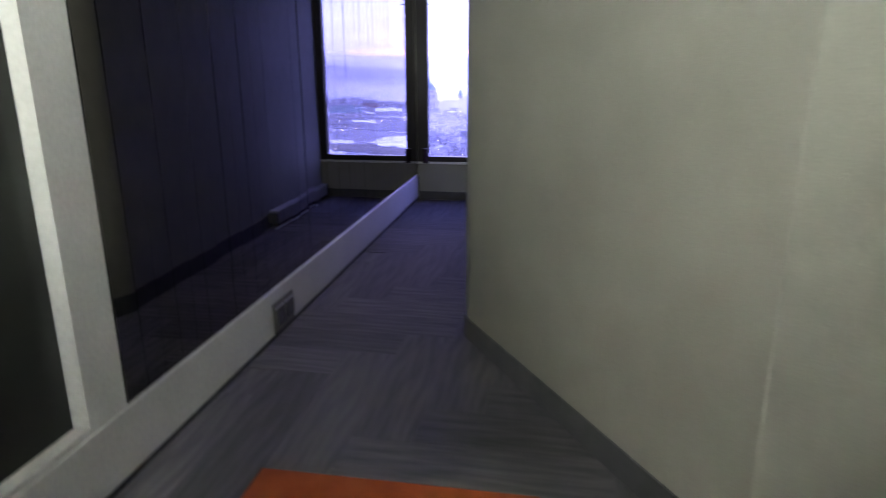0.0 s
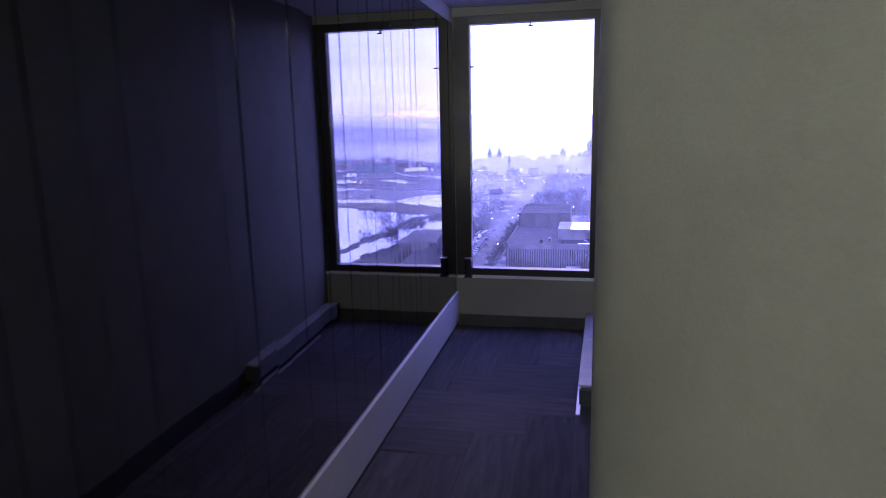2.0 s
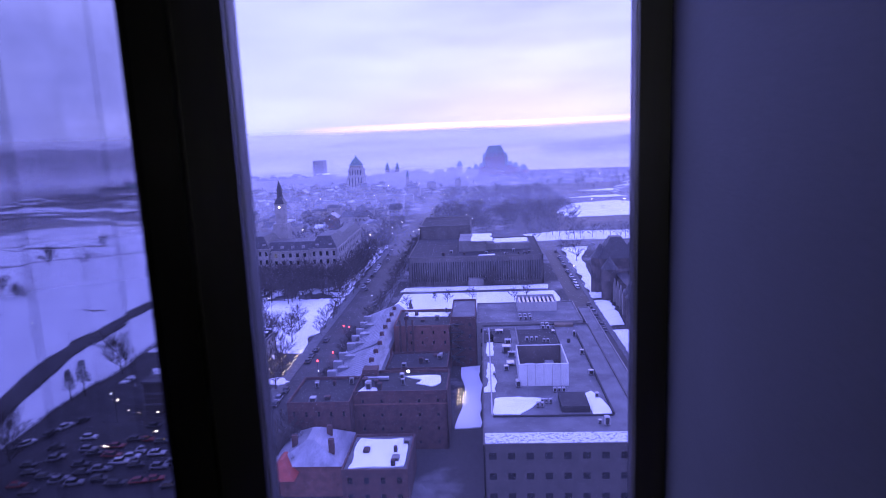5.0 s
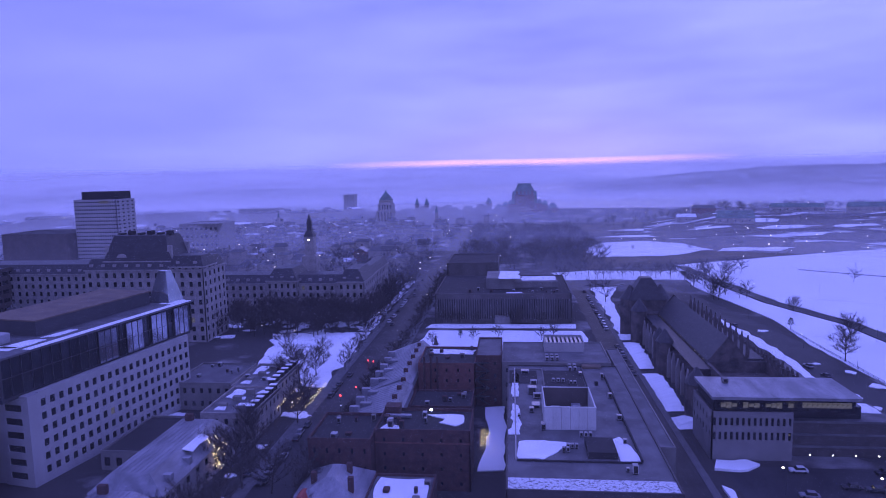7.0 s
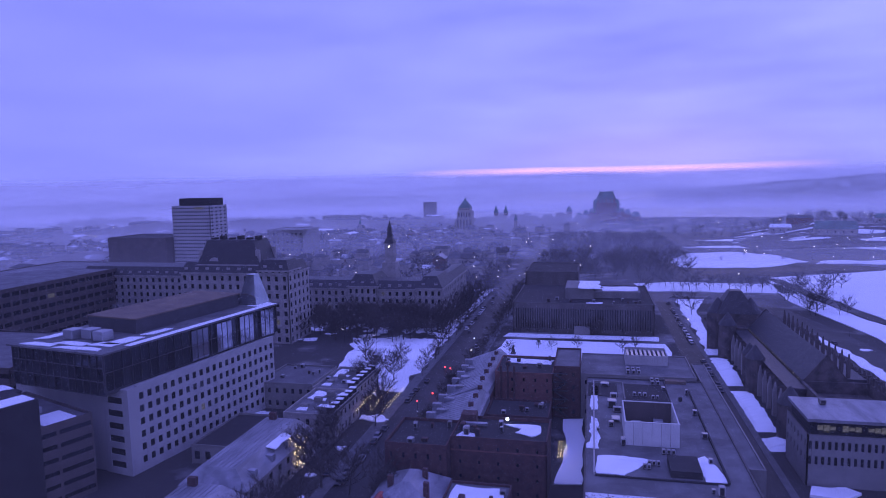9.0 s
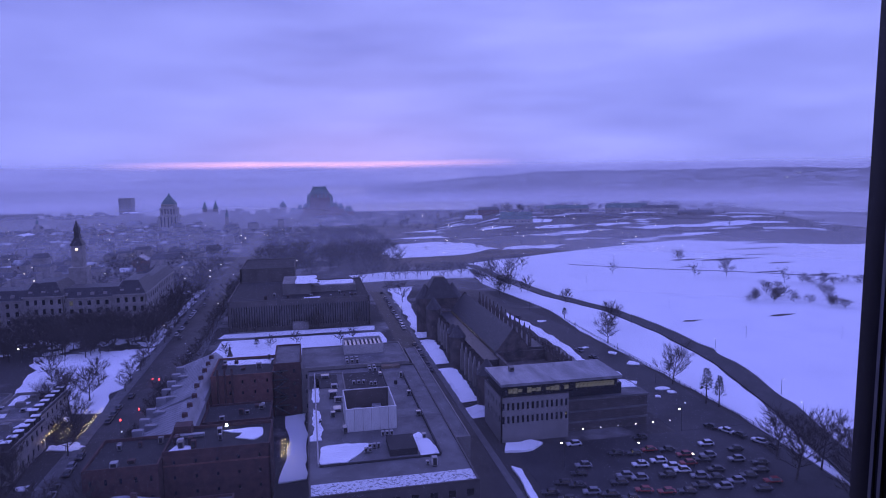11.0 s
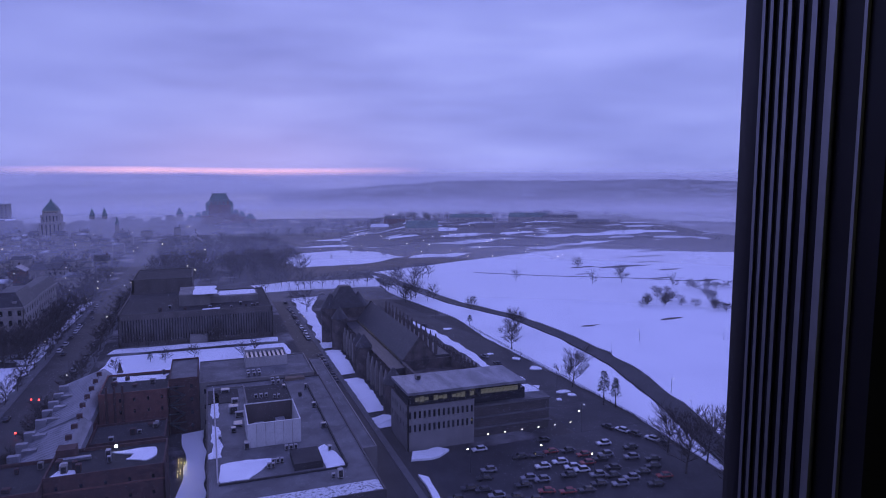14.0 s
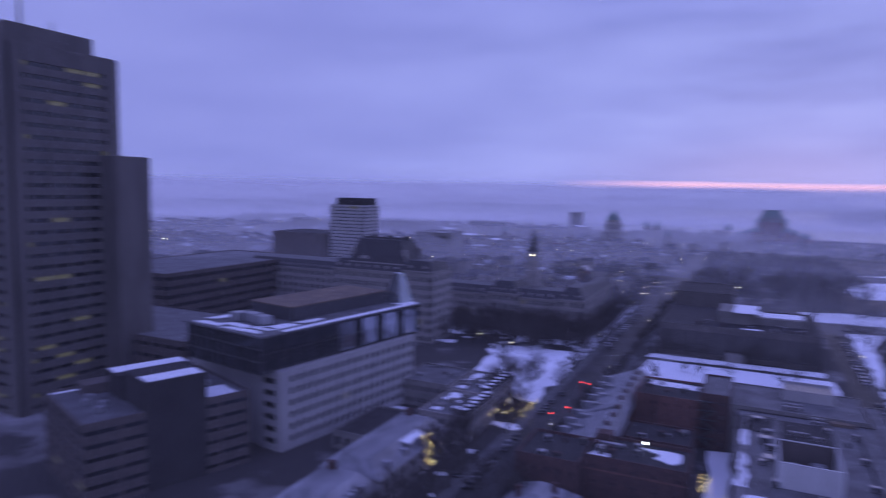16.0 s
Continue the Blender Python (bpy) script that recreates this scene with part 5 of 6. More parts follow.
for yy in (-33.4, 42.2):
    bm = bmesh.new()
    a = [(-0.5, 13), (13.5, 13), (6.5, 22)]
    v1 = [bm.verts.new((x, yy - 0.3, z)) for x, z in a]
    v2 = [bm.verts.new((x, yy + 0.3, z)) for x, z in a]
    bm.faces.new(v1)
    bm.faces.new(v2[::-1])
    for k in range(3):
        bm.faces.new((v1[k], v2[k], v2[(k + 1) % 3], v1[(k + 1) % 3]))
    part("end_gable", bm, M_RUIN, ah)
for k in range(14):
    yy = -50 + k * 6.6
    part("buttress", boxes((-8.2, -7, -0.6, 0.6, 0, 8.6)), M_STONE, ah, "paler stone buttress").location = (0, yy, 0)
    bm = bmesh.new()
    frustum(bm, -8.0, -7.0, -0.5, 0.5, 8.6, 11.4, 0.35)
    part("pinnacle", bm, M_STONE, ah, "paler stone pinnacle").location = (0, yy, 0)
    part("window_arch", boxes((-7.06, -6.9, -1.3, 1.3, 2.5, 7)), M_DARKGLASS, ah).location = (0, yy + 3.3, 0)
    bm = bmesh.new()
    gable(bm, -7.3, -4.6, -1.1, 1.1, 9, 10.8, "x", 0.1)
    part("wall_gable", bm, M_RUIN, ah).location = (0, yy + 3.3, 0)
for x, yy, rr, hh in ((-11, 53, 4.4, 18), (3, 54, 4.4, 18), (-9.2, 40, 3.6, 15), (-8.4, -6.5, 3.2, 13), (-8.0, 4, 2.6, 12), (-9.2, -53, 3.4, 12)):
    bm = bmesh.new()
    cyl(bm, x, yy, 0, hh, rr, rr, 16)
    part("tower", bm, M_RUIN, ah)
    bm = bmesh.new()
    cyl(bm, x, yy, hh, hh + rr * 1.5, rr * 1.08, 0.3, 16)
    part("cone_roof", bm, M_SLATE, ah)
for k in range(13):
    bm = bmesh.new()
    box(bm, -0.5, 0.5, -0.5, 0.5, 11.5, 17.5)
    frustum(bm, -0.55, 0.55, -0.55, 0.55, 17.5, 21.8, 0.42)
    part("east_pinnacle", bm, M_RUIN, ah).location = (13.6, -31 + k * 6.0, 0)
part("gatehouse", boxes((-12, 4, 48, 59, 0, 18)), M_RUIN, ah)
bm = bmesh.new()
frustum(bm, -12.5, 4.5, 47.5, 59.5, 18, 28, (6.0, 3.5))
part("gatehouse_roof", bm, M_SLATE, ah)
part("link_wall", boxes((-6.5, 3.5, 42.3, 48, 0, 13)), M_RUIN, ah)
for k in range(14):
    part("roof_light", boxes((-0.5, -0.38, -0.07, 0.07, 12.8, 12.92)), M_GLIM, ah).location = (0, -29 + k * 5.2, 0)

# long concrete building with ribs
mu = block("concrete_library", "long ribbed concrete building with a dark roof", "public building", -40, 31, 336, 396, 15, M_TOWER, M_ROOFDARK, s=(58, 1, 0.45, 0.82), e=(40, 1, 0.45, 0.82), w=(40, 1, 0.45, 0.82), depth=0.9, head=1.2, foot=0.8)
part("roof_house", boxes((-9, 6, -14, 12, 15, 21)), M_CONC2, mu)
part("roof_house_low", boxes((6, 30, -10, 8, 15, 18.5)), M_CONC2, mu)
part("entrance_canopy", boxes((-4, 4, -34, -30, 0, 4)), M_CONC2, mu)
for i, pts in enumerate(([(-7, 350), (5, 349), (4, 376), (-6, 376)], [(6, 358), (25, 360), (24, 373), (6, 372)], [(-3, 337), (6, 337), (6, 341), (-3, 341)])):
    patch("roof_snow", "snow on the concrete building roof", "snow", pts, G + (21.3, 18.8, 15.4)[i], M_ROOFSNOW, 1.4, 2, 95 + i, 0.25)
m2 = block("concrete_archive", "smaller ribbed concrete block behind the long one", "public building", -40, -8, 405, 450, 21.6, M_TOWER, M_ROOFDARK, s=(26, 1, 0.4, 0.6), w=(20, 1, 0.4, 0.6), depth=0.9, head=5)

# scattered snow remnants and roof clutter
rs = random.Random(77)
n_s = 0
for x0, x1, y0, y1, n, s0 in ((-112, -71, 190, 300, 16, 3.2), (-84, -71, 110, 190, 8, 1.8), (100, 131, 180, 330, 14, 2.4), (-47, -34, 260, 330, 5, 2.0), (51, 58, 318, 440, 6, 2.2), (-160, -74, 300, 350, 30, 4.5), (-130, -72, 350, 460, 14, 4.0)):
    for _ in range(n):
        x, y, q = rs.uniform(x0, x1), rs.uniform(y0, y1), s0 * rs.uniform(0.5, 1.3)
        patch("snow_remnant", "grey-white remnant of old snow", "snow", [(x + q * rs.uniform(0.5, 1.2) * math.cos(k * 0.7), y + q * rs.uniform(0.5, 1.2) * math.sin(k * 0.7)) for k in range(9)], G + 0.27 + 0.003 * n_s, M_SNOW, q * 0.7, 1.2, 200 + n_s, 0.3)
        n_s += 1
for x0, x1, y0, y1, z, n in ((-33, -12, 156, 167, 15.1, 7), (-49, -36, 152, 165, 14.1, 6), (-30, -13, 216, 231, 14.6, 6), (-29, -14, 192, 203, 8.1, 6), (-114, -97, 208, 227, 9.1, 6), (-94, -81, 208, 230, 8.1, 4), (-38, 29, 340, 348, 15.1, 10), (58, 72, 180, 190, 18.0, 1), (-31, -19, 130, 143, 8.1, 5)):
    for _ in range(n):
        q = rs.uniform(0.6, 1.7)
        hood(None, rs.uniform(x0, x1), rs.uniform(y0, y1), G + z, q, q * rs.uniform(0.6, 1.4), rs.uniform(0.8, 2.0), rs.choice((M_METAL, M_BRICK2, M_CONC2)))

# ---- landmarks farther off ----
def pavilion(ob, x0, x1, y0, y1, z0, z1, cols, rows, roof_h, inset, wall=None, roof=None, lit=0.02, ecols=0):
    """A wing with windows in its south and east walls and a mansard."""
    wall, roof = wall or M_STONE, roof or M_SLATE
    part("core", boxes((x0, x1 - 0.4, y0 + 0.4, y1, z0, z1)), wall, ob)
    side(ob, x0, y0, x1, y0, z0, z1, cols, rows, 0.4, 0.55, m=wall, mp=M_DARKGLASS, lit=lit)
    side(ob, x1, y0, x1, y1, z0, z1, ecols or max(2, int((y1 - y0) / 4.5)), rows, 0.4, 0.55, m=wall, mp=M_DARKGLASS, lit=lit)
    part("cornice", boxes((x0 - 0.5, x1 + 0.5, y0 - 0.5, y1 + 0.5, z1, z1 + 0.7)), wall, ob)
    bm = bmesh.new()
    frustum(bm, x0 - 0.2, x1 + 0.2, y0 - 0.2, y1 + 0.2, z1 + 0.7, z1 + 0.7 + roof_h, inset)
    part("mansard_roof", bm, roof, ob)
    n = max(2, int((x1 - x0) / 6))
    for k in range(n):
        part("dormer", boxes((-0.9, 0.9, -0.2, 2.0, 0, 2.2)), wall, ob).location = (x0 + (k + 0.5) * (x1 - x0) / n, y0 + inset * 0.25, z1 + 1.0)


ms = thing("ministry_building", "tall stone ministry building with dark mansard roofs", "public building", -176, 305, G)
pavilion(ms, -30, 30, -11, 13, 0, 35, 14, 8, 5, 2.5)
pavilion(ms, -21, 13, -9, 12, 35.8, 39, 5, 1, 12, 4.0)
pavilion(ms, 13.5, 30.5, -11.5, 2, 35.8, 36.5, 5, 1, 5, 2.0)
bm = bmesh.new()
cyl(bm, 0, 0, -0.5, 0.5, 2.9, 2.9, 24)
rg_ = part("round_gable", bm, M_STONE, ms)
rg_.location, rg_.rotation_euler = (-12, -8.2, 40.2), (radians(90), 0, 0)
for x, yy in ((-20, -7), (12, -7), (-20, 10), (12, 10)):
    part("chimney", boxes((x - 1, x + 1, yy - 0.8, yy + 0.8, 40, 47)), M_STONE, ms)
for k in range(6):
    part("skylight_house", boxes((-17 + k * 5, -15 + k * 5, -2, 2, 51.4, 52.6 + (k % 2))), M_ROOFDARK, ms)
mw = thing("ministry_wing", "lower stone ministry wing with dark mansard roof", "public building", -262, 352, G)
pavilion(mw, -46, 42, -12, 12, 0, 26, 20, 6, 5, 3)
pl = thing("parliament_building", "long stone parliament with mansard roofs and a central tower", "public building", -131, 372, G)
pavilion(pl, -48, 44, -14, 6, 0, 17, 22, 4, 4.5, 3.5, lit=0.04)
pavilion(pl, -8, 10, -17, 8, 0, 19, 5, 4, 6.5, 4)
pavilion(pl, 34, 49, -18, 12, 0, 18.5, 4, 4, 6.5, 4)
pavilion(pl, 36, 46, 12, 70, 0, 17, 3, 4, 4.5, 2.5)
part("tower_shaft", boxes((3.2, 8.8, 20.6, 26.4, 0, 41)), M_STONE, pl)
part("tower_stage", boxes((1.6, 10.4, 19, 28, 0, 29)), M_STONE, pl)
bm = bmesh.new()
frustum(bm, 2.7, 9.3, 20.2, 26.8, 41, 45, 1.9)
frustum(bm, 4.5, 7.5, 22.0, 25.0, 45, 49, 0.3)
frustum(bm, 4.4, 7.6, 21.9, 25.1, 49, 55, 1.5)
part("tower_roof", bm, M_SLATE, pl)
part("tower_clock", boxes((5.6, 6.4, 20.45, 20.58, 38.6, 39.3)), M_LAMP, pl, "lit clock face")

ht = block("hotel_tower", "tall pale hotel slab with window bands", "hotel", -359, -322, 505, 532, 62, M_CONC, M_ROOFDARK, s=(18, 20, 0.7, 0.35), e=(4, 20, 0.5, 0.35), lit=0.02, depth=0.5)
part("roof_house", boxes((-14, 18, -9, 9, 62, 69)), M_ROOFDARK, ht)
part("sign", boxes((4, 12, -13.9, -13.6, 59.5, 61.5)), M_LIT, ht, "lit sign panel")
block("dark_hall", "windowless dark concrete hall", "theatre", -418, -360, 495, 540, 35, M_BROWN, M_ROOFDARK)
block("side_hall", "hazy grey hall among low houses", "public building", -330, -290, 620, 660, 32, M_CONC2, M_ROOF, s=(8, 4, 0.5, 0.3))
for x, y, h, w in ((-325, 1290, 36, 22), (-560, 1000, 20, 60), (-700, 900, 24, 40), (-470, 1180, 16, 80)):
    block("city_block", "hazy distant concrete city block", "office building", x - w / 2, x + w / 2, y, y + 25, h, M_CONC2, M_ROOF, s=(int(w / 5), int(h / 4), 0.5, 0.4), lit=0.03, group="distant blocks")

pr = thing("stepped_tower", "stepped stone office tower with a steep copper roof", "office tower", -190, 985, G)
for x, z0, z1 in ((13, 0, 22), (11.0, 22, 33), (9.0, 33, 38)):
    part("stage", boxes((-x, x, -x, x, z0, z1)), M_STONE, pr)
    for k in range(5):
        part("window_bay", boxes((-0.7, 0.7, -x - 0.12, -x + 0.05, z0 + 2, z1 - 2)), M_DARKGLASS, pr).location = (-x * 0.72 + k * x * 0.36, 0, 0)
bm = bmesh.new()
frustum(bm, -9.4, 9.4, -9.4, 9.4, 38, 48.5, 7.0)
frustum(bm, -1.8, 1.8, -1.8, 1.8, 48.5, 53, 1.3)
part("roof", bm, M_COPPER, pr)
part("crown_glow", boxes((-9.1, 9.1, -9.25, -9.05, 36.2, 36.9)), M_LIT, pr, "warm light under the roof")

ch = thing("chateau_hotel", "great chateau hotel with steep copper roofs and turrets", "hotel", 25, 1249, G)
part("main_tower", boxes((-21, 21, -14, 14, 0, 33)), M_BRICK, ch)
bm = bmesh.new()
frustum(bm, -22, 22, -15, 15, 33, 52, (10, 11))
part("tower_roof", bm, M_COPPER, ch)
for x in (-21, 21):
    for yy in (-14, 14):
        bm = bmesh.new()
        cyl(bm, x, yy, 16, 33, 2.4, 2.4, 10)
        cyl(bm, x, yy, 33, 40, 2.7, 0.15, 10)
        part("turret", bm, M_COPPER, ch)
for k in range(5):
    bm = bmesh.new()
    box(bm, -1.3, 1.3, -16, -8, 33.5, 39)
    gable(bm, -1.3, 1.3, -16, -8, 39, 41.6, "y", 0.1)
    part("dormer", bm, M_BRICK, ch).location = (-14 + k * 7, 0.6, 0)
part("roof_crest", boxes((-12, 12, -4, 4, 52, 53.4)), M_COPPER, ch)
for x in (-12, 12):
    bm = bmesh.new()
    cyl(bm, x, 0, 52, 58, 0.7, 0.1, 6)
    part("finial", bm, M_COPPER, ch)
for x0, x1, h in ((-31, -21, 15), (21, 33, 16)):
    part("shoulder", boxes((x0, x1, -9, 10, 0, h)), M_BRICK, ch)
    bm = bmesh.new()
    frustum(bm, x0 - 0.4, x1 + 0.4, -9.4, 10.4, h, h + 7, (2.6, 7))
    part("shoulder_roof", bm, M_COPPER, ch)
for x0, x1, h in ((-42, -31, 11), (33, 44, 12), (-56, -42, 6), (44, 62, 7)):
    part("wing", boxes((x0, x1, -10, 12, 0, h)), M_BRICK, ch)
    bm = bmesh.new()
    frustum(bm, x0 - 0.5, x1 + 0.5, -10.5, 12.5, h, h + 9, ((x1 - x0) * 0.36, 8))
    part("wing_roof", bm, M_COPPER, ch)
for j in range(7):
    for k in range(9):
        o = new("window_bay", pane_mesh(1.7, 2.4, M_DARKGLASS))
        o.parent, o.location = ch, (-17 + k * 4.25, -14.0, 5 + j * 4.0)

for x, y, h, r in ((-103, 900, 33, 2.2), (-146, 1010, 40, 3.2), (-131, 1012, 40, 3.2), (-38, 1120, 34, 5), (-75, 1100, 22, 4), (-330, 900, 28, 1.6)):
    sp = thing("church_spire", "thin dark church spire above the roofs", "spire", x, y, G, group="spires")
    part("belfry", boxes((-r, r, -r, r, 0, h * 0.7)), M_STONE, sp)
    bm = bmesh.new()
    cyl(bm, 0, 0, h * 0.7, h, r * 1.25, 0.15, 8)
    part("steeple", bm, M_COPPER, sp)

# old town houses
proto = []
for i, (w, d, h, rh, mw_, mr) in enumerate(((14, 11, 9, 4, M_STONE, M_SLATE), (18, 12, 11, 4, M_BRICK, M_TIN), (12, 10, 8, 5, M_CONC2, M_SLATE), (24, 13, 12, 2, M_STONE, M_ROOFSNOW), (16, 12, 10, 5, M_CONC, M_TIN))):
    o = thing("town_house", "hazy old town house with pitched roof", "house", 0, 0, G, group="old town houses")
    part("body", boxes((-w / 2, w / 2, -d / 2, d / 2, 0, h)), mw_, o)
    bm = bmesh.new()
    gable(bm, -w / 2, w / 2, -d / 2, d / 2, h, h + rh, "x")
    part("roof", bm, mr, o)
    part("chimney", boxes((w * 0.3, w * 0.3 + 1.2, -0.6, 0.6, h + rh * 0.5, h + rh + 1.8)), M_BRICK2, o)
    for k in range(4):
        for j in range(2):
            q = new("window_bay", pane_mesh(1.1, 1.7, M_LIT if (k + j + i) % 7 == 0 else M_DARKGLASS))
            q.parent, q.location = o, (-w * 0.36 + k * w * 0.24, -d / 2, 2.6 + j * 3.6)
    proto.append(o)
rh_ = random.Random(21)
spots = []
for _ in range(900):
    if len(spots) > 92:
        break
    y = 500 + 760 * rh_.random() ** 0.8
    x = rh_.uniform(-0.95 * y, 0.02 * y - 20)
    if -85 < x < -30 and y < 1000 or any((x - a) ** 2 + (y - b) ** 2 < 20 ** 2 for a, b in spots):
        continue
    if (abs(x + 340) < 60 and y < 545) or (abs(x + 388) < 45 and y < 560) or (abs(x + 310) < 35 and y < 680) or (abs(x + 190) < 30 and 955 < y < 1015):
        continue
    spots.append((x, y))
for i, (x, y) in enumerate(spots):
    m = pose(x, y, G - rh_.uniform(0, 3), 0, 0, rh_.choice((0, 90)) + rh_.uniform(-12, 12))
    if i < len(proto):
        proto[i].matrix_world = m
    else:
        copy_thing(proto[i % len(proto)], m)

# ---- river, far shore, haze sheets ----
def sector(bm, r0, r1, a0, a1, na, nr, fz):
    rows = []
    for i in range(na + 1):
        a = radians(a0 + (a1 - a0) * i / na)
        rows.append([bm.verts.new((-math.sin(a) * r, math.cos(a) * r, fz(math.degrees(a), r))) for r in [r0 + (r1 - r0) * j / nr for j in range(nr + 1)]])
    for i in range(na):
        for j in range(nr):
            bm.faces.new((rows[i][j], rows[i][j + 1], rows[i + 1][j + 1], rows[i + 1][j]))


bm = bmesh.new()
sector(bm, 1330, 4550, -75, 88, 60, 6, lambda a, r: G + 0.6)
tagged(part("river", bm, M_WATER), "wide grey river under mist", "river", kind="structure")


def shore(a, r):
    n1 = noise.fractal(Vector((a * 0.12, r * 0.002, 3)), 1.0, 2.0, 4)
    t = min(1, max(0, (r - 1900) / 1300))
    rise = t ** 0.8 * (70 + 16 * n1) * min(1, max(0.0, (-a - 5) / 16))
    if a < -40:
        rise *= 1.05
    return G + 0.2 + rise + (5 * noise.noise(Vector((a * 1.5, r * 0.01, 0))) + 3 * noise.noise(Vector((a * 5, r * 0.02, 3)))) * t


bm = bmesh.new()
sector(bm, 1850, 3600, -80, -5, 150, 24, shore)
tagged(part("far_shore", bm, M_HILL), "low wooded far shore with snowy clearings", "hill", kind="structure")
bm = bmesh.new()
sector(bm, 3900, 4500, -14, 75, 120, 3, lambda a, r: G + min(1, (a + 14) / 12) * (34 + 10 * noise.fractal(Vector((a * 0.15, 0, 9)), 1.0, 2.0, 4)) * (r - 3900) / 600 + 20 * max(0, 1 - abs(a - 4) / 12))
tagged(part("far_hills", bm, M_HILL), "faint hills on the far horizon", "hill", kind="structure")

# sheets standing in for haze in the air, leaned back to catch more sky
for i, (r, al, lo, hi, lean) in enumerate(((430, 0.13, -68, -10, 70), (650, 0.26, -66, -4, 100), (980, 0.30, -66, 4, 120), (1335, 0.45, -25, 60, 110), (1700, 0.82, -72, -38, 60), (2600, 0.26, -60, 20, 90), (3800, 0.97, 10, 60, 90))):
    bm = bmesh.new()
    n = 90
    for k in range(n):
        a0, a1 = radians(-95 + 190 * k / n), radians(-95 + 190 * (k + 1) / n)
        v = [bm.verts.new((-math.sin(a) * q, math.cos(a) * q, z)) for a, q, z in ((a0, r, G - 2), (a1, r, G - 2), (a1, r + lean, hi), (a0, r + lean, hi))]
        bm.faces.new(v)
    bmesh.ops.remove_doubles(bm, verts=bm.verts, dist=0.01)
    ob = part("mist_bank", bm, haze_mat("mist", al, lo, hi, (0.97, 0.93, 0.90)))
    tagged(ob, "translucent sheet standing in for pale morning haze", "mist", kind="structure")
    ob.visible_shadow = False

patch("citadel_slope", "brown grassy citadel slope beyond the park", "slope", [(60, 520), (190, 570), (256, 592), (300, 648), (430, 700), (600, 690), (760, 760), (700, 1000), (300, 1120), (60, 900)], G + 0.12, M_SLOPE, 8, 12, 30)


def ridge(a, r):
    """Height of the citadel hill over the plain; a in degrees, left of +y."""
    f = min(1, max(0, (a + 46) / 9)) * min(1, max(0, (-11 - a) / 6))
    rise = min(1, max(0, (r - 760) / 170)) * min(1, max(0, (1240 - r) / 150))
    bank = 0.35 * min(1, max(0, (r - 700) / 60))
    wave = 0.82 + 0.30 * noise.noise(Vector((a * 0.22, r * 0.004, 2)))
    step = 0.5 * math.floor(rise * 4) / 4 + 0.5 * rise
    return 19.0 * f * max(0.0, 0.7 * step + bank * rise) * wave


def hill_z(x, y):
    return ridge(math.degrees(math.atan2(-x, y)), math.hypot(x, y)) if y > 500 else 0.0


rg = bmesh.new()
sector(rg, 720, 1260, -48, -10, 150, 60, lambda a, r: G + 0.05 + ridge(a, r))
tagged(part("citadel_ridge", rg, M_CITADEL), "brown citadel hill with patches of snow", "hill", kind="structure")


def on_hill(az, r):
    """A spot by its bearing right of +y and distance, with the hill's height there."""
    x, y = math.sin(radians(az)) * r, math.cos(radians(az)) * r
    return x, y, hill_z(x, y)


for az, r, w, d, h, wall_m, roof_m, rise in ((18.2, 860, 42, 16, 7, M_STONE, M_COPPER, 9), (22.5, 985, 64, 12, 7, M_STONE, M_COPPER, 5), (27.5, 980, 58, 12, 8, M_STONE, M_COPPER, 6), (30.2, 975, 50, 12, 7, M_STONE, M_SLATE, 4),
                                             (25.0, 900, 70, 10, 5, M_RUIN, M_SLATE, 2), (15.8, 960, 30, 12, 8, M_BRICK, M_TOWNROOF, 4), (14.5, 900, 24, 10, 7, M_STONE, M_ROOFSNOW, 4), (33.0, 960, 46, 10, 5, M_RUIN, M_TOWNROOF, 3)):
    x, y, z = on_hill(az, r)
    o = thing("citadel_barracks", "long low stone barracks on the citadel hill", "barracks", x, y, G + z - 1.0, -az * 0.6, "citadel buildings")
    part("wall", boxes((-w / 2, w / 2, -d / 2, d / 2, 0, h)), wall_m, o)
    bm = bmesh.new()
    frustum(bm, -w / 2 - 0.5, w / 2 + 0.5, -d / 2 - 0.5, d / 2 + 0.5, h, h + rise, (1.5, d * 0.46))
    part("roof", bm, roof_m, o)
    for k in range(int(w / 8)):
        part("window_bay", boxes((-0.6, 0.6, -0.08, 0.04, -0.9, 0.9)), M_DARKGLASS, o).location = (-w / 2 + 4 + k * 8, -d / 2, h * 0.55)
    for k in range(int(w / 18)):
        part("chimney", boxes((-0.8, 0.8, -0.6, 0.6, h + rise * 0.4, h + rise + 2.5)), M_STONE, o).location = (-w / 2 + 9 + k * 18, 0, 0)
# ramparts: dark stone faces stepping along the slope
for az0, az1, r0, r1, h in ((17, 24, 800, 830, 4), (24, 31, 830, 815, 4.5), (31, 38, 815, 850, 4), (20, 27, 905, 925, 4), (27, 36, 925, 915, 4), (13.5, 19, 760, 790, 3), (22, 29, 770, 775, 3)):
    n = 14
    bm = bmesh.new()
    for k in range(n):
        p, q = (on_hill(az0 + (az1 - az0) * f, r0 + (r1 - r0) * f) for f in (k / n, (k + 1) / n))
        prism(bm, [(p[0], p[1]), (q[0], q[1]), (q[0] + 1.5, q[1] + 2.5), (p[0] + 1.5, p[1] + 2.5)], G + min(p[2], q[2]) - 3, G + max(p[2], q[2]) + h * 0.6)
    bmesh.ops.recalc_face_normals(bm, faces=bm.faces)
    tagged(part("wall_rampart", bm, M_RUIN), "dark stone rampart across the citadel hill", "rampart", kind="structure")
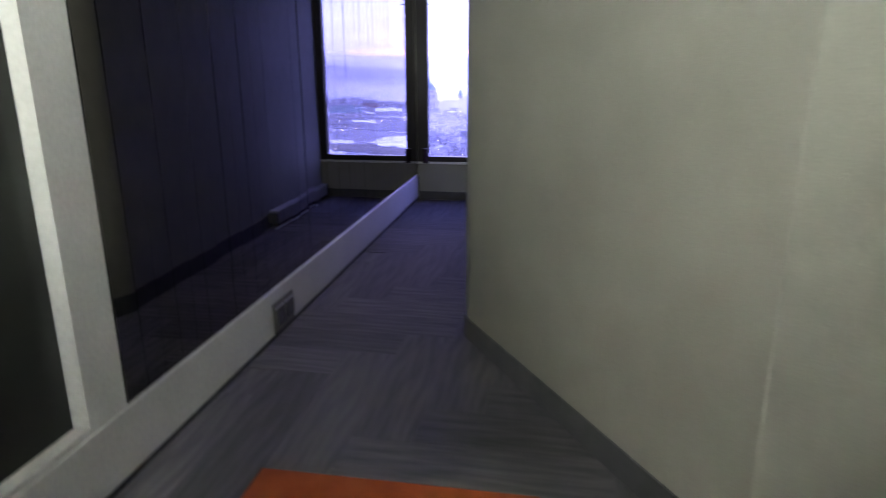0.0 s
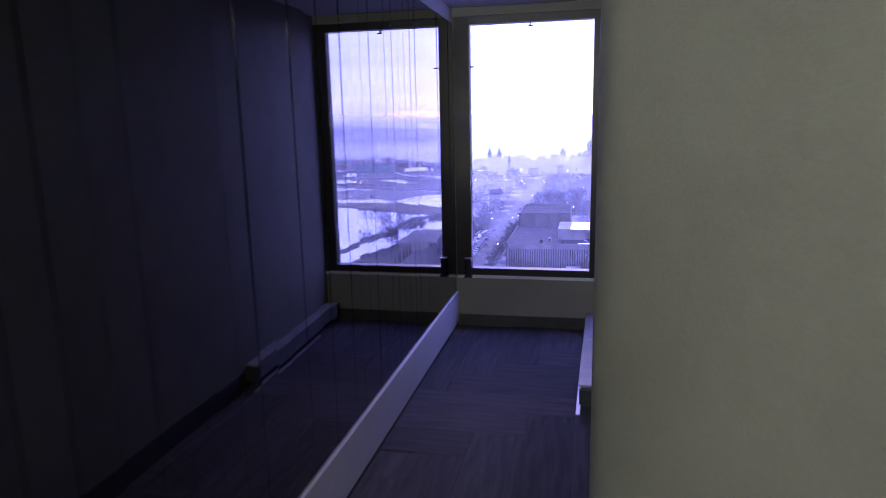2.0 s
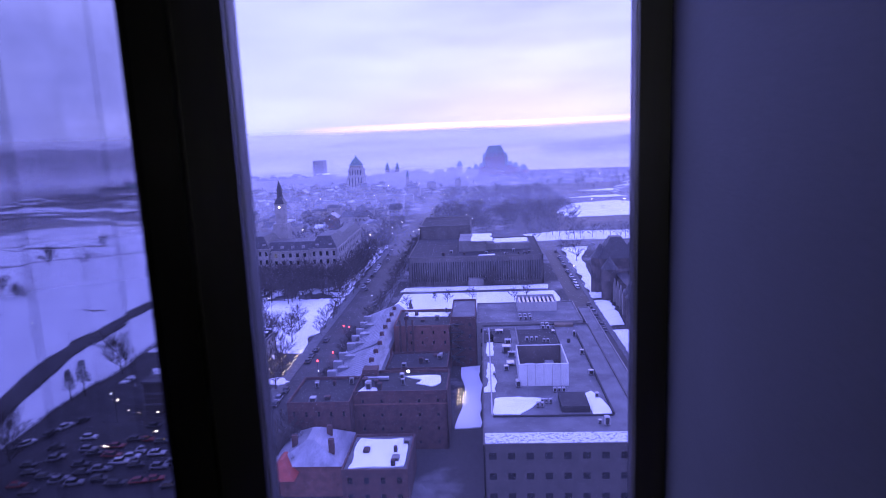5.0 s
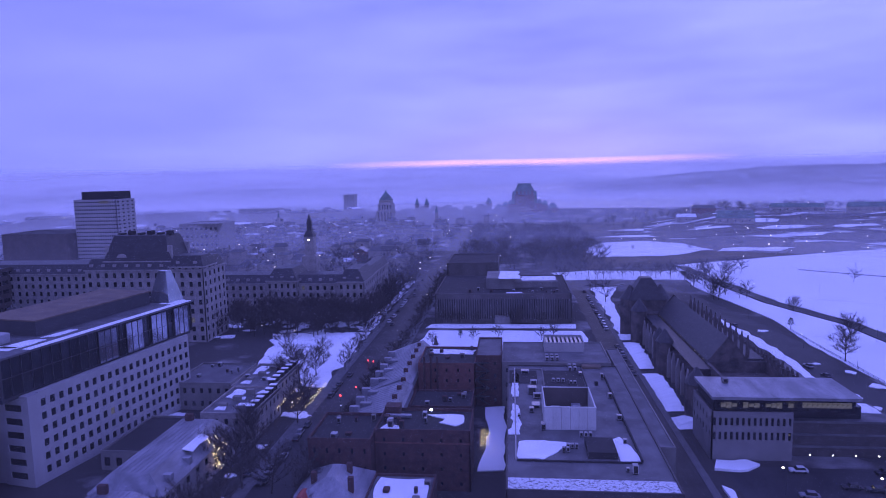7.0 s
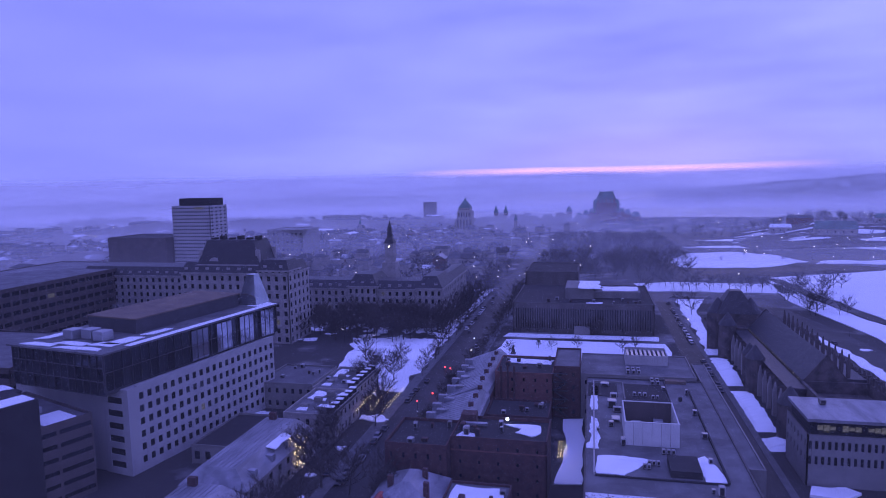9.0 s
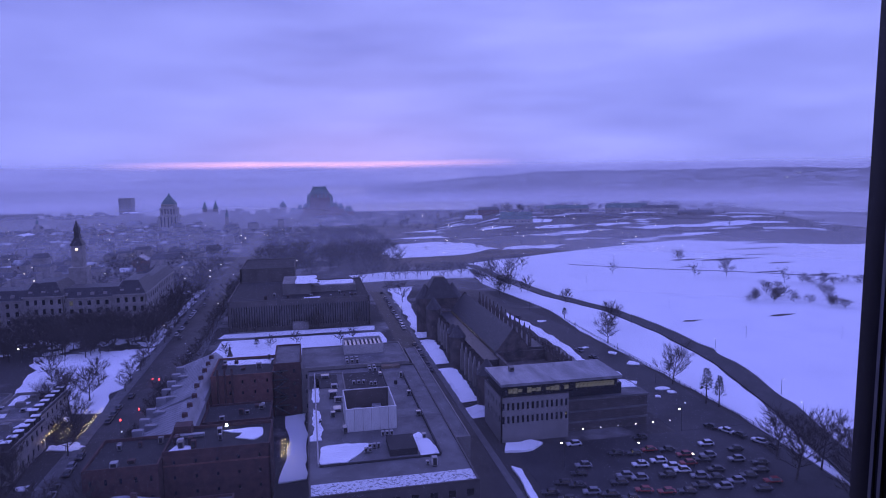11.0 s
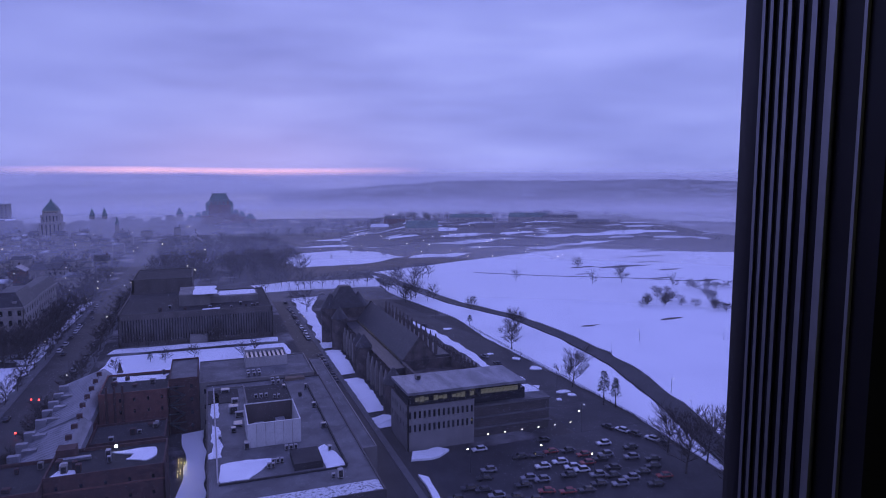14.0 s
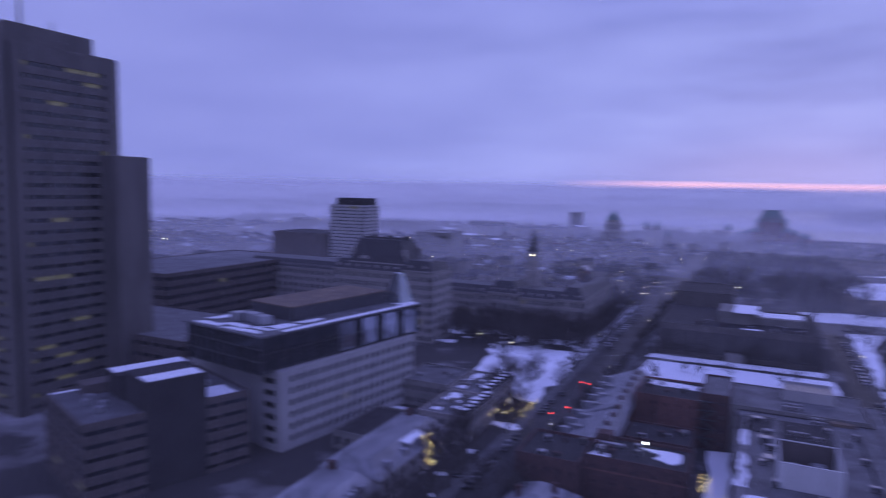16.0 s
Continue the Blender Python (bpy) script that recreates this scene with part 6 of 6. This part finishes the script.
# snow lying on the hill's ledges
for i, (az, r, sx, sy) in enumerate(((19.5, 880, 30, 12), (21.5, 842, 26, 8), (26.5, 855, 24, 7), (30.5, 850, 44, 8), (34.5, 880, 50, 10), (28.5, 945, 30, 8), (16.5, 830, 22, 7), (23.5, 800, 20, 5), (32.5, 800, 40, 6), (37.5, 900, 46, 8), (18.0, 930, 26, 8))):
    bm = bmesh.new()
    cx, cy, _ = on_hill(az, r)
    grid = [[bm.verts.new((cx + u * sx * (1 + 0.3 * noise.noise(Vector((u * 2, v * 2, i)))), cy + v * sy * (1 + 0.5 * noise.noise(Vector((u * 3, v, i + 5)))), 0)) for v in (-1, -0.5, 0, 0.5, 1)] for u in (-1, -0.8, -0.6, -0.4, -0.2, 0, 0.2, 0.4, 0.6, 0.8, 1)]
    for a in range(11):
        for b in range(5):
            vtx = grid[a][b]
            pinch = (1 - ((a - 5) / 5.2) ** 4)
            vtx.co.y = cy + (vtx.co.y - cy) * pinch
            vtx.co.z = G + hill_z(vtx.co.x, vtx.co.y) + 0.9
    for a in range(10):
        for b in range(4):
            bm.faces.new((grid[a][b], grid[a + 1][b], grid[a + 1][b + 1], grid[a][b + 1]))
    tagged(part("snow_ledge", bm, M_SNOW), "snow lying on a ledge of the citadel hill", "snow", kind="structure")

# the far bank's houses, clearings and lamps
rfs = random.Random(515)
fw_bm, fr_bm, fl_bm = bmesh.new(), bmesh.new(), bmesh.new()
for k in range(900):
    a, r = rfs.uniform(-62, -12), 1900 + 1150 * rfs.random() ** 1.6
    if noise.noise(Vector((a * 0.5, r * 0.006, 4))) < -0.05:
        continue
    x, y, z = -math.sin(radians(a)) * r, math.cos(radians(a)) * r, shore(a, r)
    w, d, h = rfs.uniform(4, 10), rfs.uniform(4, 7), rfs.uniform(4, 8)
    box(fw_bm, x - w, x + w, y - d, y + d, z - 4, z + h)
    frustum(fr_bm, x - w - 0.4, x + w + 0.4, y - d - 0.4, y + d + 0.4, z + h, z + h + rfs.uniform(2, 5), (0.5, d * 0.9))
    if k % 14 == 0:
        box(fl_bm, x - 0.7, x + 0.7, y - d - 1.4, y - d - 0.2, z + h, z + h + 1.4)
for nm, bm, mm, lb, ct in (("far_bank_walls", fw_bm, M_CONC2, "hazy houses along the far river bank", "houses"), ("far_bank_roofs", fr_bm, M_TOWNROOF, "snow-dusted roofs along the far river bank", "roofs"), ("far_bank_lights", fl_bm, M_LAMPW, "tiny lights along the far river bank", "lights")):
    tagged(part(nm, bm, mm), lb, ct, kind="stuff")

# ---- trees ----
big = [make_tree(31 + i, 1.0 * h, 18, 11, "bare winter tree standing in the snow", sp, 0.95) for i, (h, sp) in enumerate(((12, 0.56), (14, 0.50), (10, 0.58), (16, 0.46)))]
small = [make_tree(71 + i, h, 12, 9, "bare winter tree by the avenue", sp, 1.25) for i, (h, sp) in enumerate(((11, 0.48), (9, 0.50), (13, 0.42)))]
rt = random.Random(8)


belt = []


def plant(protos, x, y, scale=None, z=0.0):
    p = rt.choice(protos)
    if y > 384:
        belt.append((x, y))
        return None
    s = scale or rt.uniform(0.8, 1.2)
    o = copy_thing(p, pose(x, y, G + z, 0, 0, rt.uniform(0, 360)))
    o.scale = (s, s, s)
    return o


for x, y, s in ((131, 212, 1.05), (133.5, 270, 0.85), (227, 455, 0.8), (125.5, 150, 1.1), (121, 137, 1.15), (131, 140, 1.2), (137, 128, 1.1), (128, 125, 1.25), (143, 118, 1.1), (136, 112, 1.2),
                (288, 346, 0.6), (280, 352, 0.5), (288, 309, 0.5), (296, 318, 0.5), (275, 421, 0.55), (268, 330, 0.6), (262, 338, 0.5), (305, 330, 0.6), (330, 380, 0.6), (340, 372, 0.6), (320, 385, 0.5), (150, 360, 0.7),
                (-80, 160, 1.0), (-74.5, 176, 0.9), (-77, 244, 0.8), (-80, 233, 1.0), (-72, 215, 1.0), (-68.5, 196, 0.8), (-60, 150, 1.0), (-68.5, 140, 1.0), (-68.5, 152, 1.1), (-48.3, 172, 0.9), (-48.3, 190, 0.8), (-48.5, 150, 1.0), (-48.3, 212, 0.8), (-85, 228, 1.0)):
    plant(big, x, y, s)
for _ in range(4):
    plant(big, rt.uniform(-80, -70), rt.uniform(118, 200), rt.uniform(0.7, 1.05))
for _ in range(10):
    plant(big, rt.uniform(-49, -47.6), rt.uniform(126, 250), rt.uniform(0.6, 0.9))
for cx, cy in ((288, 346), (265, 335), (330, 378), (296, 315), (352, 372), (372, 366), (310, 300), (300, 380), (318, 350)):
    for _ in range(4):
        o = plant(small, cx + rt.gauss(0, 6), min(383, cy + rt.gauss(0, 5)), 0.5)
        o.scale = (0.75, 0.75, 0.45)
for _ in range(95):
    plant(small, rt.uniform(-150, -74), rt.uniform(304, 348), rt.uniform(0.9, 1.35))
for k in range(26):
    plant(small, rt.uniform(-82, -72), 330 + k * 6, rt.uniform(0.9, 1.25))
    plant(small, rt.uniform(-46, -34), 400 + k * 5.5, rt.uniform(0.8, 1.1))
for k in range(20):
    plant(small, -68.4 + rt.uniform(-1, 1), 255 + k * 11 + rt.uniform(-3, 3), rt.uniform(0.8, 1.1))
    plant(small, -47.8 + rt.uniform(-1, 1), 258 + k * 11 + rt.uniform(-3, 3), rt.uniform(0.7, 1.0))
for k in range(9):
    plant(small, rt.uniform(-42, 32), 332.5 + rt.uniform(-1, 1), rt.uniform(0.5, 0.8))
for k in range(30):
    plant(small, 34 + k * 4.6, 466 + rt.uniform(0, 30), rt.uniform(0.8, 1.15))
for k in range(16):
    plant(small, rt.uniform(118, 146), rt.uniform(385, 455), rt.uniform(0.7, 1.0))
for x, y in ((58, 330), (60, 360), (56, 390), (52, 420), (-18, 300), (-6, 304), (14, 300), (20, 306), (-36, 290)):
    plant(small, x, y, 0.6)
pines = [make_pine(5, 12.5), make_pine(6, 10.5)]
pines[0].matrix_world = pose(131, 191, G)
pines[1].matrix_world = pose(133.5, 187.5, G)
for x, y, s in ((134.4, 324, 0.55), (-35, 262, 0.7), (-24, 303, 0.45)):
    o = copy_thing(pines[1], pose(x, y, G))
    o.scale = (s * 1.5, s * 1.5, s)
# park keys: the prototypes themselves stand in the park
for o, (x, y) in zip(big + small, ((150, 300), (300, 420), (310, 500), (122, 118), (-79, 262), (-90, 255), (-98, 270))):
    o.matrix_world = pose(x, y, G)

# distant woods
verts, faces = [], []
wt, wc = tree_mesh(99, 12, 9, 8, 0.5, 1.5)
base_v, base_f = [], []
for b in (wt, wc):
    off = len(base_v)
    b.verts.ensure_lookup_table()
    b.verts.index_update()
    base_v += [tuple(v.co) for v in b.verts]
    base_f += [[off + v.index for v in f.verts] for f in b.faces]
    b.free()
BV = np.array(base_v)
sites = [(rt.uniform(-46, 84), rt.uniform(520, 860)) for _ in range(420)]
sites += [(rt.uniform(-170, -70), rt.uniform(470, 620)) for _ in range(60)]
sites += [(rt.uniform(200, 720), rt.uniform(860, 990)) for _ in range(110)]
sites += [(rt.uniform(60, 240), rt.uniform(900, 1150)) for _ in range(60)]
sites += [(rt.uniform(230, 640), rt.uniform(930, 1010)) for _ in range(90)]
sites += [(rt.uniform(-300, -60), rt.uniform(640, 960)) for _ in range(70)]
sites += [(rt.uniform(-500, -150), rt.uniform(480, 900)) for _ in range(60)]
sites += belt
sites += [(rt.uniform(110, 740), rt.uniform(640, 960)) for _ in range(120)]
allv, allf = [], []
for k, (x, y) in enumerate(sites):
    a, s = rt.uniform(0, 6.28), rt.uniform(0.8, 1.3) * (0.45 if x > 100 and 600 < y < 925 else 0.85)
    c, q = math.cos(a) * s, math.sin(a) * s
    P = np.stack([BV[:, 0] * c - BV[:, 1] * q + x, BV[:, 0] * q + BV[:, 1] * c + y, BV[:, 2] * s + G + hill_z(x, y)], 1)
    off = k * len(BV)
    allv += P.tolist()
    allf += [[i + off for i in f] for f in base_f]
me = bpy.data.meshes.new("woods")
me.from_pydata(allv, [], allf)
me.materials.append(M_WOODS)
tagged(new("woods", me), "bare leafless woods around the old town", "woods", kind="stuff")

# ---- cars, lamps, small things ----
cars = [make_car("white parked car on wet asphalt", M_CARWHITE, 0.15), make_car("dark parked car on wet asphalt", M_CARDARK), make_car("red parked car on wet asphalt", M_CARRED), make_car("grey parked car on wet asphalt", M_CARGREY, 0.2)]
lot = [(74, 169.5, 88, 0), (95, 169.5, 90, 1), (111, 161, 85, 0), (92, 154, 80, 0), (93.5, 150, 78, 0), (95, 147.5, 80, 0), (97.5, 143.5, 80, 3), (101, 142, 82, 1), (104, 146, 80, 1), (79, 148, 80, 3), (82, 146, 80, 3), (76, 145, 80, 1),
       (80, 140, 75, 2), (85, 138, 80, 2), (90, 137, 80, 1), (88, 160, 85, 1), (93, 161, 85, 2), (98, 160, 85, 1), (101, 156, 85, 2), (83, 161, 85, 1), (120, 172, 20, 1), (122.5, 168, 20, 0), (124.5, 164.5, 20, 1), (127, 159, 20, 0), (128, 155, 20, 1),
       (62, 148, 80, 1), (65, 146, 80, 1), (67, 142, 80, 3), (60, 140, 80, 1), (105, 139, 80, 3), (110, 141, 80, 1), (68, 152, 82, 1), (71, 156, 82, 3),
       (-70, 160, 4, 1), (-64, 156, 4, 1), (-64, 170, 4, 3), (-64.5, 183, 4, 1), (-63.5, 245, 2, 1), (-53, 300, 2, 3), (-62, 330, 2, 1), (-54, 370, 2, 1), (-62, 410, 2, 3), (46.5, 330, 2, 1), (46.5, 360, 2, 3), (117, 250, 12, 1), (116, 262, 12, 3), (110, 330, 20, 1), (74, 445, 80, 3), (52, 444, 85, 1), (57, 144, 80, 1), (58.5, 136, 80, 3), (71, 140, 80, 1), (75, 137, 80, 1), (95, 139, 80, 1), (100, 137, 80, 3), (115, 143, 80, 1), (118, 147, 80, 1), (113, 150, 80, 3), (104, 152, 80, 1), (117, 156, 85, 1), (65, 137, 80, 1), (109, 134, 80, 1), (114, 137, 80, 2)]
for i, (x, y, rz, k) in enumerate(lot):
    copy_thing(cars[k], pose(x, y, G + 0.05, 0, 0, rz))
for o, (x, y) in zip(cars, ((86, 153), (90, 146), (99, 151), (107, 154))):
    o.matrix_world = pose(x, y, G + 0.05, 0, 0, 82)
rk = random.Random(61)
for x, y0, y1 in ((-64.6, 108, 252), (-51.6, 262, 440), (-64.6, 330, 470), (46.9, 250, 440)):
    y = y0
    while y < y1:
        if rk.random() < 0.55:
            copy_thing(cars[rk.choice((0, 1, 1, 3, 1))], pose(x + rk.uniform(-0.2, 0.2), y, G + 0.05, 0, 0, rk.choice((0, 180)) + rk.uniform(-2, 2)))
        y += rk.uniform(5.8, 7.5)
warm = make_lamp(7, M_LAMP, "street lamp with a warm glowing head", 0.24)
white = make_lamp(6, M_LAMPW, "park lamp with a pale glowing head", 0.14)
warm.matrix_world = pose(-69, 196, G)
white.matrix_world = pose(199, 262, G)
for x, y, rz in ((-51, 186, 180), (-51, 270, 180), (-68, 330, 0), (-51, 380, 180), (-68, 440, 0), (-51, 500, 180), (-68, 560, 0), (-51, 640, 180), (-68, 720, 0), (-51, 800, 180), (49, 345, 0), (86, 152.5, 0), (66, 157, 0), (96, 143, 0), (110, 172, 0), (-100, 290, 0), (-120, 300, 0), (-112, 330, 0), (-90, 345, 0), (-130, 320, 0), (-95, 420, 0), (-88, 455, 0), (-84, 480, 0)):
    copy_thing(warm, pose(x, y, G, 0, 0, rz))
for x, y in ((-54.5, 197), (-53.5, 294), (161, 300), (172, 246), (161, 192), (151, 170), (200, 330), (240, 250), (300, 300), (190, 420), (250, 440), (320, 480), (150, 420), (135, 480), (260, 520), (126, 215), (128, 250), (126, 290), (122, 345), (115, 180), (350, 560), (420, 600)):
    copy_thing(white, pose(x, y, G, 0, 0, rt.uniform(0, 360)))
glow = make_lamp(8, M_LAMP, "distant street lamp glowing warm", 0.42)
glow.matrix_world = pose(300, 800, G)
for _ in range(70):
    y = rt.uniform(620, 1250)
    x = rt.choice((rt.uniform(-0.85, 0.0) * y, rt.uniform(0.2, 0.6) * min(y, 900)))
    copy_thing(glow, pose(x, y, G + 1 + hill_z(x, y), 0, 0, rt.uniform(0, 360)))
for k in range(6):
    o = new("wall_lamp", pane_mesh(0.32, 0.22, M_LAMP))
    tagged(o, "small lamp over the annex wall", "wall lamp", "wall lamps")
    o.location = (77 + k * 5.6, 170.2, G + 4.5)
for x, y, z in ((-21.2, 166.6, 16.1), (-58, 210, 4.2), (-55, 250, 4.2), (-60, 262, 1.0), (-57, 228, 1.0)):
    sg = thing("signal_lamp", "small bright signal lamp on a bracket", "lamp", x, y, G + z)
    bm = bmesh.new()
    cyl(bm, 0, 0, 0, 0.5, 0.3 if z < 5 else 0.42, 0.22 if z < 5 else 0.34, 8)
    part("lens", bm, M_LAMPW if z > 5 else M_RED, sg)
    part("bracket", boxes((-0.08, 0.08, -0.08, 0.08, -z + 0.05 if z < 5 else -1.0, 0.0)), M_POLE, sg)
# string lights in the avenue's trees and over the terrace
for name, pts in (("tree_lights", [(-80 + rt.gauss(0, 1.6), 160 + rt.gauss(0, 1.6), rt.uniform(1.5, 10)) for _ in range(160)]),
                  ("terrace_lights", [(-76.5 + 4.5 * (k % 3) + 0.3 * math.sin(k), 200 + k * 0.34, 3.4 + 0.5 * math.sin(k * 0.9)) for k in range(75)]),
                  ("yard_lights", [(-8.4 + 0.7 * (k % 4), 172 + k * 0.5, 4.2 + 0.4 * math.sin(k * 1.3)) for k in range(22)])):
    bm = bmesh.new()
    for x, y, z in pts:
        cyl(bm, x, y, z, z + 0.16, 0.09, 0.05, 5)
    ob = part(name, bm, M_BULB)
    ob.location = (0, 0, G)
    tagged(ob, "warm string of small lights by the avenue", "string lights", kind="stuff")
# fence along the park verge
fe = thing("park_fence", "low dark fence between car park and snow", "fence", 133.5, 230, G)
for k in range(60):
    part("post", boxes((-0.08, 0.08, -0.08, 0.08, 0, 1.25)), M_POLE, fe).location = (0.6 * math.sin(k * 0.09), -110 + k * 3.4, 0)
for z in (0.55, 1.1):
    bm = bmesh.new()
    for k in range(59):
        x0, x1 = 0.6 * math.sin(k * 0.09), 0.6 * math.sin((k + 1) * 0.09)
        prism(bm, [(x0 - 0.04, -110 + k * 3.4), (x0 + 0.04, -110 + k * 3.4), (x1 + 0.04, -106.6 + k * 3.4), (x1 - 0.04, -106.6 + k * 3.4)], z - 0.05, z + 0.05)
    part("rail", bm, M_POLE, fe)

# small monument on the snowy plaza
mo = thing("monument", "small dark monument standing in the snow", "monument", -34.5, 290.6, G + 0.4)
bm = bmesh.new()
box(bm, -1.1, 1.1, -1.1, 1.1, 0, 0.5)
frustum(bm, -0.8, 0.8, -0.8, 0.8, 0.5, 2.0, 0.15)
frustum(bm, -0.5, 0.5, -0.45, 0.45, 2.0, 4.2, 0.28)
part("body", bm, M_RUIN, mo)

# the crowd of small roofs and lights of the old town
rc = random.Random(404)
walls_bm, roofs_bm, lights_bm = bmesh.new(), bmesh.new(), bmesh.new()
placed = 0
while placed < 800:
    y = rc.uniform(480, 1290)
    x = rc.uniform(-0.92 * y, -0.01 * y - 10)
    if (-88 < x < -28 and y < 980) or (abs(x + 340) < 70 and y < 550) or (abs(x + 310) < 32 and 610 < y < 670) or (abs(x + 131) < 60 and y < 500):
        continue
    w, d, h = rc.uniform(4, 9), rc.uniform(4, 7), rc.uniform(5, 12)
    box(walls_bm, x - w, x + w, y - d, y + d, G, G + h)
    frustum(roofs_bm, x - w - 0.3, x + w + 0.3, y - d - 0.3, y + d + 0.3, G + h, G + h + rc.uniform(0.8, 4), (rc.uniform(0.3, w * 0.7), d * 0.9))
    box(walls_bm, x + w * 0.5, x + w * 0.5 + 1.2, y, y + 1, G + h, G + h + 4.5)
    placed += 1
for k in range(420):
    y = rc.uniform(330, 1000)
    x = -rc.uniform(0.95, 1.5) * y
    if x > -440 and y < 420:
        continue
    w, d, h = rc.uniform(5, 14), rc.uniform(5, 9), rc.uniform(5, 15)
    box(walls_bm, x - w, x + w, y - d, y + d, G, G + h)
    frustum(roofs_bm, x - w - 0.3, x + w + 0.3, y - d - 0.3, y + d + 0.3, G + h, G + h + rc.uniform(0.8, 3), (rc.uniform(0.3, w * 0.5), d * 0.8))
    if k % 9 == 0:
        box(lights_bm, x - 0.4, x + 0.4, y - d - 1.0, y - d - 0.2, G + h - 1, G + h)
for k in range(260):
    y = rc.uniform(440, 1290)
    x = rc.uniform(-0.9 * y, 0.0) if k % 4 else rc.uniform(0.15, 0.62) * y
    box(lights_bm, x - 0.22, x + 0.22, y - 0.22, y + 0.22, G + 6 + (k % 5) * 1.5, G + 6.35 + (k % 5) * 1.5)
for nm, bm, mm, lb, ct in (("old_town_walls", walls_bm, M_STONE, "crowded stone houses of the old town in haze", "houses"), ("old_town_roofs", roofs_bm, M_TOWNROOF, "snow-dusted roofs of the old town in haze", "roofs"), ("town_lights", lights_bm, M_LAMP, "tiny warm lights across the old town", "lights")):
    tagged(part(nm, bm, mm), lb, ct, kind="stuff")
